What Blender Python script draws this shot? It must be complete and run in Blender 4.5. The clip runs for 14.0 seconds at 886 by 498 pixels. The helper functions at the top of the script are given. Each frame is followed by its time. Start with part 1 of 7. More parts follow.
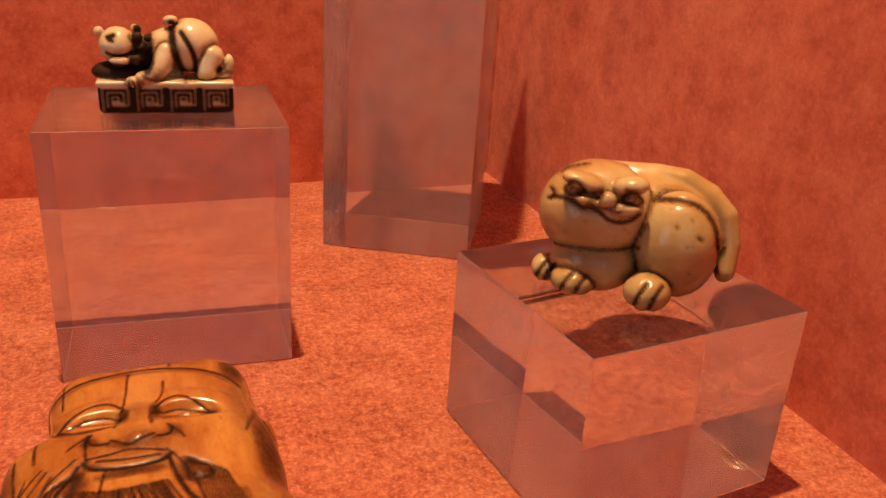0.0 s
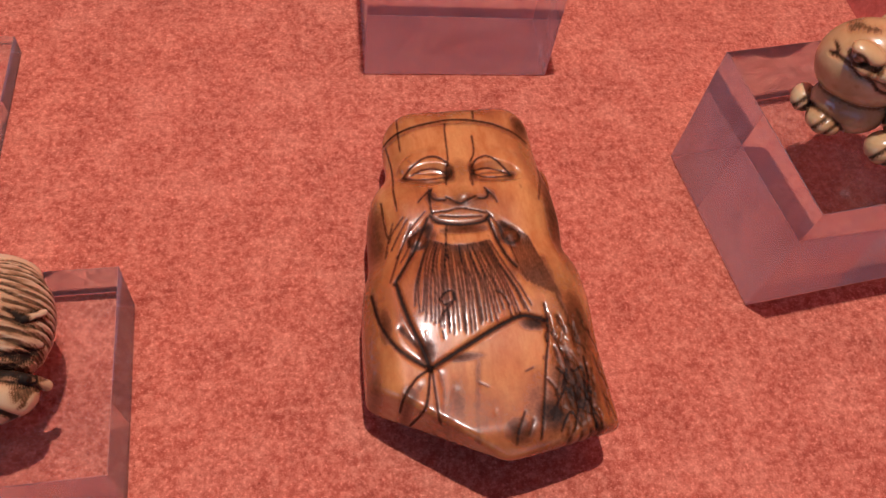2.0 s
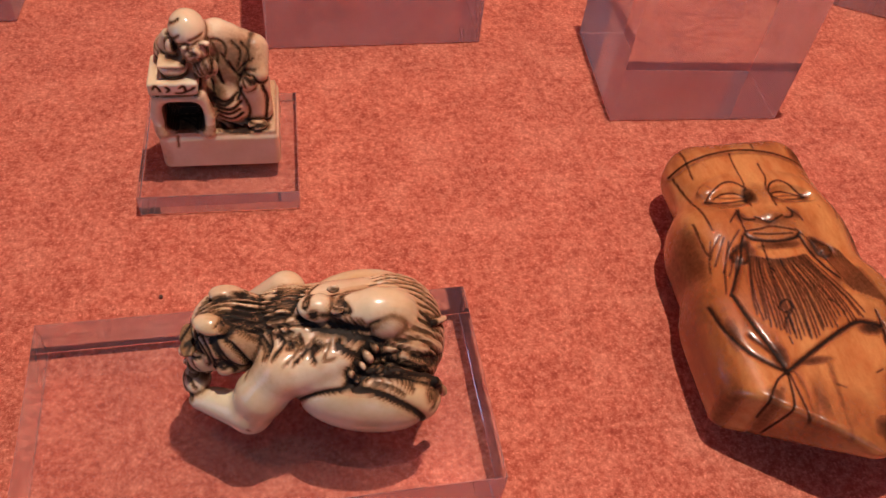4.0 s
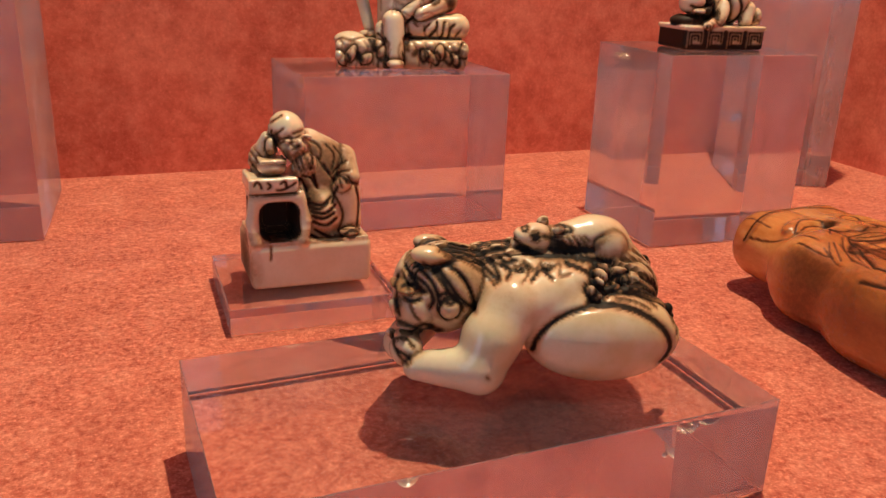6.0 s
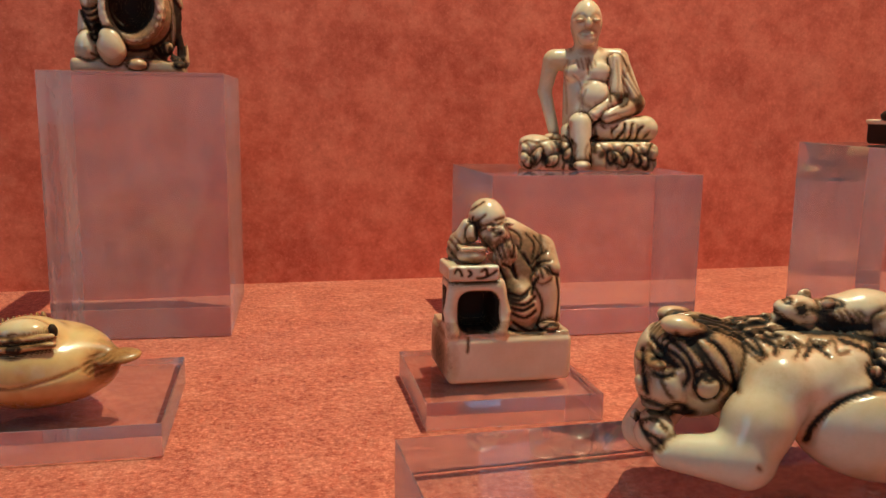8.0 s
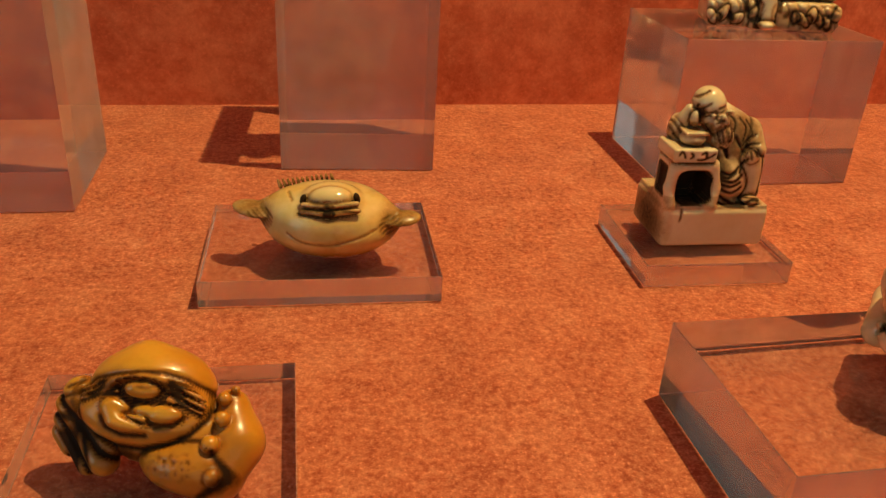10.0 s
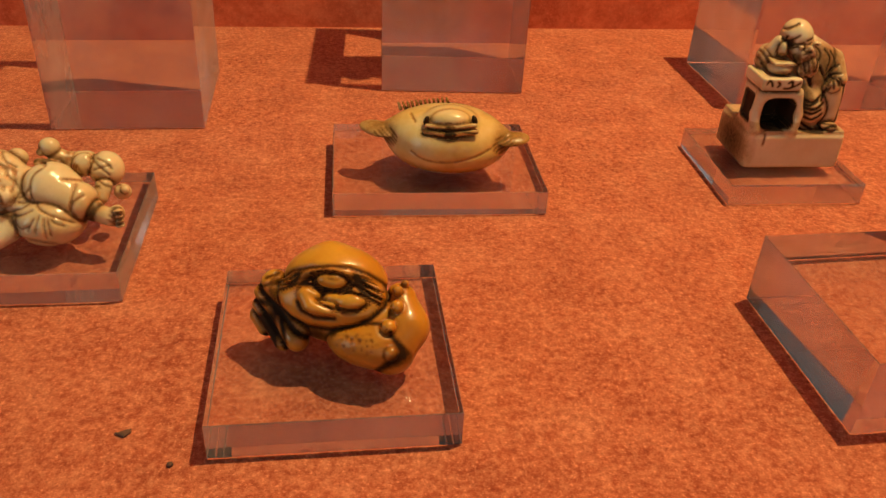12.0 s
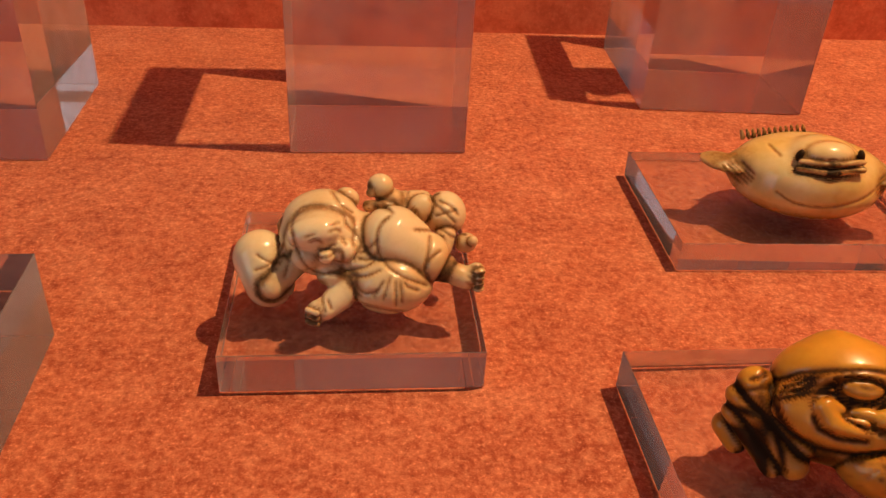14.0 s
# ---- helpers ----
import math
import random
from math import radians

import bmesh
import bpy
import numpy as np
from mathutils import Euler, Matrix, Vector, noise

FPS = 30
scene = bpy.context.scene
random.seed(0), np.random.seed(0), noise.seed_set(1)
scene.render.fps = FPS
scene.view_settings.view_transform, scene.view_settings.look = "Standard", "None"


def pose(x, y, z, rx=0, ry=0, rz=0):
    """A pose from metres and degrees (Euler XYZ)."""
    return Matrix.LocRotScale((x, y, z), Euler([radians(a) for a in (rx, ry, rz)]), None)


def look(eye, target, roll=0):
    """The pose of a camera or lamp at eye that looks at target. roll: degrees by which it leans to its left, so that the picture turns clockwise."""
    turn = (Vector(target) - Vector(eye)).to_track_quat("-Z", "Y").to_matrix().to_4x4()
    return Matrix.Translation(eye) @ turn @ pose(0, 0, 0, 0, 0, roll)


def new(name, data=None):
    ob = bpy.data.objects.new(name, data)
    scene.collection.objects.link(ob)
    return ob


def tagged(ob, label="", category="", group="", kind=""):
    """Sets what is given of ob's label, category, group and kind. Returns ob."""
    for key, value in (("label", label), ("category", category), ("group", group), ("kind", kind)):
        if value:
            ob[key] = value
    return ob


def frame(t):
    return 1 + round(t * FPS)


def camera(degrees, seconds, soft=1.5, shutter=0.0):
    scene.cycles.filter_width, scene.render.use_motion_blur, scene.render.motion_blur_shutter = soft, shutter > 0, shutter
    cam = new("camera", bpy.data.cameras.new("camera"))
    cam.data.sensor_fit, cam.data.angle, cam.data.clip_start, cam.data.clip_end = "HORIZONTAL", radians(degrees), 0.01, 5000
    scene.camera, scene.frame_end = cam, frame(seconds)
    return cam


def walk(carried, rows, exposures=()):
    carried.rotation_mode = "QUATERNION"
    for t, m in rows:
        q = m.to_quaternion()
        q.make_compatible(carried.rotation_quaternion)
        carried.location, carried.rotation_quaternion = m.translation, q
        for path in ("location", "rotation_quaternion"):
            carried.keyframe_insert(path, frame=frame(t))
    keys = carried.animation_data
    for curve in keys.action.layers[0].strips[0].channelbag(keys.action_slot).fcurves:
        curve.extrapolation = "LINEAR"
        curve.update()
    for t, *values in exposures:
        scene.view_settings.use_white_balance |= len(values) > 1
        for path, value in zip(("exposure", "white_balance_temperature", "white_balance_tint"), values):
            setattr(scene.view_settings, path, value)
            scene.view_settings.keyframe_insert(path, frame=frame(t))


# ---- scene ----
cam = camera(55.85, 14.0)
ROWS = [
    (0.0, 0.0265, 0.0217, 0.1233, -21.69, -22.76, 3.70),
    (0.5, -0.0002, 0.0239, 0.1171, -18.41, -27.82, 4.51),
    (1.0, -0.0134, 0.0229, 0.1327, -15.68, -38.35, 6.05),
    (1.5, -0.0124, 0.0376, 0.1660, -15.96, -50.22, 8.79),
    (2.0, -0.0182, 0.0409, 0.1987, -17.78, -57.10, 11.42),
    (2.5, -0.0218, 0.0467, 0.1987, -18.51, -58.55, 12.25),
    (3.0, -0.0183, 0.0314, 0.1943, -15.69, -56.10, 10.14),
    (3.5, -0.0512, 0.0285, 0.1966, -13.96, -53.38, 8.41),
    (4.0, -0.1000, 0.0301, 0.1866, -14.62, -50.19, 7.19),
    (6.5, -0.1730, -0.0052, 0.0778, -23.04, -12.91, 1.00),
    (7.0, -0.1723, 0.0166, 0.0708, -17.66, -9.91, 0.22),
    (7.5, -0.1701, 0.0155, 0.0736, -15.20, -9.30, 0.42),
    (8.0, -0.1868, 0.0123, 0.0786, -13.15, -9.75, 0.84),
    (8.5, -0.2239, -0.0017, 0.0791, -11.23, -11.47, 1.15),
    (11.0, -0.2569, 0.0018, 0.1369, -10.96, -32.78, 3.89),
    (11.5, -0.2687, -0.0227, 0.1317, -9.80, -32.17, 3.38),
    (12.0, -0.2736, -0.0200, 0.1283, -9.11, -32.32, 3.18),
    (12.5, -0.3031, -0.0017, 0.1215, -8.48, -32.48, 3.11),
    (13.0, -0.3416, 0.0280, 0.1170, -7.18, -32.42, 2.88),
    (13.5, -0.3499, 0.0322, 0.1154, -7.02, -32.21, 3.07),
    (14.0, -0.3520, 0.0366, 0.1110, -7.55, -32.24, 3.49),
]
# stops, kelvin and tint of the clip's own white balance
LOOKS = [(0.0, -0.21, 6500, 10), (0.4, -0.21, 6400, 5), (1.0, -0.24, 4650, -31), (1.5, -0.29, 4400, -14), (2.0, -0.36, 4150, 13), (2.3, -0.37, 4300, 16), (3.0, -0.38, 4250, 16), (4.2, -0.35, 4550, 11), (6.5, 0.03, 4750, -10), (7.0, -0.01, 4400, -18), (7.5, 0.01, 4150, -22), (8.0, -0.07, 4250, -20), (8.5, -0.32, 5050, -17), (8.8, -0.34, 5350, -18), (11.0, -0.36, 7300, -27), (11.5, -0.34, 7100, -21), (12.5, -0.29, 6700, -8), (14.0, -0.17, 7150, 9)]
walk(cam, [(t, pose(x, y, z, 90 + pitch, 0, yaw) @ pose(0, 0, 0, 0, 0, roll)) for t, x, y, z, yaw, pitch, roll in ROWS], LOOKS)

# ---------------------------------------------------------------- light and world
world = bpy.data.worlds.new("room_dark")
scene.world = world
world.use_nodes = True
sky = world.node_tree.nodes.new("ShaderNodeTexSky")
sky.sky_type, sky.sun_disc, sky.sun_elevation, sky.sun_rotation = "NISHITA", False, radians(35), radians(200)
world.node_tree.links.new(sky.outputs[0], world.node_tree.nodes["Background"].inputs[0])
world.node_tree.nodes["Background"].inputs[1].default_value = 0.06

scene.cycles.caustics_refractive, scene.cycles.caustics_reflective, scene.cycles.blur_glossy = True, False, 0.0

LAMP = (0.02, 0.22, 0.86)
spot_data = bpy.data.lights.new("spot_bulb", "SPOT")
spot_data.energy, spot_data.color, spot_data.shadow_soft_size = 38.5, (1.0, 0.68, 0.36), 0.010
spot_data.spot_size, spot_data.spot_blend = radians(110), 0.6
spot_bulb = new("spot_bulb", spot_data)
spot_bulb.matrix_world = look(LAMP, (-0.06, 0.19, 0.0))


def window_light(name, eye, target, w, h, watts, colour):
    data = bpy.data.lights.new(name, "AREA")
    data.shape, data.size, data.size_y, data.energy, data.color = "RECTANGLE", w, h, watts, colour
    ob = new(name, data)
    ob.matrix_world = look(eye, target)
    return ob


window_light("window_daylight", (-2.17, -0.7, 0.8), (0.0, -0.7, 0.8), 0.9, 1.6, 6.5, (0.74, 0.85, 1.0))
for x, w in ((-1.3, 0.5), (-0.2, 0.8), (0.9, 0.5)):
    window_light("window_daylight", (x, -2.37, 0.8), (x, 0.0, 0.8), w, 1.6, 2.4 * w, (0.74, 0.85, 1.0))


# ---------------------------------------------------------------- materials
def material(name):
    m = bpy.data.materials.new(name)
    m.use_nodes = True
    return m, m.node_tree.nodes, m.node_tree.links, m.node_tree.nodes["Principled BSDF"]


def noise_node(n, l, scale, detail=4.0, rough=0.6, coords="Object"):
    tc, tex = n.new("ShaderNodeTexCoord"), n.new("ShaderNodeTexNoise")
    l.new(tc.outputs[coords], tex.inputs["Vector"])
    tex.inputs["Scale"].default_value, tex.inputs["Detail"].default_value, tex.inputs["Roughness"].default_value = scale, detail, rough
    return tex


def ramp(n, l, source, stops):
    r = n.new("ShaderNodeValToRGB")
    while len(r.color_ramp.elements) < len(stops):
        r.color_ramp.elements.new(0.5)
    for e, (p, c) in zip(r.color_ramp.elements, stops):
        e.position, e.color = p, (*c, 1)
    l.new(source, r.inputs[0])
    return r


def mix(n, l, fac, a, b, mode="MIX"):
    m = n.new("ShaderNodeMix")
    m.data_type, m.blend_type = "RGBA", mode
    for sock, v in ((m.inputs[0], fac), (m.inputs[6], a), (m.inputs[7], b)):
        if isinstance(v, (int, float)):
            sock.default_value = v
        elif isinstance(v, tuple):
            sock.default_value = (*v, 1)
        else:
            l.new(v, sock)
    return m.outputs[2]


def bump(n, l, height, strength, distance, after=None):
    b = n.new("ShaderNodeBump")
    b.inputs["Strength"].default_value, b.inputs["Distance"].default_value = strength, distance
    l.new(height, b.inputs["Height"])
    if after:
        l.new(after.outputs[0], b.inputs["Normal"])
    return b


def paper_material(name, dark, base, light, fine, cloud, grain, specks):
    """Terracotta velour paper: short pale and dark fibres over soft blotches of two sizes."""
    m, n, l, p = material(name)
    big = noise_node(n, l, cloud, 5, 0.62)
    mid = noise_node(n, l, cloud * 4.5, 5, 0.7)
    small = noise_node(n, l, fine, 8, 0.86)
    speck = noise_node(n, l, fine * 2.2, 3, 0.7)
    a = ramp(n, l, big.outputs[0], [(0.34, dark), (0.50, base), (0.70, light)])
    d = ramp(n, l, mid.outputs[0], [(0.36, dark), (0.50, base), (0.66, light)])
    b = ramp(n, l, small.outputs[0], [(0.42, dark), (0.5, base), (0.59, light)])
    c = mix(n, l, 0.45, a.outputs[0], d.outputs[0])
    c = mix(n, l, grain, c, b.outputs[0])
    s = ramp(n, l, speck.outputs[0], [(0.30, (specks,) * 3), (0.40, (0.0, 0.0, 0.0))])
    c = mix(n, l, s.outputs[0], c, tuple(v * 0.8 for v in dark))
    g = ramp(n, l, speck.outputs[0], [(0.55, (0.0, 0.0, 0.0)), (0.68, (0.75 * specks,) * 3)])
    c = mix(n, l, g.outputs[0], c, tuple(min(1, v * 1.25) for v in light))
    l.new(c, p.inputs["Base Color"])
    p.inputs["Roughness"].default_value = 0.95
    p.inputs["Specular IOR Level"].default_value = 0.1
    p.inputs["Sheen Weight"].default_value = 0.15
    b1 = bump(n, l, small.outputs[0], 0.45 * specks, 0.0007)
    b2 = bump(n, l, speck.outputs[0], 0.3 * specks, 0.0003, b1)
    l.new(b2.outputs[0], p.inputs["Normal"])
    return m


PAPER = paper_material("terracotta_velour_paper", (0.25, 0.042, 0.020), (0.50, 0.130, 0.067), (0.78, 0.315, 0.185), 480, 60, 0.45, 0.8)
WALLPAPER = paper_material("terracotta_wall_paper", (0.40, 0.072, 0.038), (0.63, 0.150, 0.082), (0.80, 0.270, 0.155), 330, 26, 0.16, 0.3)


def plain_material(name, colour, rough, metal=0.0, vary=0.15, scale=8):
    m, n, l, p = material(name)
    t = noise_node(n, l, scale, 4)
    r = ramp(n, l, t.outputs[0], [(0.3, tuple(v * (1 - vary) for v in colour)), (0.7, tuple(min(1, v * (1 + vary)) for v in colour))])
    l.new(r.outputs[0], p.inputs["Base Color"])
    p.inputs["Roughness"].default_value, p.inputs["Metallic"].default_value = rough, metal
    return m


PLASTER = plain_material("room_plaster", (0.80, 0.79, 0.78), 0.9)
DARKFLOOR = plain_material("room_floorboards", (0.30, 0.20, 0.12), 0.5)
WHITE = plain_material("added_white_lid", (0.75, 0.75, 0.75), 0.6)


def acrylic_material(name, haze):
    """Clear cast acrylic; haze: the mean share of pale diffuse colour mixed into the glass."""
    m, n, l, p = material(name)
    n.remove(p)
    g, d, x = n.new("ShaderNodeBsdfGlass"), n.new("ShaderNodeBsdfDiffuse"), n.new("ShaderNodeMixShader")
    g.inputs["Color"].default_value = (0.97, 0.955, 0.965, 1)
    g.inputs["IOR"].default_value, g.inputs["Roughness"].default_value = 1.49, 0.0
    d.inputs["Color"].default_value = (0.8, 0.8, 0.82, 1)
    uneven = noise_node(n, l, 45, 5, 0.65)
    r = ramp(n, l, uneven.outputs[0], [(0.3, (haze * 0.5,) * 3), (0.75, (haze * 1.5,) * 3)])
    l.new(r.outputs[0], x.inputs[0])
    l.new(g.outputs[0], x.inputs[1])
    l.new(d.outputs[0], x.inputs[2])
    l.new(x.outputs[0], n["Material Output"].inputs[0])
    return m


ACRYLIC_SIDE = acrylic_material("clear_acrylic_side", 0.145)
ACRYLIC_FACE = acrylic_material("clear_acrylic_face", 0.012)


def ivory_material(name, pale, warm, deep, ink, patch=60, warm_at=0.55, rough=0.26, stretch=1.0):
    """Polished old ivory: pale ground, amber patches, dark pigment rubbed into the carving."""
    m, n, l, p = material(name)
    big = noise_node(n, l, patch, 4, 0.55)
    if stretch != 1.0:
        tc, mp = n.new("ShaderNodeTexCoord"), n.new("ShaderNodeMapping")
        mp.inputs["Scale"].default_value = (1, stretch, 1)
        l.new(tc.outputs["Object"], mp.inputs["Vector"])
        l.new(mp.outputs[0], big.inputs["Vector"])
        big.inputs["Detail"].default_value, big.inputs["Roughness"].default_value = 7, 0.66
    fine = noise_node(n, l, 700, 4, 0.7)
    r = ramp(n, l, big.outputs[0], [(warm_at - 0.17, pale), (warm_at + 0.03, warm), (warm_at + 0.22, deep)])
    grain = ramp(n, l, fine.outputs[0], [(0.3, (0.93, 0.90, 0.86)), (0.55, (1.0, 1.0, 1.0))])
    c = mix(n, l, 0.6, r.outputs[0], grain.outputs[0], "MULTIPLY")
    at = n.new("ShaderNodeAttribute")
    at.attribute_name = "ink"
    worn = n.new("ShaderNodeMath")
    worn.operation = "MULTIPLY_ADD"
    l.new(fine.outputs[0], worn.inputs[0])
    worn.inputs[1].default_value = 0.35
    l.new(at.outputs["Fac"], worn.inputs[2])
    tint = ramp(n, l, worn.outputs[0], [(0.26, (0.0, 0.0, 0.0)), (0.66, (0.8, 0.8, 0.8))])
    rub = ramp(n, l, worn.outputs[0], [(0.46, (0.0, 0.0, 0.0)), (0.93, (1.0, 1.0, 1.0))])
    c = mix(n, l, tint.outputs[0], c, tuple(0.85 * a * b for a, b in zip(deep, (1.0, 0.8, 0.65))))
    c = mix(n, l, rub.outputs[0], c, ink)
    l.new(c, p.inputs["Base Color"])
    gloss = ramp(n, l, rub.outputs[0], [(0.0, (rough,) * 3), (1.0, (0.55,) * 3)])
    l.new(gloss.outputs[0], p.inputs["Roughness"])
    keep = ramp(n, l, rub.outputs[0], [(0.0, (0.5,) * 3), (0.7, (0.12,) * 3)])
    l.new(keep.outputs[0], p.inputs["Specular IOR Level"])
    coat = ramp(n, l, rub.outputs[0], [(0.0, (0.4,) * 3), (0.5, (0.0,) * 3)])
    l.new(coat.outputs[0], p.inputs["Coat Weight"])
    p.inputs["Coat Roughness"].default_value = 0.08
    p.inputs["Subsurface Weight"].default_value = 0.12
    p.inputs["Subsurface Radius"].default_value = (1.0, 0.6, 0.3)
    p.inputs["Subsurface Scale"].default_value = 0.0012
    b = bump(n, l, fine.outputs[0], 0.08, 0.0002)
    l.new(b.outputs[0], p.inputs["Normal"])
    return m


IVORY = ivory_material("polished_ivory", (0.82, 0.69, 0.46), (0.74, 0.56, 0.31), (0.54, 0.30, 0.11), (0.034, 0.017, 0.009), 45, 0.56)
IVORY_HONEY = ivory_material("honey_ivory", (0.66, 0.48, 0.23), (0.54, 0.33, 0.12), (0.38, 0.19, 0.06), (0.060, 0.031, 0.013), 50, 0.5)
IVORY_YELLOW = ivory_material("yellowed_ivory", (0.80, 0.66, 0.38), (0.72, 0.50, 0.18), (0.50, 0.25, 0.05), (0.040, 0.020, 0.008), 40, 0.50, 0.2)
IVORY_COOL = ivory_material("pale_ivory", (0.76, 0.62, 0.39), (0.65, 0.47, 0.23), (0.50, 0.28, 0.09), (0.024, 0.016, 0.010), 50, 0.60)
IVORY_AMBER = ivory_material("amber_ivory", (0.67, 0.335, 0.082), (0.45, 0.158, 0.027), (0.21, 0.058, 0.010), (0.016, 0.006, 0.003), 60, 0.47, 0.25, 0.35)
IVORY_OCHRE = ivory_material("ochre_stained_ivory", (0.68, 0.335, 0.044), (0.57, 0.235, 0.025), (0.40, 0.145, 0.016), (0.030, 0.012, 0.004), 60, 0.54, 0.30)


# ---------------------------------------------------------------- building helpers
def empty(name, x, y, z=0.0, turn=0.0):
    ob = new(name)
    ob.empty_display_size = 0.01
    ob.matrix_world = pose(x, y, z, 0, 0, turn)
    return ob


def part(name, bm, mat, parent=None, label=""):
    me = bpy.data.meshes.new(name)
    bm.to_mesh(me)
    bm.free()
    me.materials.append(mat)
    ob = new(name, me)
    if parent:
        ob.parent = parent
    if label:
        tagged(ob, label)
    return ob


def box_bm(lo, hi, bevel=0.0, segments=2):
    bm = bmesh.new()
    bmesh.ops.create_cube(bm, size=1.0)
    lo, hi = Vector(lo), Vector(hi)
    for v in bm.verts:
        v.co = Vector([lo[i] + (v.co[i] + 0.5) * (hi[i] - lo[i]) for i in range(3)])
    if bevel:
        bmesh.ops.bevel(bm, geom=bm.edges[:], offset=bevel, segments=segments, profile=0.5, affect="EDGES")
    return bm


# ---------------------------------------------------------------- the show case
X0, X1, Y0, Y1, TOP = -0.62, 0.190, -0.085, 0.382, 0.90
floor = part("floor", box_bm((X0 - 0.02, Y0, -0.02), (X1 + 0.02, Y1 + 0.02, 0.0)), PAPER)
tagged(floor, "mottled terracotta velour paper lining the case floor", "case floor", kind="structure")
wall_north = part("wall_north", box_bm((X0 - 0.02, Y1, 0.0), (X1 + 0.02, Y1 + 0.02, TOP)), WALLPAPER)
tagged(wall_north, "mottled terracotta paper covering the back panel of the case", "case wall", kind="structure")
wall_east = part("wall_east", box_bm((X1, Y0, 0.0), (X1 + 0.02, Y1 - 0.0005, TOP)), WALLPAPER)
tagged(wall_east, "mottled terracotta paper covering the side panel of the case", "case wall", kind="structure")
# unseen white lid, added to bounce light into the case
ceiling = part("ceiling", box_bm((X0 - 0.02, Y0, TOP), (X1 + 0.02, Y1 + 0.02, TOP + 0.02)), WHITE)
tagged(ceiling, "unseen pale lid added over the case to bounce light", "case lid", kind="structure")

# unseen room added round the case; its pale walls brighten the acrylic's reflections
RX0, RX1, RY0, RY1, RZ0, RZ1 = -2.2, 1.6, -2.4, 0.8, -1.0, 2.3
room_floor = part("room_floor", box_bm((RX0, RY0, RZ0 - 0.05), (RX1, RY1, RZ0)), DARKFLOOR)
room_ceiling = part("room_ceiling", box_bm((RX0, RY0, RZ1), (RX1, RY1, RZ1 + 0.05)), PLASTER)
wall_rear = part("wall_rear", box_bm((RX0, RY0 - 0.1, RZ0), (RX1, RY0, RZ1)), PLASTER)
wall_back = part("wall_back", box_bm((RX0, RY1, RZ0), (RX1, RY1 + 0.1, RZ1)), PLASTER)
wall_side = part("wall_side", box_bm((RX1, RY0, RZ0), (RX1 + 0.1, RY1, RZ1)), PLASTER)
wall_window = part("wall_window", box_bm((RX0 - 0.1, RY0, RZ0), (RX0, RY1, RZ1)), PLASTER)
for ob in (room_floor, room_ceiling, wall_rear, wall_back, wall_side, wall_window):
    tagged(ob, "plain unseen room surface added round the case", "room", kind="structure")
for k, (x, y, turn, w) in enumerate(((-1.3, RY0, 0, 0.5), (-0.2, RY0, 0, 0.8), (0.9, RY0, 0, 0.5), (RX0, -0.7, -90, 0.9))):
    window = empty("window_%d" % (k + 1), x, y, 0.8, turn)
    tagged(window, "tall pale-framed gallery window with daylight outside", "window", kind="structure")
    for lo, hi in (((-w / 2 - 0.06, 0, -0.86), (-w / 2, 0.05, 0.86)), ((w / 2, 0, -0.86), (w / 2 + 0.06, 0.05, 0.86)), ((-w / 2, 0, 0.80), (w / 2, 0.05, 0.86)), ((-w / 2, 0, -0.86), (w / 2, 0.05, -0.80)), ((-w / 2, 0.04, 0.28), (w / 2, 0.06, 0.32))):
        part("window_frame", box_bm(lo, hi, 0.004, 1), PLASTER, window)
plinth = part("plinth", box_bm((X0 - 0.02, Y0, RZ0), (X1 + 0.02, Y1 + 0.02, -0.0205), 0.004), PLASTER)
tagged(plinth, "plain pale plinth under the show case", "plinth", kind="structure")


# ---------------------------------------------------------------- acrylic blocks
def pane_part(name, corners, mat, thing, casts):
    bm = bmesh.new()
    bm.faces.new([bm.verts.new(p) for p in corners])
    ob = part(name, bm, mat, thing)
    ob.visible_shadow = casts


def acrylic_block(name, x, y, w, d, h, turn=0.0, label="", group="acrylic blocks"):
    """A clear cast block of polished panes; x, y: its front left corner on the floor."""
    thing = empty(name, x, y, 0.0, turn)
    low, b = 0.0003, 0.00012
    ring = lambda o, z: [(o, o, z), (w - o, o, z), (w - o, d - o, z), (o, d - o, z)]
    pane_part("top_pane", ring(b, h), ACRYLIC_FACE, thing, False)
    pane_part("bottom_pane", ring(b, low)[::-1], ACRYLIC_FACE, thing, False)
    # light that enters by one side leaves by the opposite one, lower down: there the block throws no shadow
    away = 3 if x + w / 2 < LAMP[0] else 1
    clear = max(0.0, h - 0.68 * w) if abs(x + w / 2 - LAMP[0]) > 0.1 else 0.0
    wall = bmesh.new()
    for i in range(4):
        lo = low + b
        p, q = ring(0, 0)[i], ring(0, 0)[(i + 1) % 4]
        if i == away and clear > 0.01:
            pane_part("clear_side_pane", [(*p[:2], lo), (*q[:2], lo), (*q[:2], clear), (*p[:2], clear)], ACRYLIC_SIDE, thing, False)
            lo = clear
        wall.faces.new([wall.verts.new(v) for v in ((*p[:2], lo), (*q[:2], lo), (*q[:2], h - b), (*p[:2], h - b))])
    for a, c in (((b, low), (0, low + b)), ((0, h - b), (b, h))):
        r0, r1 = ring(*a), ring(*c)
        for i in range(4):
            wall.faces.new([wall.verts.new(v) for v in (r0[i], r0[(i + 1) % 4], r1[(i + 1) % 4], r1[i])])
    part("side_wall", wall, ACRYLIC_SIDE, thing)
    return tagged(thing, label, "acrylic block", group)


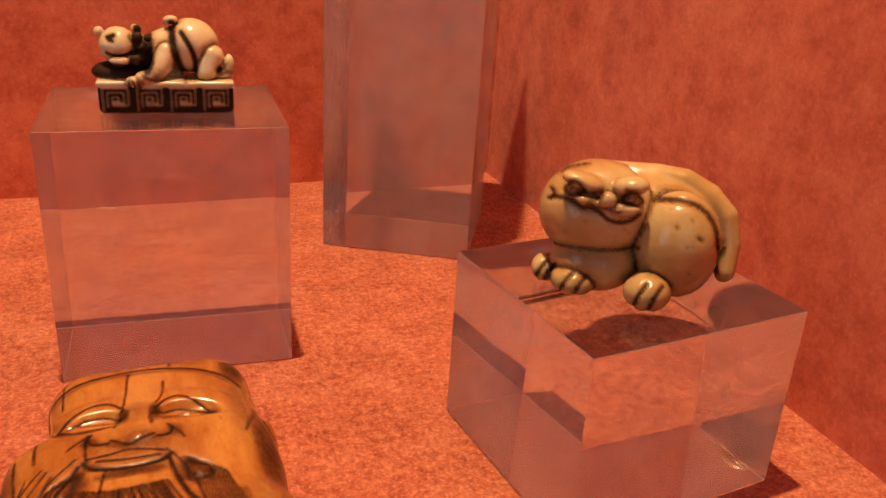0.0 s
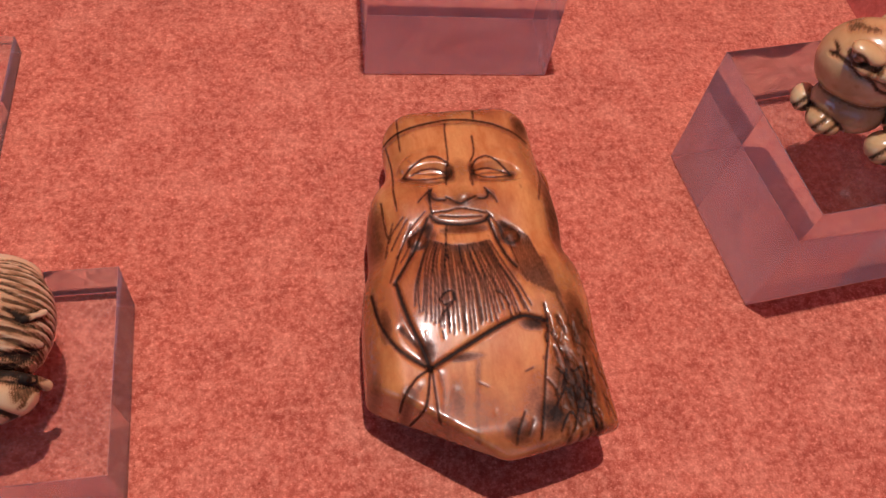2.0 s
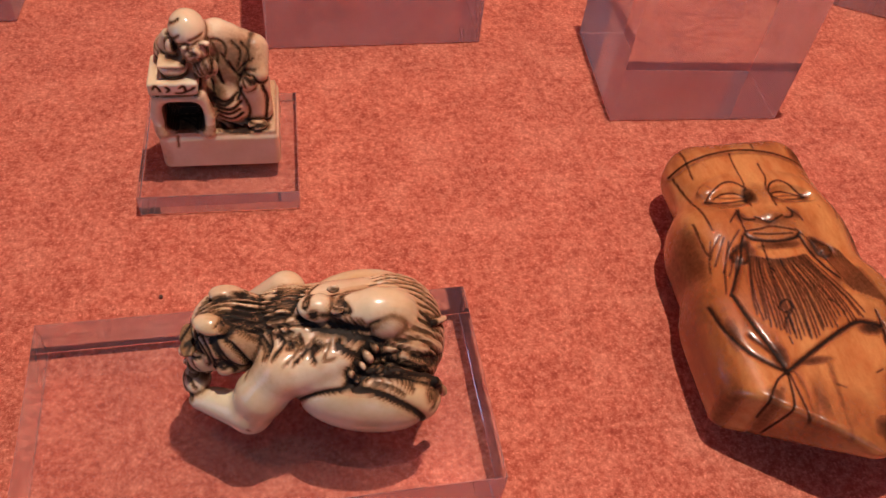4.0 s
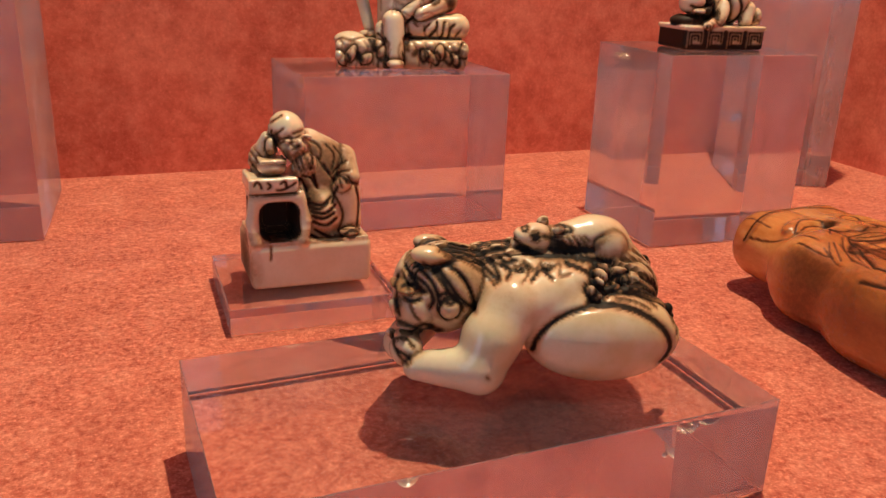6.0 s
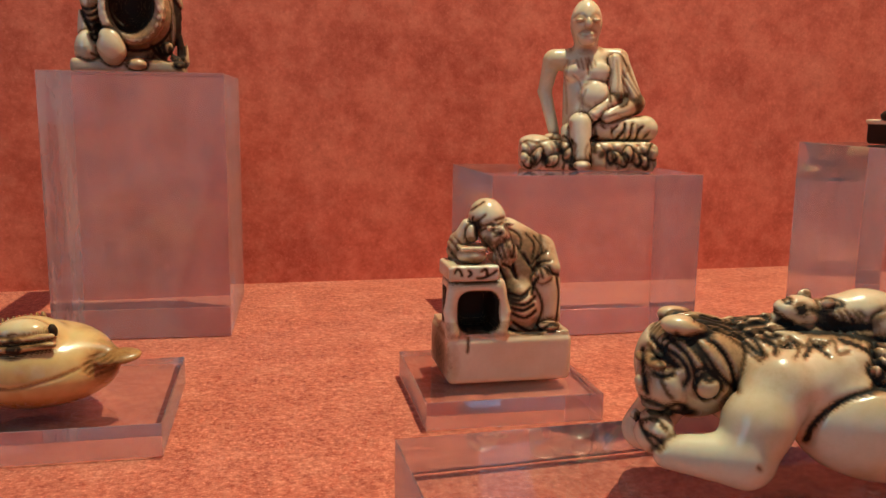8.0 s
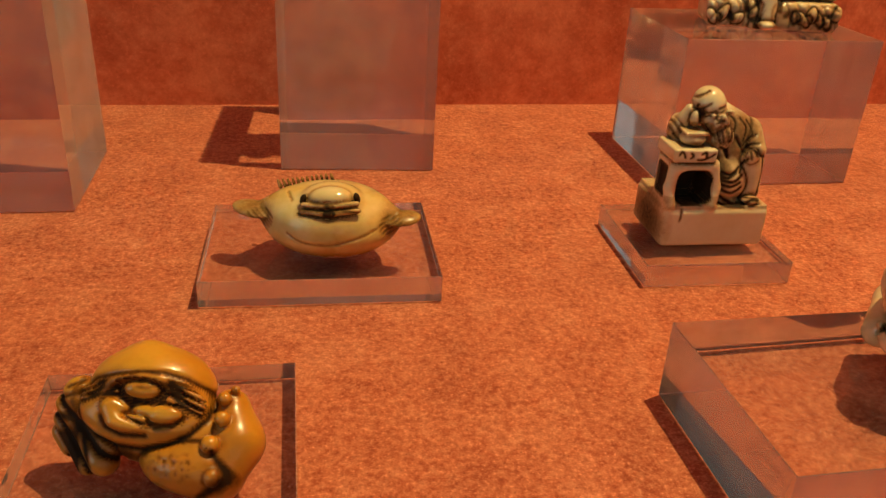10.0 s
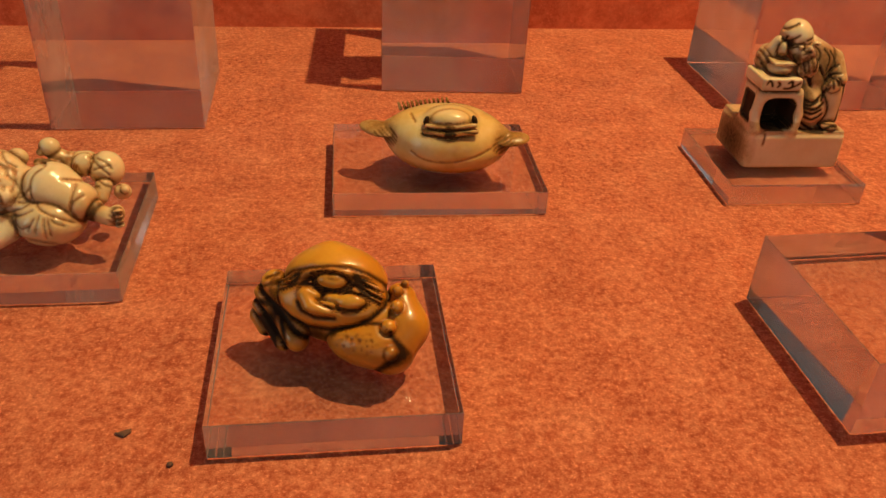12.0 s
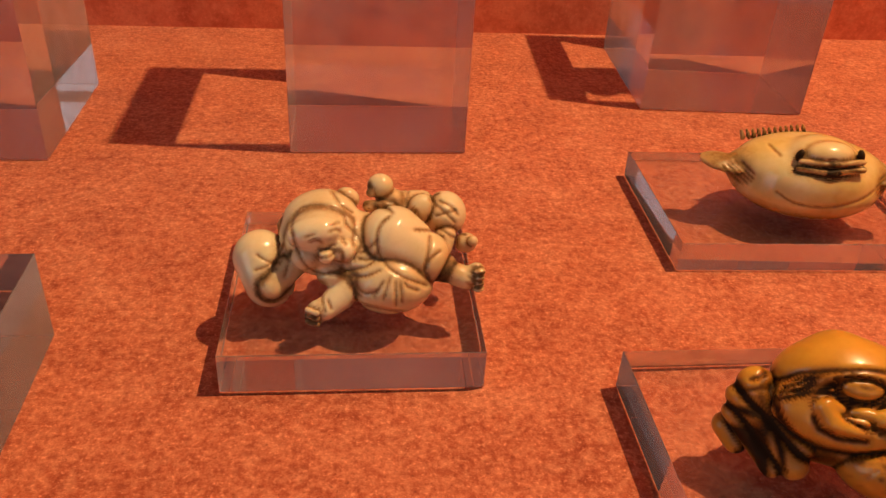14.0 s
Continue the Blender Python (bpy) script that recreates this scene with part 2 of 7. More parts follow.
PLATE = "low clear acrylic plate lying on terracotta paper"
acrylic_block("display_block", 0.0050, 0.2310, 0.0597, 0.0490, 0.0675, -2.8, "clear acrylic cube block carrying the sleeping boy seal")
acrylic_block("display_block", -0.1085, 0.2765, 0.0765, 0.0560, 0.0560, 0.0, "wide clear acrylic block carrying the seated ascetic figure")
acrylic_block("display_block", -0.2510, 0.3000, 0.0572, 0.0640, 0.0878, -3.6, "tall clear acrylic block carrying a dark carved group")
acrylic_block("display_block", -0.3693, 0.2650, 0.0524, 0.0560, 0.1050, 0.0, "tall clear acrylic block, empty on top")
acrylic_block("display_block", -0.4890, 0.2596, 0.0525, 0.0580, 0.1300, 0.0, "tall clear acrylic block near the case end")
acrylic_block("display_block", 0.0918, 0.3085, 0.0545, 0.0545, 0.1700, -28.6, "tall clear acrylic block turned askew in the corner")
acrylic_block("display_block", 0.1045, 0.1380, 0.0573, 0.0545, 0.0455, 6.6, "clear acrylic cube block carrying the crouching tiger")
acrylic_block("display_plate", -0.1620, 0.0995, 0.1010, 0.0510, 0.0203, 0.8, "broad thick clear acrylic plate under the bowed figure", "acrylic plates")
acrylic_block("display_plate", -0.1462, 0.2010, 0.0455, 0.0440, 0.0075, -1.5, PLATE, "acrylic plates")
acrylic_block("display_plate", -0.2725, 0.1998, 0.0655, 0.0505, 0.0081, -1.6, PLATE, "acrylic plates")
acrylic_block("display_plate", -0.3770, 0.1602, 0.0510, 0.0540, 0.0092, -0.7, PLATE, "acrylic plates")
acrylic_block("display_plate", -0.2995, 0.1040, 0.0520, 0.0550, 0.0092, -0.3, PLATE, "acrylic plates")
acrylic_block("display_block", -0.4790, 0.1080, 0.0672, 0.0705, 0.0203, 0.5, "thick clear acrylic slab near the case end")
# ---------------------------------------------------------------- carving in a grid
def turned(rx, ry, rz):
    return np.array(Euler((radians(rx), radians(ry), radians(rz))).to_matrix())


class Clay:
    """Solid carving in millimetres: x to the right, y away, z up. Forms are fused, cut and engraved in a distance grid."""

    def __init__(s, lo, hi, step):
        s.lo, s.step = np.array(lo, float), step
        s.n = np.ceil((np.array(hi, float) - s.lo) / step).astype(int) + 1
        s.d = np.full(s.n, 4.0, np.float32)
        s.ink = np.zeros(s.n, np.float32)
        s.soft, s.tone, s.thin = 1.0, 1.0, 1.0

    def view(s, lo, hi, margin):
        a = np.clip(np.floor((np.array(lo) - margin - s.lo) / s.step).astype(int), 0, s.n)
        b = np.clip(np.ceil((np.array(hi) + margin - s.lo) / s.step).astype(int) + 1, 0, s.n)
        axes = [s.lo[i] + s.step * np.arange(a[i], b[i], dtype=np.float32) for i in range(3)]
        return tuple(slice(p, q) for p, q in zip(a, b)), np.meshgrid(*axes, indexing="ij")

    def merge(s, sl, b, k, seam, width, ink):
        a = s.d[sl]
        if ink is not None:
            s.ink[sl] = np.where(b < a, np.maximum(ink, 0), s.ink[sl])
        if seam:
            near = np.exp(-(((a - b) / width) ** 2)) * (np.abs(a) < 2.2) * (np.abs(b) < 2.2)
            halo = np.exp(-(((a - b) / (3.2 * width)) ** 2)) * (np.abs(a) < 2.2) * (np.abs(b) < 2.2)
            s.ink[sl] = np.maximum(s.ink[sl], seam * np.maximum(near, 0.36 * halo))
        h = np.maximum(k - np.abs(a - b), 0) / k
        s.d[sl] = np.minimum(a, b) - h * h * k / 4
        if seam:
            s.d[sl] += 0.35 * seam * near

    def ball(s, c, r, rot=(0, 0, 0), k=1.0, seam=0.0, width=0.6, ink=None, cut=False):
        c, r = np.array(c, float), np.array(r if isinstance(r, tuple) else (r, r, r), float)
        m = turned(*rot)
        reach = np.sqrt((m**2) @ (r**2))
        sl, (X, Y, Z) = s.view(c - reach, c + reach, 2.5 + k)
        P = [X - c[0], Y - c[1], Z - c[2]]
        q = [m[0][i] * P[0] + m[1][i] * P[1] + m[2][i] * P[2] for i in range(3)]
        k0 = np.sqrt(sum((q[i] / r[i]) ** 2 for i in range(3))) + 1e-6
        k1 = np.sqrt(sum((q[i] / r[i] ** 2) ** 2 for i in range(3))) + 1e-6
        b = k0 * (k0 - 1) / k1
        s.carve(sl, b, k, ink) if cut else s.merge(sl, b, k, seam, width, ink)
        return s

    def carve(s, sl, b, k, ink):
        a = s.d[sl]
        if ink:
            s.ink[sl] = np.maximum(s.ink[sl], ink * np.clip(1.0 - b / 0.5, 0, 1))
        h = np.maximum(k - np.abs(a + b), 0) / k
        s.d[sl] = np.maximum(a, -b) + h * h * k / 4

    def limb(s, a, b, ra, rb, k=1.0, seam=0.0, width=0.6, ink=None, cut=False):
        a, b = np.array(a, float), np.array(b, float)
        r = max(ra, rb)
        sl, (X, Y, Z) = s.view(np.minimum(a, b) - r, np.maximum(a, b) + r, 2.5 + k)
        u = b - a
        t = np.clip(((X - a[0]) * u[0] + (Y - a[1]) * u[1] + (Z - a[2]) * u[2]) / (u @ u), 0, 1)
        d = np.sqrt((X - a[0] - t * u[0]) ** 2 + (Y - a[1] - t * u[1]) ** 2 + (Z - a[2] - t * u[2]) ** 2) - (ra + (rb - ra) * t)
        s.carve(sl, d, k, ink) if cut else s.merge(sl, d, k, seam, width, ink)
        return s

    def box(s, c, half, rnd=1.0, rot=(0, 0, 0), k=0.6, seam=0.0, width=0.6, ink=None, cut=False):
        c, half = np.array(c, float), np.array(half, float)
        m = turned(*rot)
        reach = np.abs(m) @ half
        sl, (X, Y, Z) = s.view(c - reach, c + reach, 2.5 + k)
        P = [X - c[0], Y - c[1], Z - c[2]]
        q = [np.abs(m[0][i] * P[0] + m[1][i] * P[1] + m[2][i] * P[2]) - (half[i] - rnd) for i in range(3)]
        d = np.sqrt(sum(np.maximum(v, 0) ** 2 for v in q)) + np.minimum(np.maximum(np.maximum(q[0], q[1]), q[2]), 0) - rnd
        s.carve(sl, d, k, ink) if cut else s.merge(sl, d, k, seam, width, ink)
        return s

    def stroke(s, pts, n=(0, -1, 0), w=0.5, depth=0.4, ink=1.0, reach=7.0):
        """An engraved line, cut in along the direction n towards the carving; depth below zero raises it."""
        pts, n = [np.array(p, float) for p in pts], np.array(n, float) / np.linalg.norm(n)
        u = np.cross(n, (0.3, 0.2, 0.93))
        u /= np.linalg.norm(u)
        v = np.cross(n, u)
        lo, hi = np.min(pts, 0), np.max(pts, 0)
        sl, (X, Y, Z) = s.view(lo - reach * np.abs(n), hi + reach * np.abs(n), 3 * w)
        if X.size == 0:
            return s
        U, V = X * u[0] + Y * u[1] + Z * u[2], X * v[0] + Y * v[1] + Z * v[2]
        d = np.full(X.shape, 1e9, np.float32)
        for p, q in zip(pts, pts[1:]):
            pu, pv, du, dv = p @ u, p @ v, (q - p) @ u, (q - p) @ v
            t = np.clip(((U - pu) * du + (V - pv) * dv) / (du * du + dv * dv + 1e-9), 0, 1)
            d = np.minimum(d, (U - pu - t * du) ** 2 + (V - pv - t * dv) ** 2)
        g = np.exp(-d / (w * w))
        s.d[sl] += s.soft * depth * g
        s.ink[sl] = np.maximum(s.ink[sl], s.tone * ink * np.maximum(g, (0.30 if w > 0.45 else 0.14) * np.exp(-d / (6 * w * w)))) if ink >= 0 else s.ink[sl] * (1 + ink * g)
        return s

    def curve(s, a, b, c, steps=8, **kw):
        """An engraved arc from a past b to c."""
        a, b, c = (np.array(p, float) for p in (a, b, c))
        m = 2 * b - (a + c) / 2
        return s.stroke([(1 - t) ** 2 * a + 2 * t * (1 - t) * m + t * t * c for t in np.linspace(0, 1, steps)], **kw)

    def groove(s, pts, n, w, depth, ink):
        """A smooth engraved line through points on the surface."""
        P = [np.array(p, float) for p in (pts[0], *pts, pts[-1])]
        fine = []
        for a, b, c, d in zip(P, P[1:], P[2:], P[3:]):
            for t in np.linspace(0, 1, 5)[: None if c is P[-2] else 4]:
                fine.append(0.5 * (2 * b + (c - a) * t + (2 * a - 5 * b + 4 * c - d) * t * t + (3 * b - a - 3 * c + d) * t**3))
        return s.stroke(fine, n=n, w=w * (s.thin if w > 0.27 else 1.0), depth=depth, ink=ink, reach=3.0)

    def comb(s, c, r, way, period, depth=0.25, ink=0.8, rot=(0, 0, 0), bend=0.0):
        """Fine parallel hair or pleat lines over an oval patch, running across the direction way."""
        c, r, way = np.array(c, float), np.array(r, float), np.array(way, float) / np.linalg.norm(way)
        m = turned(*rot)
        reach = np.sqrt((m**2) @ (r**2))
        sl, (X, Y, Z) = s.view(c - reach, c + reach, 0.5)
        P = [X - c[0], Y - c[1], Z - c[2]]
        q = sum(((m[0][i] * P[0] + m[1][i] * P[1] + m[2][i] * P[2]) / r[i]) ** 2 for i in range(3))
        mask = np.clip((1 - q) * 3, 0, 1)
        t = P[0] * way[0] + P[1] * way[1] + P[2] * way[2]
        if bend:
            t = t + bend * np.sin((P[0] + P[2]) * 0.6 + P[1] * 0.35)
        g = (0.5 + 0.5 * np.sin(t * 2 * np.pi / period)) ** 2 * mask
        s.d[sl] += depth * g
        s.ink[sl] = np.maximum(s.ink[sl], ink * g)
        return s

    def stain_shade(s, c, r, ink, rot=(0, 0, 0)):
        """Dark oval patch: rubbed pigment, in places shade put into the colour."""
        c, r = np.array(c, float), np.array(r, float)
        m = turned(*rot)
        reach = np.sqrt((m**2) @ (r**2))
        sl, (X, Y, Z) = s.view(c - reach, c + reach, 0.5)
        P = [X - c[0], Y - c[1], Z - c[2]]
        q = sum(((m[0][i] * P[0] + m[1][i] * P[1] + m[2][i] * P[2]) / r[i]) ** 2 for i in range(3))
        s.ink[sl] = np.maximum(s.ink[sl], s.tone * ink * np.clip(1 - q, 0, 1) ** 0.8)
        return s

    def flat(s, z):
        """Cut level at the height z."""
        Z = s.lo[2] + s.step * np.arange(s.n[2], dtype=np.float32)
        s.d = np.maximum(s.d, z - Z[None, None, :])
        return s

    def mesh(s, name, soften=1):
        """The zero surface of the grid, one point a crossed cell."""
        d = s.d
        for ax in range(3):
            for end in (0, -1):
                d[(slice(None),) * ax + (end,)] = np.maximum(d[(slice(None),) * ax + (end,)], 0.1)
        neg = d < 0
        cells = tuple(k - 1 for k in s.n)
        count, pos, ink = np.zeros(cells, np.int8), np.zeros((*cells, 3), np.float32), np.zeros(cells, np.float32)
        corner = [(i, j, k) for i in (0, 1) for j in (0, 1) for k in (0, 1)]
        cut = {c: tuple(slice(o, o + n) for o, n in zip(c, cells)) for c in corner}
        total = sum(neg[cut[c]].astype(np.int8) for c in corner)
        live = np.argwhere((total > 0) & (total < 8))
        base = tuple(live.T)
        acc, num, shade = np.zeros((len(live), 3)), np.zeros(len(live)), np.zeros(len(live))
        for a in corner:
            va = d[tuple(live[:, i] + a[i] for i in range(3))]
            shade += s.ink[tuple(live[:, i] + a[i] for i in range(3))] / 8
            for ax in range(3):
                if a[ax]:
                    continue
                b = tuple(1 if i == ax else a[i] for i in range(3))
                vb = d[tuple(live[:, i] + b[i] for i in range(3))]
                hit = (va < 0) != (vb < 0)
                t = np.where(hit, va / np.where(hit, va - vb, 1), 0)
                p = np.array(a, float)[None, :] + t[:, None] * (np.array(b) - np.array(a))[None, :]
                acc += np.where(hit[:, None], p, 0)
                num += hit
        verts = (s.lo + s.step * (live + acc / num[:, None])) * 0.001
        index = np.full(cells, -1, np.int64)
        index[base] = np.arange(len(live))
        quads = []
        for ax in range(3):
            o1, o2 = (ax + 1) % 3, (ax + 2) % 3
            lo = tuple(slice(0, -1) if i == ax else slice(1, -1) for i in range(3))
            hi = tuple(slice(1, None) if i == ax else slice(1, -1) for i in range(3))
            edge = np.argwhere(neg[lo] != neg[hi])
            edge[:, o1] += 1
            edge[:, o2] += 1
            flip = neg[tuple(edge.T)]
            e1, e2 = np.eye(3, dtype=int)[o1], np.eye(3, dtype=int)[o2]
            q = np.stack([index[tuple((edge - e1 - e2).T)], index[tuple((edge - e2).T)], index[tuple(edge.T)], index[tuple((edge - e1).T)]], 1)
            q[~flip] = q[~flip][:, ::-1]
            quads.append(q)
        quads = np.concatenate(quads)
        quads = quads[(quads >= 0).all(1)]
        for _ in range(soften):
            mean, deg = np.zeros_like(verts), np.zeros(len(verts))
            for i in range(4):
                np.add.at(mean, quads[:, i], verts[quads[:, (i + 1) % 4]])
                np.add.at(deg, quads[:, i], 1)
            verts = 0.5 * verts + 0.5 * mean / np.maximum(deg, 1)[:, None]
        me = bpy.data.meshes.new(name)
        me.from_pydata(verts.tolist(), [], quads.tolist())
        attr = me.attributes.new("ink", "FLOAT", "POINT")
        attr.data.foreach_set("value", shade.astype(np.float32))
        me.polygons.foreach_set("use_smooth", np.ones(len(me.polygons), bool))
        me.update()
        return me


def figure(name, clay, mat, x, y, z, turn, label, category="netsuke"):
    me = clay.mesh(name)
    me.materials.append(mat)
    ob = new(name, me)
    ob.matrix_world = pose(x, y, z, 0, 0, turn)
    return tagged(ob, label, category, "carved netsuke")
# ---------------------------------------------------------------- carved figures
UP, FRONT = (0, 0, 1), (0, -1, 0)


def bearded_sage():
    c = Clay((-34, -61, -1), (35, 52, 31), 0.31)
    c.soft, c.thin, c.tone = 0.8, 0.72, 1.0
    c.box((5.0, 24, 14), (21.0, 23.5, 10.5), 9.5, (3.5, 0, 2), k=4)
    c.box((1.6, -2, 13), (25.2, 26, 12.0), 11.5, (2, 0, 4), k=8)
    c.box((0.8, -30, 12.5), (28.6, 27, 12.2), 9, (0, 0, 2), k=6)
    c.ball((5, 18, 14), (19, 26, 11.5), k=5)
    c.box((-19.9, -55.3, 12), (32, 12, 30), 1, (0, 0, -35), k=1.5, cut=True)
    c.box((17.9, -63.7, 12), (28, 11, 30), 1, (0, 0, 12.5), k=1.5, cut=True)
    c.box((-37, 18, 12), (14, 50, 30), 1, (0, 0, -7.5), k=4, cut=True)
    c.box((4, 36, -9.5), (40, 34, 10), 1, (12, 0, 0), k=4, cut=True)
    c.box((0, -49.0, 0.6), (40, 26, 10), 1, (-36, 0, 0), k=4, cut=True)
    c.box((-37, -20, -4), (14, 60, 12), 1, (0, 38, 0), k=4, cut=True)
    c.box((39, -20, -4), (14, 60, 12), 1, (0, -38, 0), k=4, cut=True)
    # ear and side curls
    c.ball((26.5, 22, 13), (2.4, 7, 5), k=1, seam=0.8)
    c.ball((26.0, 10, 12), (2.2, 4, 4), k=1, seam=0.8)
    # brow, nose, cheeks, lips
    c.ball((-6.5, 25.5, 24.2), (7.5, 3.0, 1.9), (0, 0, 12), k=2)
    c.ball((11.5, 25.5, 24.2), (7.5, 3.0, 1.9), (0, 0, -12), k=2)
    c.ball((-6.5, 19.8, 26.2), (6.6, 3.0, 2.0), (0, 0, 8), k=1.6, cut=True)
    c.ball((11.5, 19.8, 26.2), (6.6, 3.0, 2.0), (0, 0, -8), k=1.6, cut=True)
    c.ball((-6.2, 20.0, 23.2), (5.2, 2.3, 1.7), k=0.9, seam=0.15)
    c.ball((11.2, 20.0, 23.2), (5.2, 2.3, 1.7), k=0.9, seam=0.15)
    c.ball((2.2, 17, 24.2), (3.6, 8, 3.2), k=2)
    c.ball((1.6, 12.2, 25.4), (3.3, 3.0, 2.8), k=1)
    c.ball((-2.6, 12.0, 24.3), (2.6, 2.6, 2.1), k=0.5, seam=0.6)
    c.ball((6.0, 12.0, 24.3), (2.6, 2.6, 2.1), k=0.5, seam=0.6)
    c.ball((-12, 11.5, 21.5), (8, 7, 4), k=3)
    c.ball((15, 11.5, 21.5), (8, 7, 4), k=3)
    c.ball((1, 7.0, 24.0), (6.0, 1.7, 1.8), k=0.6, seam=0.6)
    c.ball((1, 4.4, 23.8), (5.0, 1.5, 1.8), k=0.6, seam=0.7)
    c.limb((-5.5, 8.2, 24), (-12, 0, 23.6), 1.8, 3.0, k=0.6, seam=0.7)
    c.limb((-12, 0, 23.6), (-19.5, -12, 21.4), 3.0, 0.8, k=0.3, seam=0.3)
    c.limb((7, 8.2, 24), (11.5, 0, 23.8), 1.8, 3.0, k=0.6, seam=0.7)
    c.limb((11.5, 0, 23.8), (15.5, -11, 22.6), 3.0, 0.8, k=0.3, seam=0.3)
    c.ball((0, -0.5, 23.6), (6.5, 4.2, 3.0), k=1.5)
    c.ball((-1, -11, 22.0), (16, 15, 4.2), k=3)
    # worn lower edge, stains and fine cracks
    rng = random.Random(11)
    for i in range(90):
        x, y = rng.uniform(15, 28), rng.uniform(-52, -20)
        p = [(x, y, 16)]
        for _ in range(4):
            p.append((p[-1][0] + rng.gauss(0.15, 0.5), p[-1][1] - rng.uniform(0.6, 2.2), 15))
        c.stroke(p, n=UP, w=rng.uniform(0.2, 0.45), depth=0.2, ink=rng.uniform(0.25, 0.8), reach=14)
    for i in range(26):
        x, y = rng.uniform(-24, 24), rng.uniform(-48, 44)
        c.stroke([(x, y, 20), (x + rng.gauss(0, 0.3), y - rng.uniform(0.3, 1.8), 20)], n=UP, w=rng.uniform(0.14, 0.3), depth=0.1, ink=rng.uniform(0.3, 0.7), reach=14)
    c.stain_shade((19.5, -40, 17), (7.5, 16, 40), 0.62)
    c.stain_shade((25.5, -38, 15), (5, 22, 40), 0.42)
    c.stain_shade((13, -47, 17), (6, 6, 40), 0.78, (0, 0, 20))
    c.stain_shade((17, -22, 20), (6, 8, 40), 0.32)
    c.stain_shade((3, 44, 18), (24, 5, 40), 0.34)
    c.stain_shade((-14, 10, 16), (7, 26, 40), 0.24)
    c.stain_shade((-7.5, -41, 20), (2.6, 10, 40), 0.36, (0, 0, -12))
    c.stain_shade((-25.5, -30, 14), (4.0, 16, 40), 0.34)
    c.stain_shade((-16, -40, 20), (4.5, 8, 40), 0.24, (0, 0, -20))
    c.stain_shade((26, 2, 14), (6, 26, 40), 0.45)
    c.stain_shade((22, 28, 15), (6, 14, 40), 0.35)
    c.stain_shade((2, 10, 26), (11, 4.5, 40), 0.42)
    c.stain_shade((1.5, 20, 26), (3.5, 6, 40), 0.34)
    c.stain_shade((-1, -8, 26), (12, 9, 40), 0.28)
    c.stain_shade((-4, -40, 22), (30, 14, 40), 0.14)
    c.stain_shade((-17, -22, 25), (5, 10, 40), 0.34, (0, 0, 25))
    for x, y, rx, ry, ink in ((22, -30, 9, 34, 0.42), (2, 46, 30, 12, 0.36), (-24, -6, 8, 40, 0.34), (1, 8, 16, 9, 0.34), (-6, -46, 26, 10, 0.34), (24, 20, 7, 26, 0.36), (-2, -14, 17, 14, 0.36), (14, -46, 12, 14, 0.5)):
        c.stain_shade((x, y, 18), (rx, ry, 40), ink)
    # pigment settled in the carved hollows, with some shade there put into the colour
    for x, y, rx, ry, ink in (
        (-1.2, 20, 2.0, 4.6, 0.72), (4.9, 19.6, 1.8, 4.6, 0.72), (-12.6, 20, 2.6, 1.8, 0.6), (15.4, 19.6, 2.4, 1.8, 0.6),
        (-7.2, 12.2, 2.4, 3.0, 0.56), (8.0, 11.8, 2.4, 3.0, 0.56), (0.4, 9.4, 5.5, 1.4, 0.5), (0.2, 2.4, 8.6, 2.2, 0.62),
        (-8.6, 1.6, 2.4, 4.6, 0.48), (8.2, 0.0, 2.2, 5.2, 0.5), (10.4, -9.6, 2.2, 5.0, 0.45), (-13.6, -29.5, 3.0, 5.0, 0.7),
        (-22.4, -22, 2.2, 7.0, 0.6), (13.0, -24.5, 5.0, 2.6, 0.75), (-6.0, -31.5, 7.0, 1.6, 0.62), (-18.6, -39.6, 3.0, 3.6, 0.55),
        (-8.2, -42, 2.6, 8.0, 0.46), (19.5, -42, 8.0, 13, 0.74), (23.5, -26, 5.0, 15, 0.6), (4.6, -50, 5.0, 4.2, 0.66),
        (25.0, 8, 4.0, 20, 0.62), (-22, 4, 4.0, 16, 0.5), (21.5, 37, 4.0, 6.0, 0.62), (-26, -36, 3.0, 9, 0.45), (16.5, -12, 5.0, 8.0, 0.46),
    ):
        c.stain_shade((x, y, 20), (rx, ry, 40), ink)
    eye = (-0.22, -0.47, 0.86)
    c.groove([(-16.3, 36.9, 17.5), (-12.5, 36.9, 22.9), (-4.8, 38, 25.3), (3.2, 39.1, 25.3), (12, 37.5, 25.4), (18.4, 34.5, 24.8), (22.7, 32, 22.4)], eye, 0.39, 0.16, 0.98)
    c.groove([(0.2, 38, 25.1), (-0.3, 33.5, 25.5), (-0.7, 27.5, 26.2), (-1.1, 22.9, 26.1)], eye, 0.28, 0.12, 0.98)
    c.groove([(6.9, 33, 25.7), (6.4, 26.9, 26.5), (4.9, 23.4, 26.8)], eye, 0.28, 0.12, 0.98)
    c.groove([(-12, 43.8, 20.9), (-12.7, 36, 23.2), (-12.7, 30.7, 22.8)], eye, 0.28, 0.12, 0.98)
    c.groove([(9, 43.3, 23.8), (8.5, 39.4, 25.3)], eye, 0.28, 0.12, 0.98)
    c.groove([(-15.6, 35.8, 17.4), (-15.4, 25.8, 20.7), (-16.4, 14.1, 26.2), (-16.2, 9.1, 26.4)], eye, 0.28, 0.12, 0.98)
    c.groove([(-19.8, 12.8, 24.8), (-19.5, 5.9, 24.1), (-19.1, 2.2, 24.4)], eye, 0.28, 0.12, 0.98)
    c.groove([(-7.4, 15.1, 26.8), (-7.8, 9.2, 27.2), (-7.5, 6.9, 27)], eye, 0.28, 0.12, 0.98)
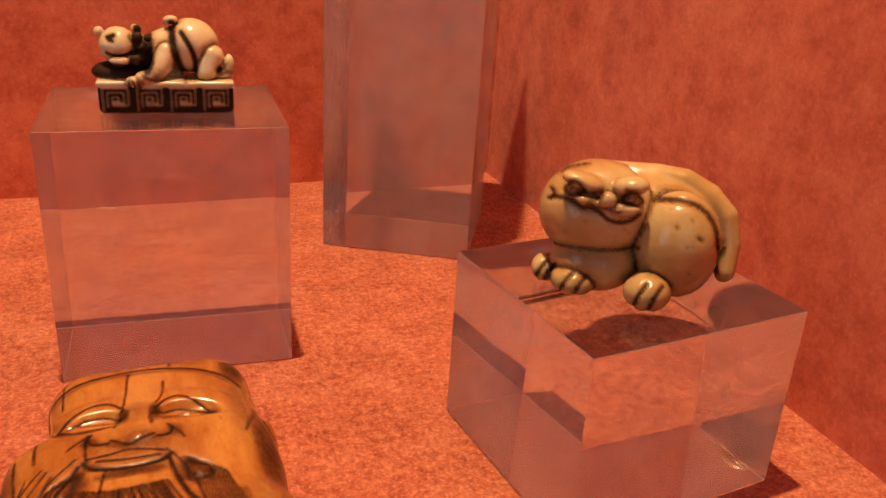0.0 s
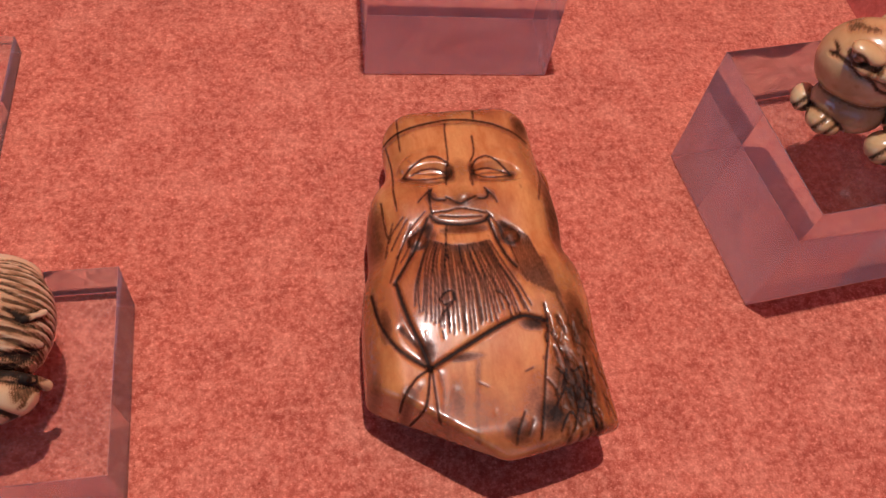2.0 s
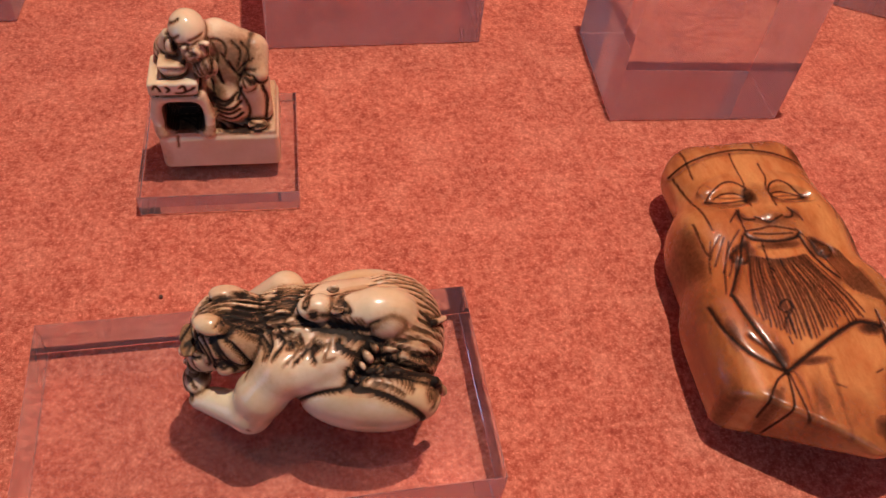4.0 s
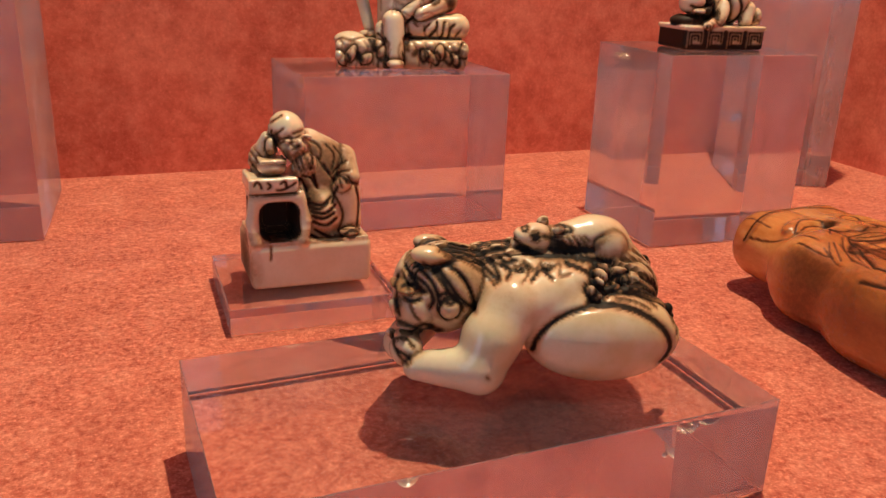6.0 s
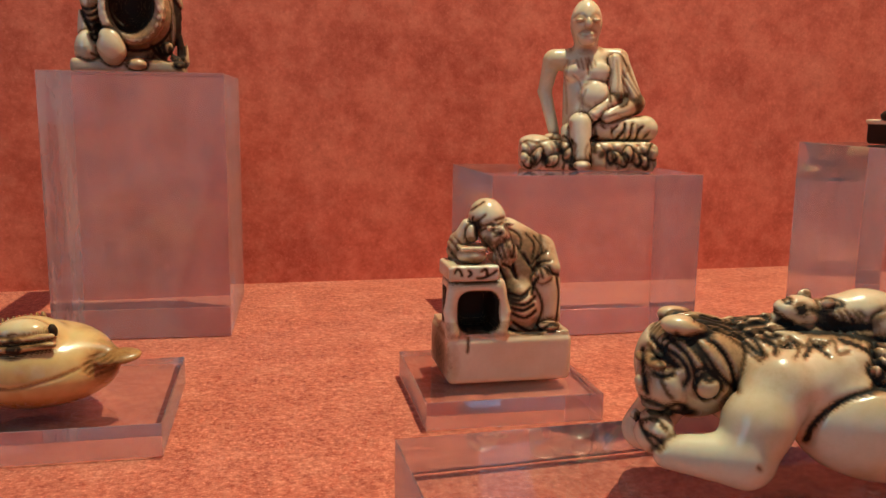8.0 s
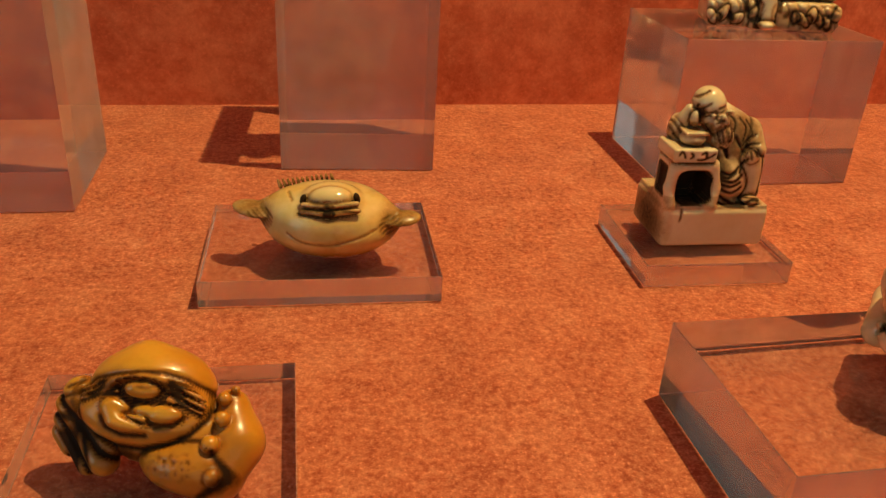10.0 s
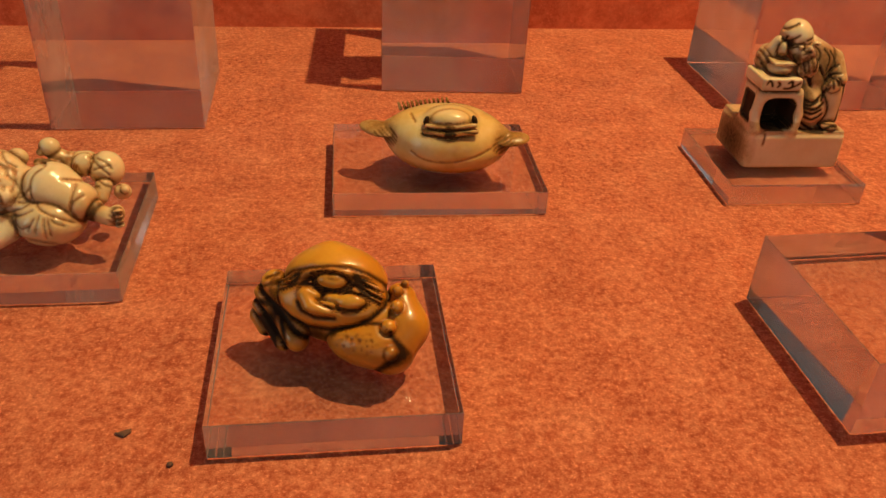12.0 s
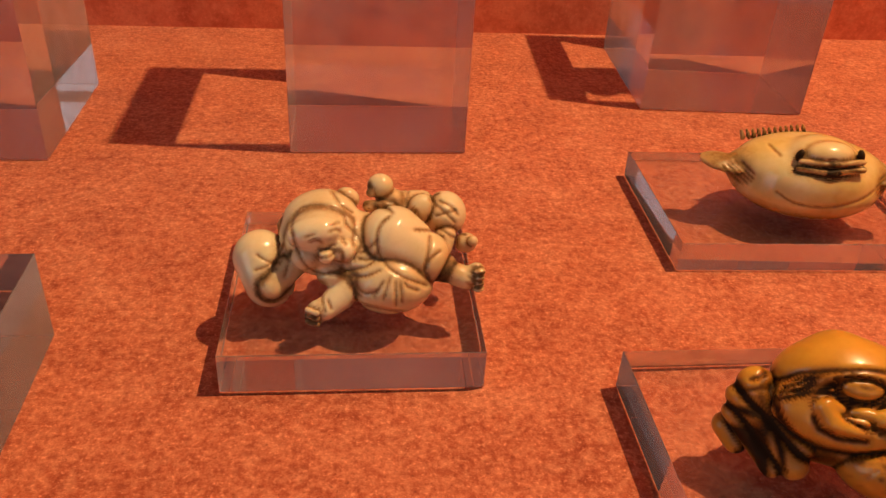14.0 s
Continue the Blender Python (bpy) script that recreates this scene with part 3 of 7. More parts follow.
    c.groove([(-4.3, 4, 26.5), (-5.1, -0.3, 26.7), (-5.6, -6.1, 26.9)], eye, 0.28, 0.12, 0.98)
    c.groove([(-13.4, 20.5, 24.5), (-10.7, 23.2, 25.6), (-7.2, 25.6, 25.9), (-3.9, 25.8, 26.3), (-1.5, 23.8, 26.2)], eye, 0.35, 0.18, 0.98)
    c.groove([(4.7, 21.2, 27.1), (6.7, 24.1, 26.6), (9.7, 25.3, 26.2), (12.6, 23.1, 26.1), (15.7, 20, 24.3)], eye, 0.35, 0.18, 0.98)
    c.groove([(-13.4, 20.5, 24.5), (-9.9, 19.9, 24.3), (-5.7, 19.8, 24.5), (-1.7, 20.1, 24.7)], eye, 0.28, 0.14, 0.98)
    c.groove([(4.5, 18.8, 27.7), (8.9, 19.5, 24.6), (13.3, 19.5, 24.6), (15.9, 19.8, 24.3)], eye, 0.28, 0.14, 0.98)
    c.groove([(-10.8, 21.4, 24.1), (-8, 22.5, 25), (-4.3, 22.6, 25), (-1.7, 21.3, 24.8)], eye, 0.28, 0.14, 0.98)
    c.groove([(5.1, 20.7, 26), (8.8, 22.3, 24.9), (12.6, 21.4, 24.7), (15.7, 20, 24.3)], eye, 0.28, 0.14, 0.98)
    c.groove([(-9.7, 21.8, 24.6), (-5.8, 21.3, 24.4), (-1.8, 20.9, 24.9)], eye, 0.23, 0.09, 0.68)
    c.groove([(5.1, 18.9, 27.5), (10.3, 20.9, 24.6), (14.1, 20.5, 24.5)], eye, 0.23, 0.09, 0.68)
    c.groove([(-6.7, 14.9, 27), (-7.2, 13.1, 26.9), (-6.2, 11.3, 27.2), (-3.6, 11, 27.4)], eye, 0.39, 0.16, 0.98)
    c.groove([(-3.5, 11.8, 27.5), (-1.5, 10.7, 27.1), (0, 9.7, 27.5), (1.9, 10.3, 27.9), (4.3, 11.5, 27.8)], eye, 0.39, 0.16, 0.98)
    c.groove([(6.9, 14.1, 27.8), (7.6, 12.2, 27.8), (6.6, 10.7, 27.7), (4.8, 11, 27.4)], eye, 0.39, 0.16, 0.98)
    c.groove([(-7.4, 14.5, 26.7), (-9.7, 12, 27.3), (-10.7, 10.8, 27.2)], eye, 0.35, 0.14, 0.88)
    c.groove([(7.7, 12.8, 27.8), (9, 11, 27.5), (9.7, 9.7, 27.1)], eye, 0.35, 0.14, 0.88)
    c.groove([(-1.4, 23.1, 25.9), (-1.9, 20.2, 24.6), (-2.7, 15.6, 27.5)], eye, 0.35, 0.14, 0.88)
    c.groove([(4.7, 21.2, 27.1), (3.9, 17.4, 27.9), (4.1, 14.8, 28)], eye, 0.35, 0.14, 0.88)
    c.groove([(-7.8, 7.5, 27.1), (-4.1, 7.7, 27.2), (-0.4, 8.2, 27.4), (3.1, 7.4, 27.4), (6.1, 6.5, 27.2)], eye, 0.32, 0.14, 0.98)
    c.groove([(-5.8, 6.7, 26.7), (-0.7, 6, 26.7), (5.1, 5.9, 26.8)], eye, 0.32, 0.14, 0.98)
    c.groove([(-8.2, 6.7, 27), (-6.5, 5, 26.5), (-1, 3.7, 26.7), (4.7, 4, 26.9), (7, 5.8, 26.7)], eye, 0.79, 0.23, 0.86)
    c.groove([(-8.9, 6.1, 26.8), (-10.3, 3.3, 26.3), (-13.1, -2.5, 26.5), (-16.3, -7.6, 27), (-19.3, -12.1, 26.5)], eye, 0.62, 0.23, 0.90)
    c.groove([(6.4, 4.7, 27), (7.6, -0.5, 26.5), (9, -6.1, 27), (11.1, -9.9, 27.2)], eye, 0.62, 0.23, 0.90)
    c.groove([(-9.2, 8.1, 27.1), (-13.3, 3.7, 26), (-16.5, -2, 25.2), (-20.2, -11.4, 26.3)], eye, 0.29, 0.12, 0.88)
    c.groove([(6.2, 7, 27.4), (9.6, 1.4, 26.3), (11.6, -8.7, 27.2)], eye, 0.29, 0.12, 0.88)
    c.groove([(-9.4, 0.1, 26.3), (-12.3, -7, 27.3), (-14.3, -13.3, 26.9), (-14.9, -18, 26.1)], eye, 0.22, 0.09, 0.92)
    c.groove([(-9, -0.2, 26.4), (-11.9, -7, 27.3), (-13.7, -13.3, 26.8), (-14, -19.9, 26.2)], eye, 0.22, 0.09, 0.92)
    c.groove([(-8.5, -0.5, 26.5), (-11.1, -7, 27.2), (-12.2, -13.7, 27.4), (-13.4, -20, 26.6)], eye, 0.22, 0.09, 0.92)
    c.groove([(-8, -0.7, 26.6), (-10.2, -7, 27), (-11.6, -13.7, 27.3), (-12.9, -22.1, 26.4)], eye, 0.22, 0.09, 0.92)
    c.groove([(-7.6, -0.8, 26.6), (-9.3, -6.9, 26.7), (-10.8, -13.8, 27.3), (-11.7, -22.6, 26.8)], eye, 0.22, 0.09, 0.92)
    c.groove([(-7.1, -1.1, 26.7), (-9.1, -7, 26.8), (-9.7, -13.8, 27.2), (-10.9, -23.4, 26.7)], eye, 0.22, 0.09, 0.92)
    c.groove([(-6.5, -1.3, 26.7), (-8.5, -7.3, 27.2), (-8.9, -13.8, 27.2), (-10, -23.2, 26.8)], eye, 0.22, 0.09, 0.92)
    c.groove([(-6.1, -1.5, 26.7), (-7.3, -7.4, 27.3), (-8.1, -14, 27.3), (-8.9, -24.6, 26.5)], eye, 0.22, 0.09, 0.92)
    c.groove([(-5.6, -1.7, 26.8), (-6.6, -7.3, 27), (-7.6, -14.1, 27.4), (-7.8, -24.3, 26.3)], eye, 0.22, 0.09, 0.92)
    c.groove([(-5.1, -1.9, 26.8), (-6.3, -7.3, 27), (-6.9, -14.2, 27.5), (-7.6, -25.6, 26)], eye, 0.22, 0.09, 0.92)
    c.groove([(-4.6, -2, 26.8), (-5.5, -7.6, 27.5), (-5.7, -14.3, 27.5), (-6.7, -26.2, 26.2)], eye, 0.22, 0.09, 0.92)
    c.groove([(-4.1, -2.1, 26.8), (-4.8, -7.7, 27.5), (-5.1, -14.3, 27.5), (-5.4, -25.4, 26.4)], eye, 0.22, 0.09, 0.92)
    c.groove([(-3.5, -2.1, 26.7), (-3.8, -7.7, 27.4), (-3.9, -14.3, 27.3), (-4.2, -25.6, 26.3)], eye, 0.22, 0.09, 0.92)
    c.groove([(-3, -2.1, 26.7), (-3, -7.6, 27.1), (-3.1, -14.5, 27.5), (-3.9, -26.2, 26.1)], eye, 0.22, 0.09, 0.92)
    c.groove([(-2.5, -2.2, 26.6), (-2.4, -7.8, 27.4), (-2.1, -14.6, 27.6), (-2.5, -26, 25.8)], eye, 0.22, 0.09, 0.92)
    c.groove([(-2, -2.2, 26.7), (-2.1, -7.9, 27.5), (-1.3, -14.6, 27.5), (-1.5, -25.4, 25.8)], eye, 0.22, 0.09, 0.92)
    c.groove([(-1.5, -2.2, 26.6), (-1.6, -8, 27.6), (-0.4, -14.7, 27.6), (-0.1, -24.3, 26.3)], eye, 0.22, 0.09, 0.92)
    c.groove([(-1, -2.3, 26.7), (-0.4, -8, 27.5), (0.2, -14.7, 27.3), (0.4, -23.5, 26.5)], eye, 0.22, 0.09, 0.92)
    c.groove([(-0.4, -2.4, 26.8), (0.5, -7.6, 26.7), (1.4, -14.9, 27.5), (1.3, -23.4, 26.4)], eye, 0.22, 0.09, 0.92)
    c.groove([(0.2, -2.1, 26.5), (0.8, -7.6, 26.7), (2.1, -14.9, 27.5), (2.6, -23.5, 25.9)], eye, 0.22, 0.09, 0.92)
    c.groove([(0.7, -2, 26.4), (1.9, -8.2, 27.5), (2.8, -15, 27.5), (4.1, -23.5, 25.7)], eye, 0.22, 0.09, 0.92)
    c.groove([(1.2, -2.1, 26.6), (2, -8.2, 27.5), (3.7, -15, 27.5), (4.6, -21.7, 26.5)], eye, 0.22, 0.09, 0.92)
    c.groove([(1.7, -2, 26.7), (2.8, -8.3, 27.6), (4.7, -15, 27.4), (5.8, -20.9, 26.7)], eye, 0.22, 0.09, 0.92)
    c.groove([(2.2, -2, 26.7), (3.9, -8.2, 27.3), (5.3, -15, 27.1), (7.5, -19.9, 26.9)], eye, 0.22, 0.09, 0.92)
    c.groove([(2.9, -1.9, 26.8), (4.4, -8.1, 27.1), (6.3, -15.1, 27.3), (7.6, -23.2, 26.5)], eye, 0.22, 0.09, 0.92)
    c.groove([(3.4, -1.8, 26.8), (5.2, -8.4, 27.4), (7.2, -15.2, 27.3), (8.7, -22.5, 26.7)], eye, 0.22, 0.09, 0.92)
    c.groove([(3.9, -1.7, 26.8), (5.8, -8.4, 27.4), (8, -15.3, 27.3), (9.7, -23.1, 26.6)], eye, 0.22, 0.09, 0.92)
    c.groove([(4.5, -1.6, 26.8), (6.4, -8.5, 27.4), (9.3, -15.3, 27.2), (11, -21.1, 26.5)], eye, 0.22, 0.09, 0.92)
    c.groove([(5, -1.4, 26.8), (6.9, -8.5, 27.4), (9.8, -15.3, 27.1), (11.8, -21.9, 26.7)], eye, 0.22, 0.09, 0.92)
    c.groove([(5.7, -1.3, 26.7), (8.1, -8.3, 26.9), (10.9, -15.4, 27.1), (12.9, -20.1, 26.2)], eye, 0.22, 0.09, 0.92)
    c.groove([(10.1, 4.3, 26.3), (11.1, -5.8, 27.1), (13.1, -14, 27.2)], eye, 0.21, 0.08, 0.83)
    c.groove([(10.7, 3.7, 26.5), (11.9, -6.5, 27.2), (13.9, -14.5, 27.3)], eye, 0.21, 0.08, 0.83)
    c.groove([(11.3, 3.1, 26.5), (12.7, -7.1, 27.2), (14.7, -14.9, 27.1)], eye, 0.21, 0.08, 0.83)
    c.groove([(12, 2.7, 26.4), (13.5, -7.8, 27.3), (15.5, -15.5, 27.2)], eye, 0.21, 0.08, 0.83)
    c.groove([(12.7, 2.2, 26.3), (14.3, -8.5, 27.3), (16.3, -16, 27.3)], eye, 0.21, 0.08, 0.83)
    c.groove([(13.4, 1.8, 26.1), (15.1, -9.1, 27.4), (17.1, -16.5, 27.2)], eye, 0.21, 0.08, 0.83)
    c.groove([(14, 1.3, 26), (15.9, -9.7, 27.4), (17.9, -17, 27.2)], eye, 0.21, 0.08, 0.83)
    c.groove([(14.7, 0.8, 26), (16.6, -10.4, 27.4), (18.7, -17.5, 27.2)], eye, 0.21, 0.08, 0.83)
    c.groove([(15.3, 0.3, 26), (17.4, -11, 27.3), (19.5, -18, 27.1)], eye, 0.21, 0.08, 0.83)
    c.groove([(15.9, -0.3, 26), (18.2, -11.6, 27.3), (20.3, -18.5, 27.1)], eye, 0.21, 0.08, 0.83)
    c.groove([(-14, 6.4, 26.6), (-16.5, 2.4, 25.6), (-18.9, -1.8, 25.2)], eye, 0.21, 0.08, 0.83)
    c.groove([(-14.9, 7.1, 26.5), (-17.6, 3.9, 25.2), (-19.1, 0.9, 24.5)], eye, 0.21, 0.08, 0.83)
    c.groove([(-13.1, 5.2, 26.4), (-15.4, 0.3, 25.2), (-17.8, -4.3, 25.4)], eye, 0.21, 0.08, 0.83)
    c.groove([(-12.7, 2.9, 26.2), (-15.1, -2.7, 26.2), (-17.1, -6, 26.2)], eye, 0.21, 0.08, 0.83)
    c.groove([(-17.5, 6.1, 25.5), (-19.3, 1, 24.4), (-20.7, -4, 25.2)], eye, 0.21, 0.08, 0.83)
    c.groove([(-11.6, 3.4, 26.3), (-14.2, -3, 26.6), (-16.9, -8.6, 26.7)], eye, 0.21, 0.08, 0.83)
    c.groove([(-7.7, -15.7, 27.4), (-5.9, -15.3, 27.4), (-5.5, -17.3, 27), (-7.2, -19.3, 26.9), (-9, -21.2, 26.9), (-9.7, -24.2, 26.6)], eye, 0.28, 0.12, 0.98)
    c.groove([(-7.7, -15.7, 27.4), (-8.9, -17.1, 27.2), (-8.1, -18.8, 27.1), (-6.2, -17.8, 27)], eye, 0.28, 0.12, 0.98)
    c.groove([(-9.5, -25.1, 26.4), (-9.3, -27.1, 26.1)], eye, 0.28, 0.12, 0.98)
    c.groove([(-18.8, -12.2, 26.6), (-18, -17.1, 26.5), (-16.7, -22.3, 26.2), (-14.9, -27.2, 25.3), (-13.2, -32.8, 24)], eye, 0.84, 0.32, 0.90)
    c.groove([(-24.5, -13, 22.9), (-23.5, -20.6, 23.9), (-20.9, -26.9, 24.8), (-17.3, -30.9, 25.1), (-12.9, -33.1, 23.8)], eye, 0.79, 0.28, 0.86)
    c.groove([(-19, -23.6, 26), (-17.2, -26.3, 25.9), (-14.7, -29.3, 25.5)], eye, 1.09, 0.21, 0.70)
    c.groove([(-12.9, -33.1, 23.8), (-7.8, -30.8, 25.1), (-1.6, -27.7, 25.7), (4.6, -24.7, 26.3), (9.8, -23, 26.6), (13.7, -23.8, 26.4), (15.4, -24.5, 26)], eye, 0.88, 0.35, 0.90)
    c.groove([(-13, -33.5, 24.4), (-16.4, -35.4, 24.9), (-19.7, -39.4, 24.8), (-20.4, -39.9, 16)], eye, 0.39, 0.18, 0.98)
    c.groove([(-13.4, -34.1, 24.7), (-14.6, -39.9, 24.9), (-16, -43.2, 23.9), (-17.7, -41.3, 10.6)], eye, 0.39, 0.18, 0.98)
    c.groove([(-16.3, -37.8, 24.7), (-18.7, -40.8, 24.4), (-19.2, -41, 14.5)], eye, 1.78, 0.17, 0.46)
    c.groove([(-12.8, -33.5, 24.3), (-13, -40.2, 25.1), (-12.4, -45.9, 22.5)], eye, 0.32, 0.14, 0.98)
    c.groove([(-11.1, -35.4, 24.9), (-11, -40.3, 24.9), (-12.2, -45.7, 24.4)], eye, 1.19, 0.13, 0.41)
    c.groove([(-8.3, -39.6, 25), (-10.4, -44.2, 25), (-10.5, -46.9, 19.4)], eye, 1.19, 0.13, 0.41)
    c.groove([(-26.8, -31.2, 20.7), (-27.4, -35.2, 15.7), (-26.1, -36.1, 6.9)], eye, 1.19, 0.13, 0.41)
    c.groove([(15.9, -20.1, 26.8), (15.9, -26.7, 25), (13.6, -34.8, 25.2), (11.7, -42.6, 25.1), (9.1, -52.4, 24)], eye, 0.35, 0.18, 0.98)
    c.groove([(16.4, -26.8, 25.1), (18.4, -35.2, 25), (16.2, -40.9, 24.8)], eye, 0.32, 0.14, 0.98)
    c.groove([(19.1, -33, 24.5), (19.4, -37.3, 25), (22.3, -36.3, 24.3), (21.4, -43.5, 25), (23.8, -50.2, 24.1)], eye, 0.32, 0.14, 0.98)
    c.groove([(13.2, -38.8, 25.1), (14.9, -42.7, 24.6), (12.5, -48.4, 25.1)], eye, 0.32, 0.14, 0.98)
    c.groove([(6.5, -45.8, 24.8), (4.2, -50.3, 24.8), (3.5, -53, 23.7)], eye, 0.32, 0.14, 0.98)
    c.groove([(17.2, -41, 24.6), (19.1, -45.1, 24.6), (16.9, -51.2, 23.9)], eye, 0.32, 0.14, 0.98)
    c.groove([(22.9, -33.5, 24.7), (22.8, -40.4, 24.2), (19.6, -47.1, 24.8)], eye, 0.32, 0.14, 0.98)
    c.groove([(16.2, -35.5, 23.8), (17.7, -38.9, 24.4), (14.5, -44.6, 24.5)], eye, 0.32, 0.14, 0.98)
    c.groove([(22.9, -41.5, 24.7), (21.9, -47.3, 24.7), (23.4, -51.1, 21.5)], eye, 0.32, 0.14, 0.98)
    c.groove([(13.9, -51.2, 24.6), (16.8, -46.8, 24.6), (18.8, -50.7, 24.5)], eye, 0.32, 0.14, 0.98)
    c.groove([(16.4, -31, 25.1), (16.8, -36.7, 24.1), (14.4, -42.7, 24.6)], eye, 0.62, 0.14, 0.72)
    c.groove([(20.8, -37.5, 25), (19.1, -43.1, 24.7), (19.1, -48.9, 24.7)], eye, 0.62, 0.14, 0.72)
    c.groove([(8, -47.9, 24.9), (6.4, -51.3, 24.5)], eye, 0.62, 0.14, 0.72)
    c.groove([(24.5, -36.3, 23.7), (23.5, -43.4, 24.2)], eye, 0.62, 0.14, 0.72)
    c.groove([(19.3, -18.3, 27.1), (20.9, -23.4, 26.1), (21.5, -31.2, 24.5)], eye, 0.32, 0.11, 0.78)
    c.groove([(24, 23.2, 23), (23.1, 17.5, 25.3), (20.9, 10.2, 26.7)], eye, 0.32, 0.11, 0.78)
    c.groove([(8.4, -36.4, 25.1), (10.5, -35.6, 25.1)], eye, 0.32, 0.11, 0.78)
    c.groove([(-2.9, -38.2, 25.1), (-0.8, -39.4, 25.1)], eye, 0.32, 0.11, 0.78)
    c.groove([(4.6, -16.1, 27.3), (6, -16.7, 27.1)], eye, 0.32, 0.11, 0.78)
    # brown pigment worn into the hollows beside the lines
    for pts, w, ink in (
        ([(-12.9, -33.1, 23.8), (-1.6, -27.7, 25.7), (9.8, -23, 26.6), (15.4, -24.5, 26)], 1.5, 0.55),
        ([(-18.8, -12.2, 26.6), (-16.7, -22.3, 26.2), (-13.2, -32.8, 24)], 1.5, 0.5),
        ([(-24.5, -13, 22.9), (-20.9, -26.9, 24.8), (-12.9, -33.1, 23.8)], 1.5, 0.5),
        ([(-13.2, 19.5, 24.5), (-7, 18.6, 24.5), (-2, 18.5, 24.7)], 1.3, 0.45),
        ([(4.5, 18, 26), (10, 18, 24.6), (16, 18.8, 24.3)], 1.3, 0.45),
        ([(-7, 12, 27), (0, 9.4, 27.5), (7.4, 11.5, 27.8)], 1.4, 0.5),
        ([(-8.2, 6.7, 27), (-1, 3.0, 26.7), (7, 5.8, 26.7)], 1.4, 0.5),
        ([(6.4, 4.7, 27), (9, -6.1, 27), (13, -13, 27)], 1.4, 0.45),
        ([(-8.9, 6.1, 26.8), (-13.1, -3.5, 26.5), (-18.5, -12, 26.5)], 1.2, 0.4),
        ([(-16.3, 36, 17.5), (-4.8, 37.2, 25.3), (12, 36.7, 25.4), (22.7, 31, 22.4)], 1.2, 0.4),
        ([(18, -8, 27), (20, -18, 27), (21, -30, 25)], 2.6, 0.42),
        ([(-2, -33, 25), (-4, -44, 25), (-5, -52, 24)], 1.6, 0.4),
    ):
        c.groove(pts, eye, w, 0.0, ink)
    return c.flat(0)


def tiger():
    N = (0, -1, 0.35)
    c = Clay((-29, -24, -1), (25, 18, 32), 0.45)
    c.ball((0, 3, 12), (17, 12, 12.3), k=3)
    c.ball((-10.5, -9, 6.5), (9.5, 7, 6.5), k=3)
    c.ball((-11.5, -5, 17), (12.3, 10.6, 11.0), (0, -8, 0), k=1.0, seam=0.75)
    c.ball((6.5, -6.5, 11.8), (9.5, 9.2, 11.8), k=1.0, seam=0.85)
    for x, y, r in ((-20.6, -8.4, (3.2, 4.4, 3.2)), (-14.0, -13, (5.0, 5.2, 3.4)), (1.5, -16, (5.0, 4.8, 4.0))):
        c.ball((x, y, r[2]), r, k=0.6, seam=0.8)
        for i in (-0.4, 0.25):
            c.curve((x + i * r[0] - 0.8, y - r[1], r[2] * 0.2), (x + i * r[0] + 0.2, y - r[1], r[2] * 1.2), (x + i * r[0] + 1.6, y - r[1], r[2] * 1.9), n=N, w=0.45, depth=0.45, ink=1)
    # broad tail laid over back and flank
    c.limb((-10, 5, 22.4), (1, 5, 22.8), 3.0, 3.1, k=1.5)
    c.limb((1, 5, 22.8), (7, 4.6, 22.4), 3.1, 3.2, k=0.2)
    c.limb((7, 4.6, 22.4), (12.3, 3.5, 20.0), 3.2, 3.3, k=0.2)
    c.limb((12.3, 3.5, 20.0), (16.2, 2.0, 16.5), 3.3, 3.2, k=0.2)
    c.limb((16.2, 2.0, 16.5), (17.8, 0.6, 11), 3.2, 3.0, k=0.2)
    c.limb((17.8, 0.6, 11), (17.8, -2, 5.5), 3.0, 2.6, k=0.2)
    c.curve((1.5, -4, 20.5), (10.5, -3, 19.0), (14.6, -3, 11.5), n=N, w=0.7, depth=0.6, ink=0.85)
    c.curve((14.6, -3, 11.5), (15.8, -4, 7), (15.4, -5, 3), n=N, w=0.8, depth=0.6, ink=0.9)
    c.stain_shade((4, -3, 22.2), (5, 4, 1.8), 0.45)
    # face
    c.ball((-14.6, -12.8, 25.3), (4.6, 3.0, 1.9), (0, 14, 0), k=0.8, seam=0.4)
    c.ball((-4.8, -12.4, 25.4), (3.8, 3.0, 2.1), (0, -10, 0), k=0.8, seam=0.4)
    c.ball((-9.2, -15.0, 22.8), (2.0, 1.8, 1.7), k=0.5, seam=0.7)
    c.ball((-13.0, -14.2, 21.6), (4.3, 2.0, 1.6), (0, 10, 0), k=0.6, seam=0.5)
    c.ball((-5.4, -14.2, 21.0), (3.4, 2.0, 1.5), (0, -6, 0), k=0.6, seam=0.5)
    for x, z in ((-16.2, 23.9), (-4.2, 23.2)):
        c.ball((x, -14.4, z), (1.3, 0.9, 0.9), k=0.3, seam=0.6, ink=0.45)
        c.curve((x - 2.2, -14, z - 0.2), (x, -14, z + 1.5), (x + 2.4, -14, z - 0.4), n=N, w=0.4, depth=0.35, ink=1)
        c.curve((x - 2.0, -14, z - 0.6), (x, -14, z - 1.4), (x + 2.0, -14, z - 0.6), n=N, w=0.35, depth=0.3, ink=0.95)
    c.curve((-21.5, -12, 20.5), (-17.5, -14, 21.6), (-14, -15, 20.2), n=N, w=0.42, depth=0.45, ink=1)
    c.curve((-14, -15, 20.2), (-11.5, -15, 20.4), (-8.6, -16, 18.8), n=N, w=0.42, depth=0.45, ink=1)
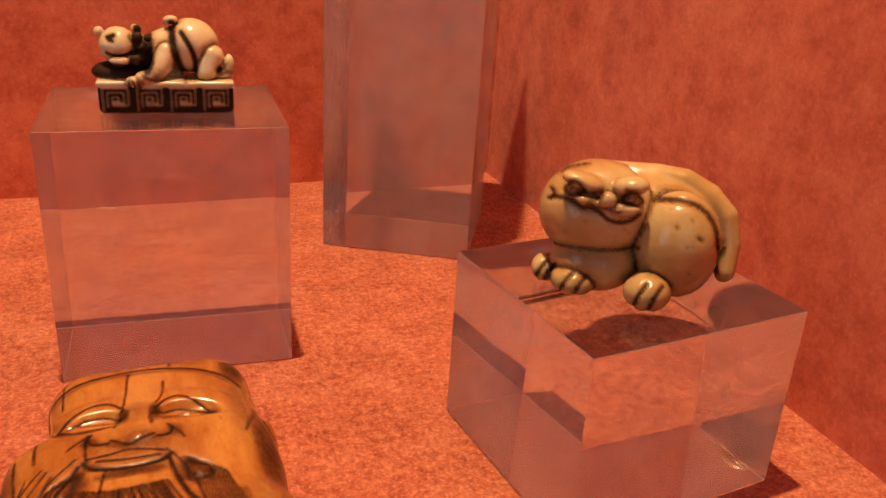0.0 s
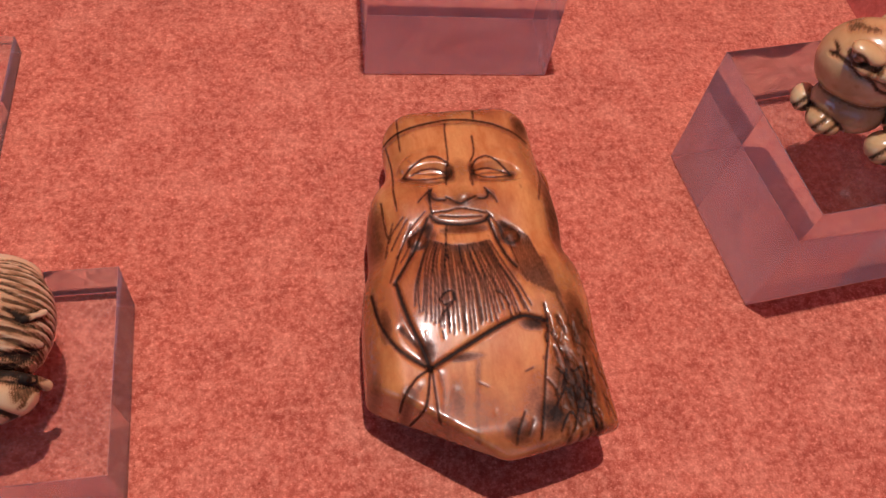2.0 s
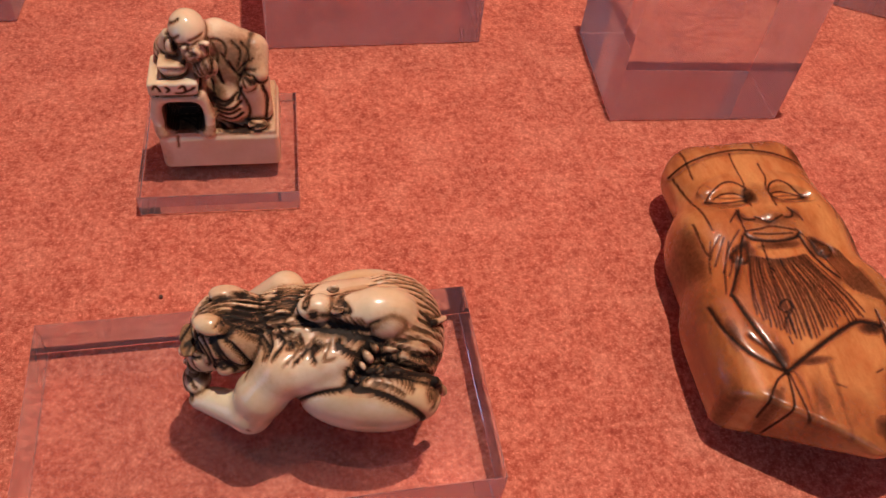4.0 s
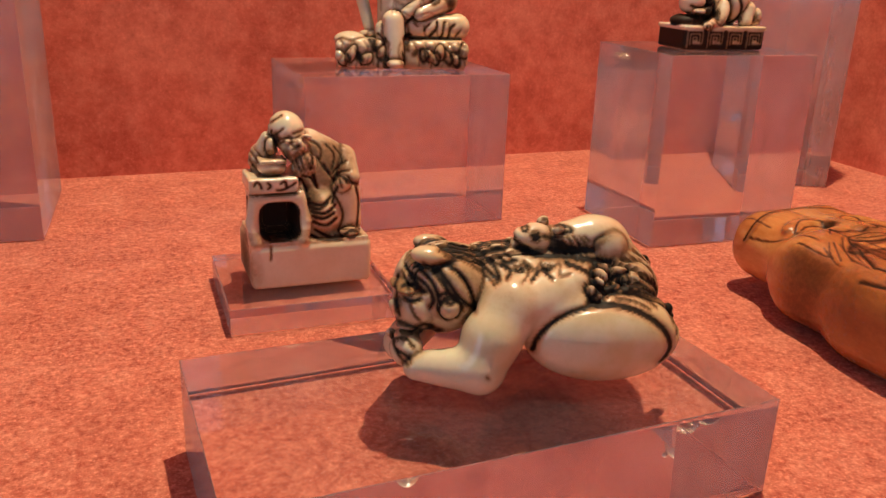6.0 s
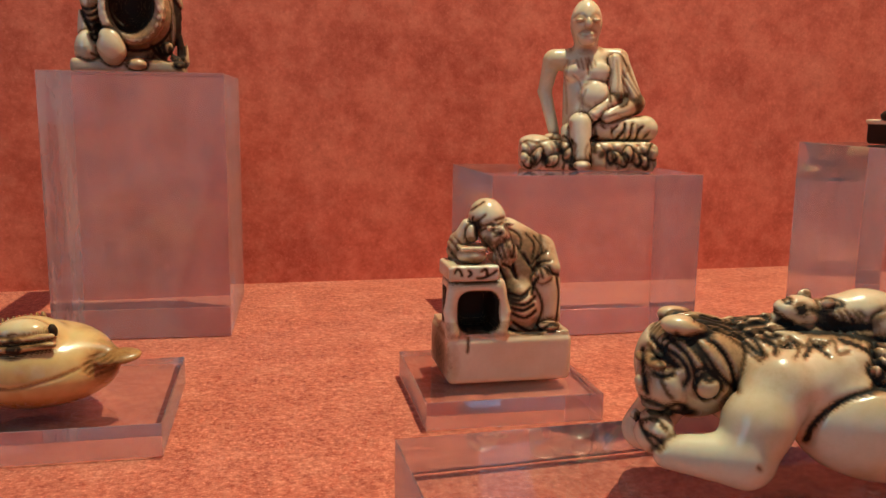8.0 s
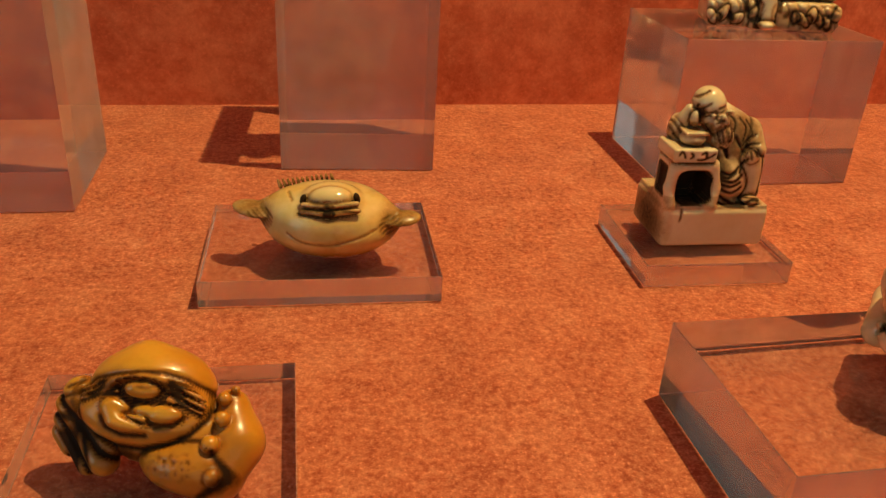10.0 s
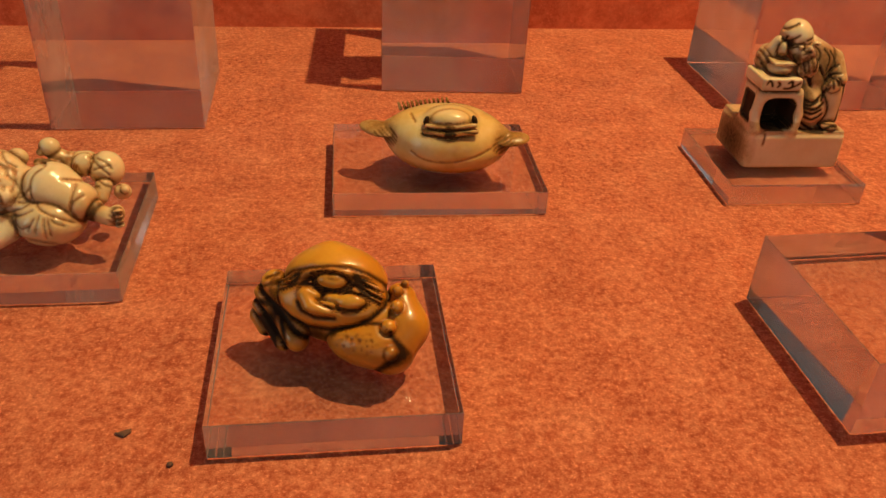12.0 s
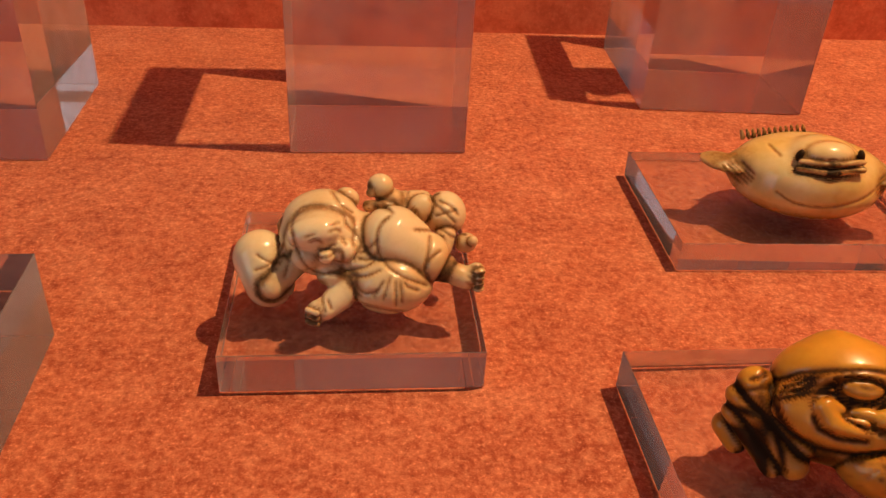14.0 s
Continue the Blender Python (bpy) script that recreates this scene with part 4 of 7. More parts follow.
    c.curve((-8.6, -16, 18.8), (-5, -15, 18.4), (-2.2, -13, 20), n=N, w=0.42, depth=0.45, ink=1)
    c.curve((-21.5, -12, 23), (-20.4, -12, 22), (-20.8, -12, 20.6), n=N, w=0.4, depth=0.35, ink=1)
    c.curve((-12.2, -14, 23.6), (-10.8, -15, 22.8), (-10.4, -15, 24.2), n=N, w=0.4, depth=0.35, ink=0.9)
    c.stroke([(-18, -8, 27), (-20, -8, 25.5)], n=N, w=0.5, depth=0.3, ink=0.8)
    c.stroke([(-14, -8, 28), (-17.5, -8, 27)], n=N, w=0.45, depth=0.3, ink=0.8)
    c.stain_shade((-12, -14, 14), (10, 4, 5), 0.16)
    c.stain_shade((13.5, -4, 12), (2.5, 7, 9), 0.3)
    c.stroke([(10, -15, 17), (10.8, -15, 16.6)], n=N, w=0.5, depth=0.2, ink=0.7)
    c.stroke([(-1.8, -15, 9), (-1.6, -15, 8.6)], n=N, w=0.4, depth=0.2, ink=0.9)
    c.stain_shade((-12, -12, 9), (11, 7, 5), 0.36)
    c.stain_shade((5, -14, 6), (8, 5, 5), 0.3)
    c.stain_shade((13.5, -3, 16), (4, 7, 8), 0.42)
    c.stain_shade((-20, -9, 14), (4, 6, 6), 0.28)
    c.stain_shade((-9, -13, 23.5), (9, 4, 3.5), 0.3)
    c.stain_shade((10, -12, 9), (3, 5, 5), 0.26)
    rng = random.Random(21)
    for i in range(40):
        x, z = rng.uniform(-22, 18), rng.uniform(3, 24)
        c.stroke([(x, -10, z), (x + 0.2, -10, z - 0.3)], n=N, w=rng.uniform(0.2, 0.45), depth=0.12, ink=rng.uniform(0.3, 0.8), reach=9)
    return c.flat(0)


def sleeping_boy_seal():
    c = Clay((-20, -13, -1), (22, 13, 27), 0.36)
    c.box((0.8, 0, 3.9), (16.6, 9, 3.9), 1.3, ink=0.9)
    c.box((0.8, 0, 7.6), (16.9, 9.3, 0.75), 0.5, k=0.2, ink=0.0)
    for i in range(4):
        x = -11.6 + i * 8.2
        for r in (3.0, 1.9, 0.8):
            c.stroke([(x - r, -9, 3.6 - r), (x - r, -9, 3.6 + r), (x + r, -9, 3.6 + r), (x + r, -9, 3.6 - r * 0.5), (x - r * 0.3, -9, 3.6 - r * 0.5)], w=0.3, depth=-0.3, ink=-0.62, reach=3)
    c.ball((-11.5, -2, 9.6), (6.0, 5.5, 2.6), k=0.4, ink=0.85)
    c.limb((-3, 0, 14), (7, 1, 15.5), 5.0, 6.6, k=2)
    c.ball((7.2, 0.5, 16.2), (7.0, 7.0, 6.6), k=1.5)
    c.ball((-10.4, -2.6, 16.2), (4.7, 4.9, 4.7), (0, 10, 0), k=0.7, seam=0.7, ink=0.0)
    for x, z, r in ((-5.4, 18.6, 1.7), (-4.6, 16.4, 1.8), (-5.2, 14.0, 1.6), (-3.2, 18.4, 1.4)):
        c.ball((x, -5.2, z), (r, 1.6, r), k=0.3, seam=0.9, ink=0.75)
    c.ball((-14.8, -2, 19.4), (1.4, 1.0, 1.4), k=0.4, seam=0.5)
    c.ball((-5.8, -2, 20.2), (1.6, 1.1, 1.5), k=0.4, seam=0.5)
    c.ball((-10.0, -7.2, 13.0), (2.6, 1.4, 1.5), k=0.4, seam=0.8)
    c.ball((-6.6, -6.6, 13.2), (1.8, 1.3, 1.4), k=0.4, seam=0.6)
    c.limb((1.5, -4, 14.5), (-1.5, -7, 10.2), 3.2, 2.4, k=0.6, seam=0.7)
    c.limb((-1.5, -7, 10.2), (-5.2, -8.6, 9.0), 2.2, 1.7, k=0.5, seam=0.4)
    c.ball((-6.8, -9.2, 8.2), (2.2, 1.5, 1.6), k=0.4, seam=0.5)
    for i in range(3):
        c.stroke([(-8.2 + i * 1.1, -10, 8.4), (-7.8 + i * 1.1, -10, 7.0)], n=(0, -1, 0.4), w=0.32, depth=0.3, ink=0.9)
    c.limb((12, -3, 13.5), (10.8, -5, 9.8), 3.6, 2.6, k=0.7, seam=0.75)
    c.limb((11, -4, 9.6), (16.4, -4, 9.8), 1.8, 1.5, k=0.5, seam=0.5)
    c.ball((16.6, -3.6, 11.6), (1.5, 2.2, 3.0), k=0.4, seam=0.5)
    c.ball((2.6, -1, 22.4), (2.0, 2.0, 1.4), k=0.4, seam=0.8)
    c.curve((2.8, -5, 22), (3.2, -6, 15), (5.6, -6, 9), w=1.1, depth=0.4, ink=0.95)
    c.curve((5.0, -5, 20), (8.0, -6, 14), (7.4, -6, 9), w=0.8, depth=0.35, ink=0.95)
    c.curve((-4.5, -5, 21), (-3.0, -6, 17), (-3.6, -7, 11), w=1.4, depth=0.4, ink=0.95)
    c.stain_shade((-5, -4, 17), (2.2, 6, 4.5), 0.8)
    c.stain_shade((14, -4.5, 10.8), (2.0, 3, 1.8), 0.95)
    c.stain_shade((3.5, -5, 12), (2.2, 6, 5), 0.6)
    c.stroke([(-12.6, -7, 18.6), (-11.0, -7, 19.2)], w=0.6, depth=0.3, ink=1)
    c.stroke([(-12.4, -7, 18.2), (-11.4, -7, 18.0)], w=0.5, depth=0.3, ink=1)
    c.curve((-12.6, -7, 12.2), (-10.2, -7, 11.2), (-7.6, -7, 12), w=0.6, depth=0.4, ink=1)
    c.curve((-13, -7, 15), (-10, -7, 14.3), (-7, -7, 15.2), w=0.5, depth=0.3, ink=0.9)
    return c.flat(0)


def ascetic():
    c = Clay((-30, -18, -1), (30, 16, 64), 0.38)
    c.soft, c.tone = 0.9, 0.62
    c.box((0, -1, 5), (24.5, 11, 5.5), 3)
    rng = random.Random(4)
    for i in range(16):
        x = -22 + i * 2.95
        c.ball((x, -10 + rng.uniform(-1, 1), rng.uniform(3, 8)), (2.4, 2.6, rng.uniform(3.0, 4.4)), (0, rng.uniform(-50, 50), 0), k=0.6, seam=0.8)
    c.ball((-19, -4, 9.5), (6, 7, 3), k=1.2, seam=0.6)
    for i in range(11):
        x = -23 + i * 4.4
        c.curve((x, -12, 9.5), (x + rng.uniform(-1, 2.5), -12, 6), (x + rng.uniform(-3, 3), -12, 1), w=0.6, depth=0.6, ink=0.8)
    c.limb((0, 0, 17), (-1, 2, 37), 9.0, 8.0, k=3)
    c.limb((-12.5, 1, 39.5), (10.5, 1, 40.0), 3.8, 3.8, k=2.5)
    c.ball((-5, -4.4, 35), (5, 2.6, 3.6), k=1.8, seam=0.2)
    c.ball((3, -4.4, 35), (4.5, 2.6, 3.6), k=1.8, seam=0.2)
    c.ball((1.6, -4.6, 26), (6.4, 4.6, 6.4), k=1.5, seam=0.4)
    c.limb((-13.5, 1, 39), (-15.6, 2.5, 28), 3.2, 2.5, k=1)
    c.limb((-15.6, 2.5, 28), (-11.8, 0, 13), 2.5, 2.0, k=0.8)
    c.ball((-12.2, -2, 11.6), (3.8, 3, 1.4), k=0.5, seam=0.6)
    c.limb((8.5, -3, 39.5), (9.5, -6, 26), 2.4, 2.6, k=0.7, seam=0.8)
    c.limb((9.5, -6, 26), (1, -9, 19.5), 2.6, 2.2, k=0.7, seam=0.7)
    c.limb((10.5, 0, 38.8), (15.5, -1, 24), 3.9, 4.8, k=1.2, seam=0.4)
    c.limb((16.5, -1, 24), (6, -8.5, 19.5), 4.4, 2.6, k=0.8, seam=0.7)
    c.limb((3, -5, 14.6), (20.5, -3, 14.8), 4.6, 5.0, k=0.8, seam=0.85)
    c.limb((-3.5, -9, 16.5), (-2.9, -12, 4.5), 4.3, 3.3, k=0.7, seam=0.9)
    c.ball((-2.9, -14, 2.2), (3.2, 4, 1.8), k=0.5, seam=0.8)
    c.limb((-7, -6, 14), (-6.5, -10, 2), 3, 3.2, k=0.6, seam=0.7)
    c.limb((-1.4, 0, 42), (-1.6, -1, 46), 4.2, 4.4, k=1)
    c.ball((-1.8, -1.4, 52.2), (5.7, 6.0, 8.4), k=0.8)
    c.ball((-1.7, -5.2, 47.2), (3.4, 2.6, 3.4), k=0.8)
    c.ball((-1.7, -7.4, 51.4), (1.3, 1.4, 2.4), k=0.6, seam=0.4)
    c.ball((-4.4, -6.2, 52.9), (1.8, 1.2, 0.9), k=0.4, seam=0.5)
    c.ball((1.0, -6.2, 52.9), (1.8, 1.2, 0.9), k=0.4, seam=0.5)
    c.curve((-6.4, -6, 53.8), (-4.4, -7, 54.9), (-2.6, -7, 53.6), w=0.45, depth=0.3, ink=0.55)
    c.curve((-0.8, -7, 53.6), (1.0, -7, 54.9), (3.0, -6, 53.8), w=0.45, depth=0.3, ink=0.55)
    c.curve((-4.6, -7, 48.6), (-1.7, -8, 49.6), (1.2, -7, 48.6), w=0.7, depth=0.4, ink=0.7)
    c.curve((-4.2, -7, 47.6), (-1.7, -8, 47.2), (0.9, -7, 47.6), w=0.4, depth=0.3, ink=0.7)
    c.stain_shade((-7.2, -1, 46.0), (2.0, 5, 5.5), 0.9)
    c.stain_shade((3.8, -1, 46.0), (2.0, 5, 5.5), 0.9)
    c.stain_shade((-1.7, -5, 42.5), (4.5, 4, 2.2), 0.7)
    c.stain_shade((0, -4, 57), (7, 7, 5), 0.16)
    c.comb((14, -2, 30), (5, 6, 9), (1, 0.1, 0.6), 2.3, 0.4, 0.55, bend=0.6)
    c.comb((14, -6, 14), (9, 5, 4), (1, 0, -0.4), 3.0, 0.5, 0.85, bend=0.5)
    c.curve((-1, -8, 31.8), (1.6, -9, 32.4), (4.6, -8, 31.6), w=0.45, depth=0.3, ink=0.8)
    c.stroke([(1.4, -10, 24.2), (1.8, -10, 23.6)], w=0.4, depth=0.3, ink=0.7)
    c.stroke([(-1, -7, 40), (-1, -8, 34)], w=0.55, depth=0.4, ink=0.9)
    c.comb((-2, -4, 37.5), (5, 5, 3), (1, 0, 0.2), 1.5, 0.2, 0.6)
    c.stain_shade((0, -4, 52), (8, 8, 9), 0.13)
    c.stain_shade((0, -8, 5), (26, 8, 7), 0.15)
    eye = (-0.10, -1.00, 0.00)
    c.groove([(-8.1, -3.1, 39.1), (-9.7, -5, 34.5), (-8.2, -1.3, 28.6), (-7.9, -3.8, 20.1)], eye, 0.38, 0.41, 0.77)
    c.groove([(7.4, -2.4, 41.6), (7.8, -5.9, 36.8), (6.9, -6.2, 28.5), (5.9, -9.9, 21.6)], eye, 0.38, 0.41, 0.77)
    c.groove([(-7.8, -3.4, 38.4), (-9, -5.3, 33.7)], eye, 0.38, 0.41, 0.77)
    c.groove([(-6.3, -6.3, 33.7), (-4, -6.4, 31.4), (-3.2, -7.8, 26.1), (-4.2, -11.3, 20)], eye, 0.38, 0.41, 0.77)
    c.groove([(-1.8, -8.2, 28.4), (-2.8, -7.9, 24.6), (-2.6, -11.2, 20)], eye, 0.38, 0.41, 0.77)
    c.groove([(9, -5.5, 39.1), (9.7, -7.3, 31.5), (9, -8.7, 24.7)], eye, 0.38, 0.41, 0.77)
    c.groove([(13, -4.8, 35.4), (11.5, -5.8, 30.8), (13.2, -5.1, 26.3)], eye, 0.38, 0.41, 0.77)
    c.groove([(-0.3, -10.5, 20.1), (3.7, -9.1, 18.6), (9, -9.8, 20.1)], eye, 0.38, 0.41, 0.77)
    c.groove([(0.7, -9.1, 17.1), (2.3, -9.3, 13.3), (-0.2, -12.1, 11)], eye, 0.38, 0.41, 0.77)
    c.groove([(-7.1, -10.8, 17), (-8.1, -9.9, 10.9)], eye, 0.46, 0.45, 0.81)
    c.groove([(1.5, -9.2, 14.8), (2.6, -11.8, 8)], eye, 0.46, 0.45, 0.81)
    c.groove([(7.6, -9.1, 15.6), (8.8, -6.6, 11)], eye, 0.46, 0.45, 0.81)
    c.groove([(12.4, -8.1, 16.4), (13.2, -5.8, 11)], eye, 0.46, 0.45, 0.81)
    c.groove([(17, -8, 16.4), (17.9, -5.7, 11)], eye, 0.46, 0.45, 0.81)
    c.groove([(2.6, -6.7, 10.9), (10.4, -6, 11), (18.3, -5.7, 11)], eye, 0.46, 0.45, 0.81)
    c.groove([(-20, -11.5, 7.8), (-20.3, -10.6, 0.9)], eye, 0.46, 0.45, 0.81)
    c.groove([(-17.7, -12.8, 7.1), (-16.1, -11.7, 3.3), (-17.6, -10.8, 0.2)], eye, 0.46, 0.45, 0.81)
    c.groove([(-13.1, -11.5, 6.4), (-14.5, -10.5, 0.2)], eye, 0.46, 0.45, 0.81)
    c.groove([(-22.3, -10.3, 9.3), (-21.5, -11.5, 4.8)], eye, 0.46, 0.45, 0.81)
    c.groove([(5.3, -11.3, 7.3), (6.9, -11.8, 3.5)], eye, 0.46, 0.45, 0.81)
    c.groove([(9.8, -11.8, 8.1), (11.4, -12.5, 3.5), (10.2, -10.4, 0.4)], eye, 0.46, 0.45, 0.81)
    c.groove([(16, -11.8, 7.3), (18.3, -10.7, 9.6), (22.7, -12.5, 8.2)], eye, 0.46, 0.45, 0.81)
    c.groove([(14, -11.2, 0.4), (16, -12.2, 3.6), (22, -12.5, 6.7)], eye, 0.46, 0.45, 0.81)
    c.groove([(19.4, -10.9, 0.5), (20.6, -12.1, 3.6)], eye, 0.46, 0.45, 0.81)
    c.groove([(-0.2, -8.6, 23.1), (1, -8.6, 22.7)], eye, 0.31, 0.27, 0.65)
    c.groove([(9.8, -9.4, 20.1), (13.3, -6.5, 18.7), (18.2, -4.5, 19.5)], eye, 0.31, 0.27, 0.65)
    return c.flat(0)


def stove_man():
    c = Clay((-22, -5, -1), (21, 28, 51), 0.34)
    c.box((-0.4, 12, 6.3), (16.7, 12, 6.3), 1.8)
    c.box((-0.4, 12, 12.6), (16.0, 11.4, 0.9), 0.6, k=0.4, ink=0.35)
    c.comb((0, 12, 13.2), (16, 12, 0.9), (0.7, 1, 0.2), 2.0, 0.2, 0.7, bend=1.2)
    # stove
    c.box((-9.4, 7.5, 20), (7.0, 6.0, 7.5), 1.6)
    c.limb((-15.2, 2.6, 26), (-16.4, 2.0, 19), 1.7, 1.5, k=1)
    c.limb((-16.4, 2.0, 19), (-15.6, 1.4, 13.6), 1.5, 2.0, k=0.8)
    c.limb((-3.6, 2.2, 26), (-1.9, 1.6, 19), 1.7, 1.5, k=1)
    c.limb((-1.9, 1.6, 19), (-3.0, 1.0, 13.6), 1.5, 2.0, k=0.8)
    c.limb((-14.5, 2.2, 25.2), (-4.3, 2.0, 25.2), 1.5, 1.5, k=1)
    # openings cut and inked dark, their inner shade put into the colour
    c.box((-9.0, 3, 19.0), (5.2, 7.0, 5.4), 3.2, k=0.6, cut=True, ink=0.97)
    c.box((-17.6, 8, 19.5), (2.4, 4.2, 5), 2.0, k=0.6, cut=True, ink=0.97)
    c.box((-10.4, 7, 29.0), (6.6, 6.6, 2.1), 0.7, k=0.2, seam=0.9)
    c.curve((-15.5, 0, 29.4), (-14.6, 0, 30.4), (-13.6, 0, 28.6), w=0.38, depth=0.3, ink=0.95)
    c.curve((-9.8, 0, 28), (-7.4, 0, 28.2), (-4.6, 0, 29.8), w=0.38, depth=0.3, ink=0.95)
    c.curve((-8.6, 0, 29.6), (-7.4, 0, 30.2), (-7.2, 0, 28.8), w=0.38, depth=0.3, ink=0.95)
    c.curve((-12, 0, 30), (-11.2, 0, 29.2), (-12, 0, 28.4), w=0.38, depth=0.3, ink=0.95)
    c.ball((-10, 6.0, 33.0), (3.9, 3.9, 2.6), k=0.3, seam=0.8)
    c.box((-10, 6.0, 35.0), (3.7, 3.7, 0.6), 0.5, k=0.3, seam=0.5)
    c.stain_shade((-10, 3, 32), (4, 3, 1.6), 0.6)
    # the man
    c.ball((4.2, 13.4, 25.5), (8.6, 7.6, 13.0), k=2)
    c.ball((3.5, 9, 19), (8.0, 7.0, 7.5), k=1.5)
    c.limb((1.2, 13.5, 37), (8.4, 13.5, 33), 4.6, 4.6, k=2.0)
    c.limb((10.5, 13, 32.5), (11.5, 7.5, 28.5), 4.6, 3.2, k=0.9, seam=0.7)
    c.limb((10.2, 8, 25.5), (10.8, 7.5, 16), 4.6, 4.2, k=0.8, seam=0.8)
    c.ball((9.0, 4.2, 27.6), (2.5, 1.5, 2.5), (0, -20, 0), k=0.4, seam=0.6)
    c.ball((10.6, 2.8, 14.2), (3.0, 2.4, 1.5), k=0.4, seam=0.9)
    c.limb((-12.6, 11, 34), (-10.2, 9.5, 40), 2.8, 2.1, k=0.8, seam=0.6)
    c.ball((-11.8, 12, 33.6), (3.6, 4.0, 5.0), k=1.0, seam=0.4)
    c.ball((-9.6, 7.2, 38.4), (1.8, 1.8, 2.6), k=0.4, seam=0.8)
    c.limb((-2, 12, 37), (-3, 11, 39), 4.5, 4.5, k=1)
    c.ball((-5.2, 9.4, 41.8), (4.9, 5.6, 5.6), (0, -14, 0), k=0.7, seam=0.6)
    c.ball((-3.4, 5.4, 37.6), (3.8, 3.0, 4.0), (0, -14, 0), k=0.9)
    c.ball((-2.8, 3.0, 39.2), (1.1, 1.2, 1.9), (0, -20, 0), k=0.4, seam=0.5)
    c.ball((-5.6, 3.9, 40.2), (1.7, 1.0, 0.8), k=0.3, seam=0.6)
    c.ball((-0.9, 4.2, 41.2), (1.6, 1.0, 0.8), k=0.3, seam=0.6)
    c.ball((-1.6, 4.4, 33.8), (3.4, 2.6, 4.2), (0, -10, 0), k=0.5, seam=0.7, ink=0.35)
    c.comb((-1.6, 3.0, 33.4), (3.4, 3.2, 4.6), (1, 0, 0.25), 0.95, 0.25, 0.7)
    c.stain_shade((-8.6, 5.5, 39.6), (1.4, 4, 4), 0.85)
    c.stain_shade((-6.4, 3.4, 36), (2.2, 2.5, 3.5), 0.7)
    c.stain_shade((1.4, 6, 37.5), (1.6, 5, 4.5), 0.6)
    # robe folds
    c.comb((9, 17, 31), (7, 7, 9), (0.5, 0.5, 1), 2.2, 0.35, 0.75, bend=0.8)
    c.comb((-13.5, 11, 34), (3.5, 5, 4), (0.8, 0, 0.6), 1.5, 0.3, 0.75)
    c.stain_shade((0, 5, 22), (4.5, 6, 9), 0.72)
    c.stain_shade((1.5, 8, 30), (5.5, 7, 7), 0.5)
    c.stain_shade((6, 10, 31), (11, 10, 12), 0.6)
    c.stain_shade((-3, 6, 41), (3, 4, 3), 0.34)
    c.stain_shade((2.5, 8, 36), (4, 6, 5), 0.5)
    # dark fill of the stove opening: shade put into the colour
    c.stain_shade((-9, 8, 19), (5.6, 6, 5.8), 1.0)
    c.stain_shade((-13, 10, 33), (4.5, 6, 6), 0.45)
    c.stain_shade((12, 12, 20), (4, 9, 9), 0.4)
    c.stain_shade((0, 12, 12.9), (17, 13, 1.4), 0.55)
    c.stain_shade((-17, 12, 6), (6, 16, 11), 0.7)
    c.stain_shade((-3, 3, 36), (4.5, 3.5, 5), 0.3)
    c.stroke([(-11.6, -1, 12.4), (-12.0, -1, 8.6)], w=0.35, depth=0.3, ink=0.8)
    eye = (-0.21, -0.96, 0.17)
    c.groove([(-10.8, 8, 41.5), (-9.2, 5.9, 41.5), (-6.9, 4.4, 43.5)], eye, 0.32, 0.35, 0.90)
    c.groove([(-9.8, 8.8, 44.2), (-8.1, 7.1, 45.7), (-6.7, 7.2, 46.6)], eye, 0.32, 0.35, 0.90)
    c.groove([(-8.4, 5.3, 40.4), (-6.7, 4.3, 41.1), (-5.3, 3.9, 41.6)], eye, 0.32, 0.35, 0.90)
    c.groove([(-4.5, 3.9, 42.2), (-2.7, 4.3, 42.6), (-1.7, 5.3, 42.8)], eye, 0.32, 0.35, 0.90)
    c.groove([(-7.9, 5.2, 39.4), (-6.8, 3.5, 40.3)], eye, 0.32, 0.35, 0.90)
    c.groove([(-3.9, 3.9, 40.9), (-2.4, 4.6, 41.4)], eye, 0.32, 0.35, 0.90)
    c.groove([(-4.8, 3.8, 41.1), (-5.2, 3.2, 39.5), (-4.1, 2.8, 39), (-3.2, 2, 39.6)], eye, 0.29, 0.35, 0.90)
    c.groove([(-5, 2.7, 38.2), (-3.6, 2.5, 38.7), (-2.9, 1.9, 39.3)], eye, 0.29, 0.35, 0.90)
    c.groove([(-4.7, 2.9, 36.7), (-3.6, 2.5, 34), (-2.6, 2.2, 32.3)], eye, 0.29, 0.30, 0.85)
    c.groove([(-3.6, 2.8, 37.6), (-2.6, 2.1, 34.6), (-1.7, 2.1, 32.3)], eye, 0.29, 0.30, 0.85)
    c.groove([(-2.4, 3, 37.8), (-1.2, 2.1, 35.1), (-0.6, 2.1, 32.8)], eye, 0.29, 0.30, 0.85)
    c.groove([(-4.1, 2.8, 37.3), (-3.4, 2.4, 32.9)], eye, 0.29, 0.30, 0.85)
    c.groove([(-5.5, 3.2, 36.2), (-4.3, 3.2, 33.4)], eye, 0.29, 0.30, 0.85)
    c.groove([(-9.2, 5.9, 41.5), (-8.6, 5.8, 38.7), (-7, 5.5, 36.4), (-5.6, 4.2, 34.9)], eye, 0.38, 0.40, 0.95)
    c.groove([(-1.2, 3.4, 41), (-0.2, 4.1, 38.7), (0.4, 2.8, 35.5), (-0, 2.3, 32.8)], eye, 0.38, 0.40, 0.95)
    c.groove([(0.4, 8.2, 39.3), (2.9, 9.2, 38), (4, 8.8, 36.3), (3.5, 7.7, 34.1)], eye, 0.36, 0.38, 0.90)
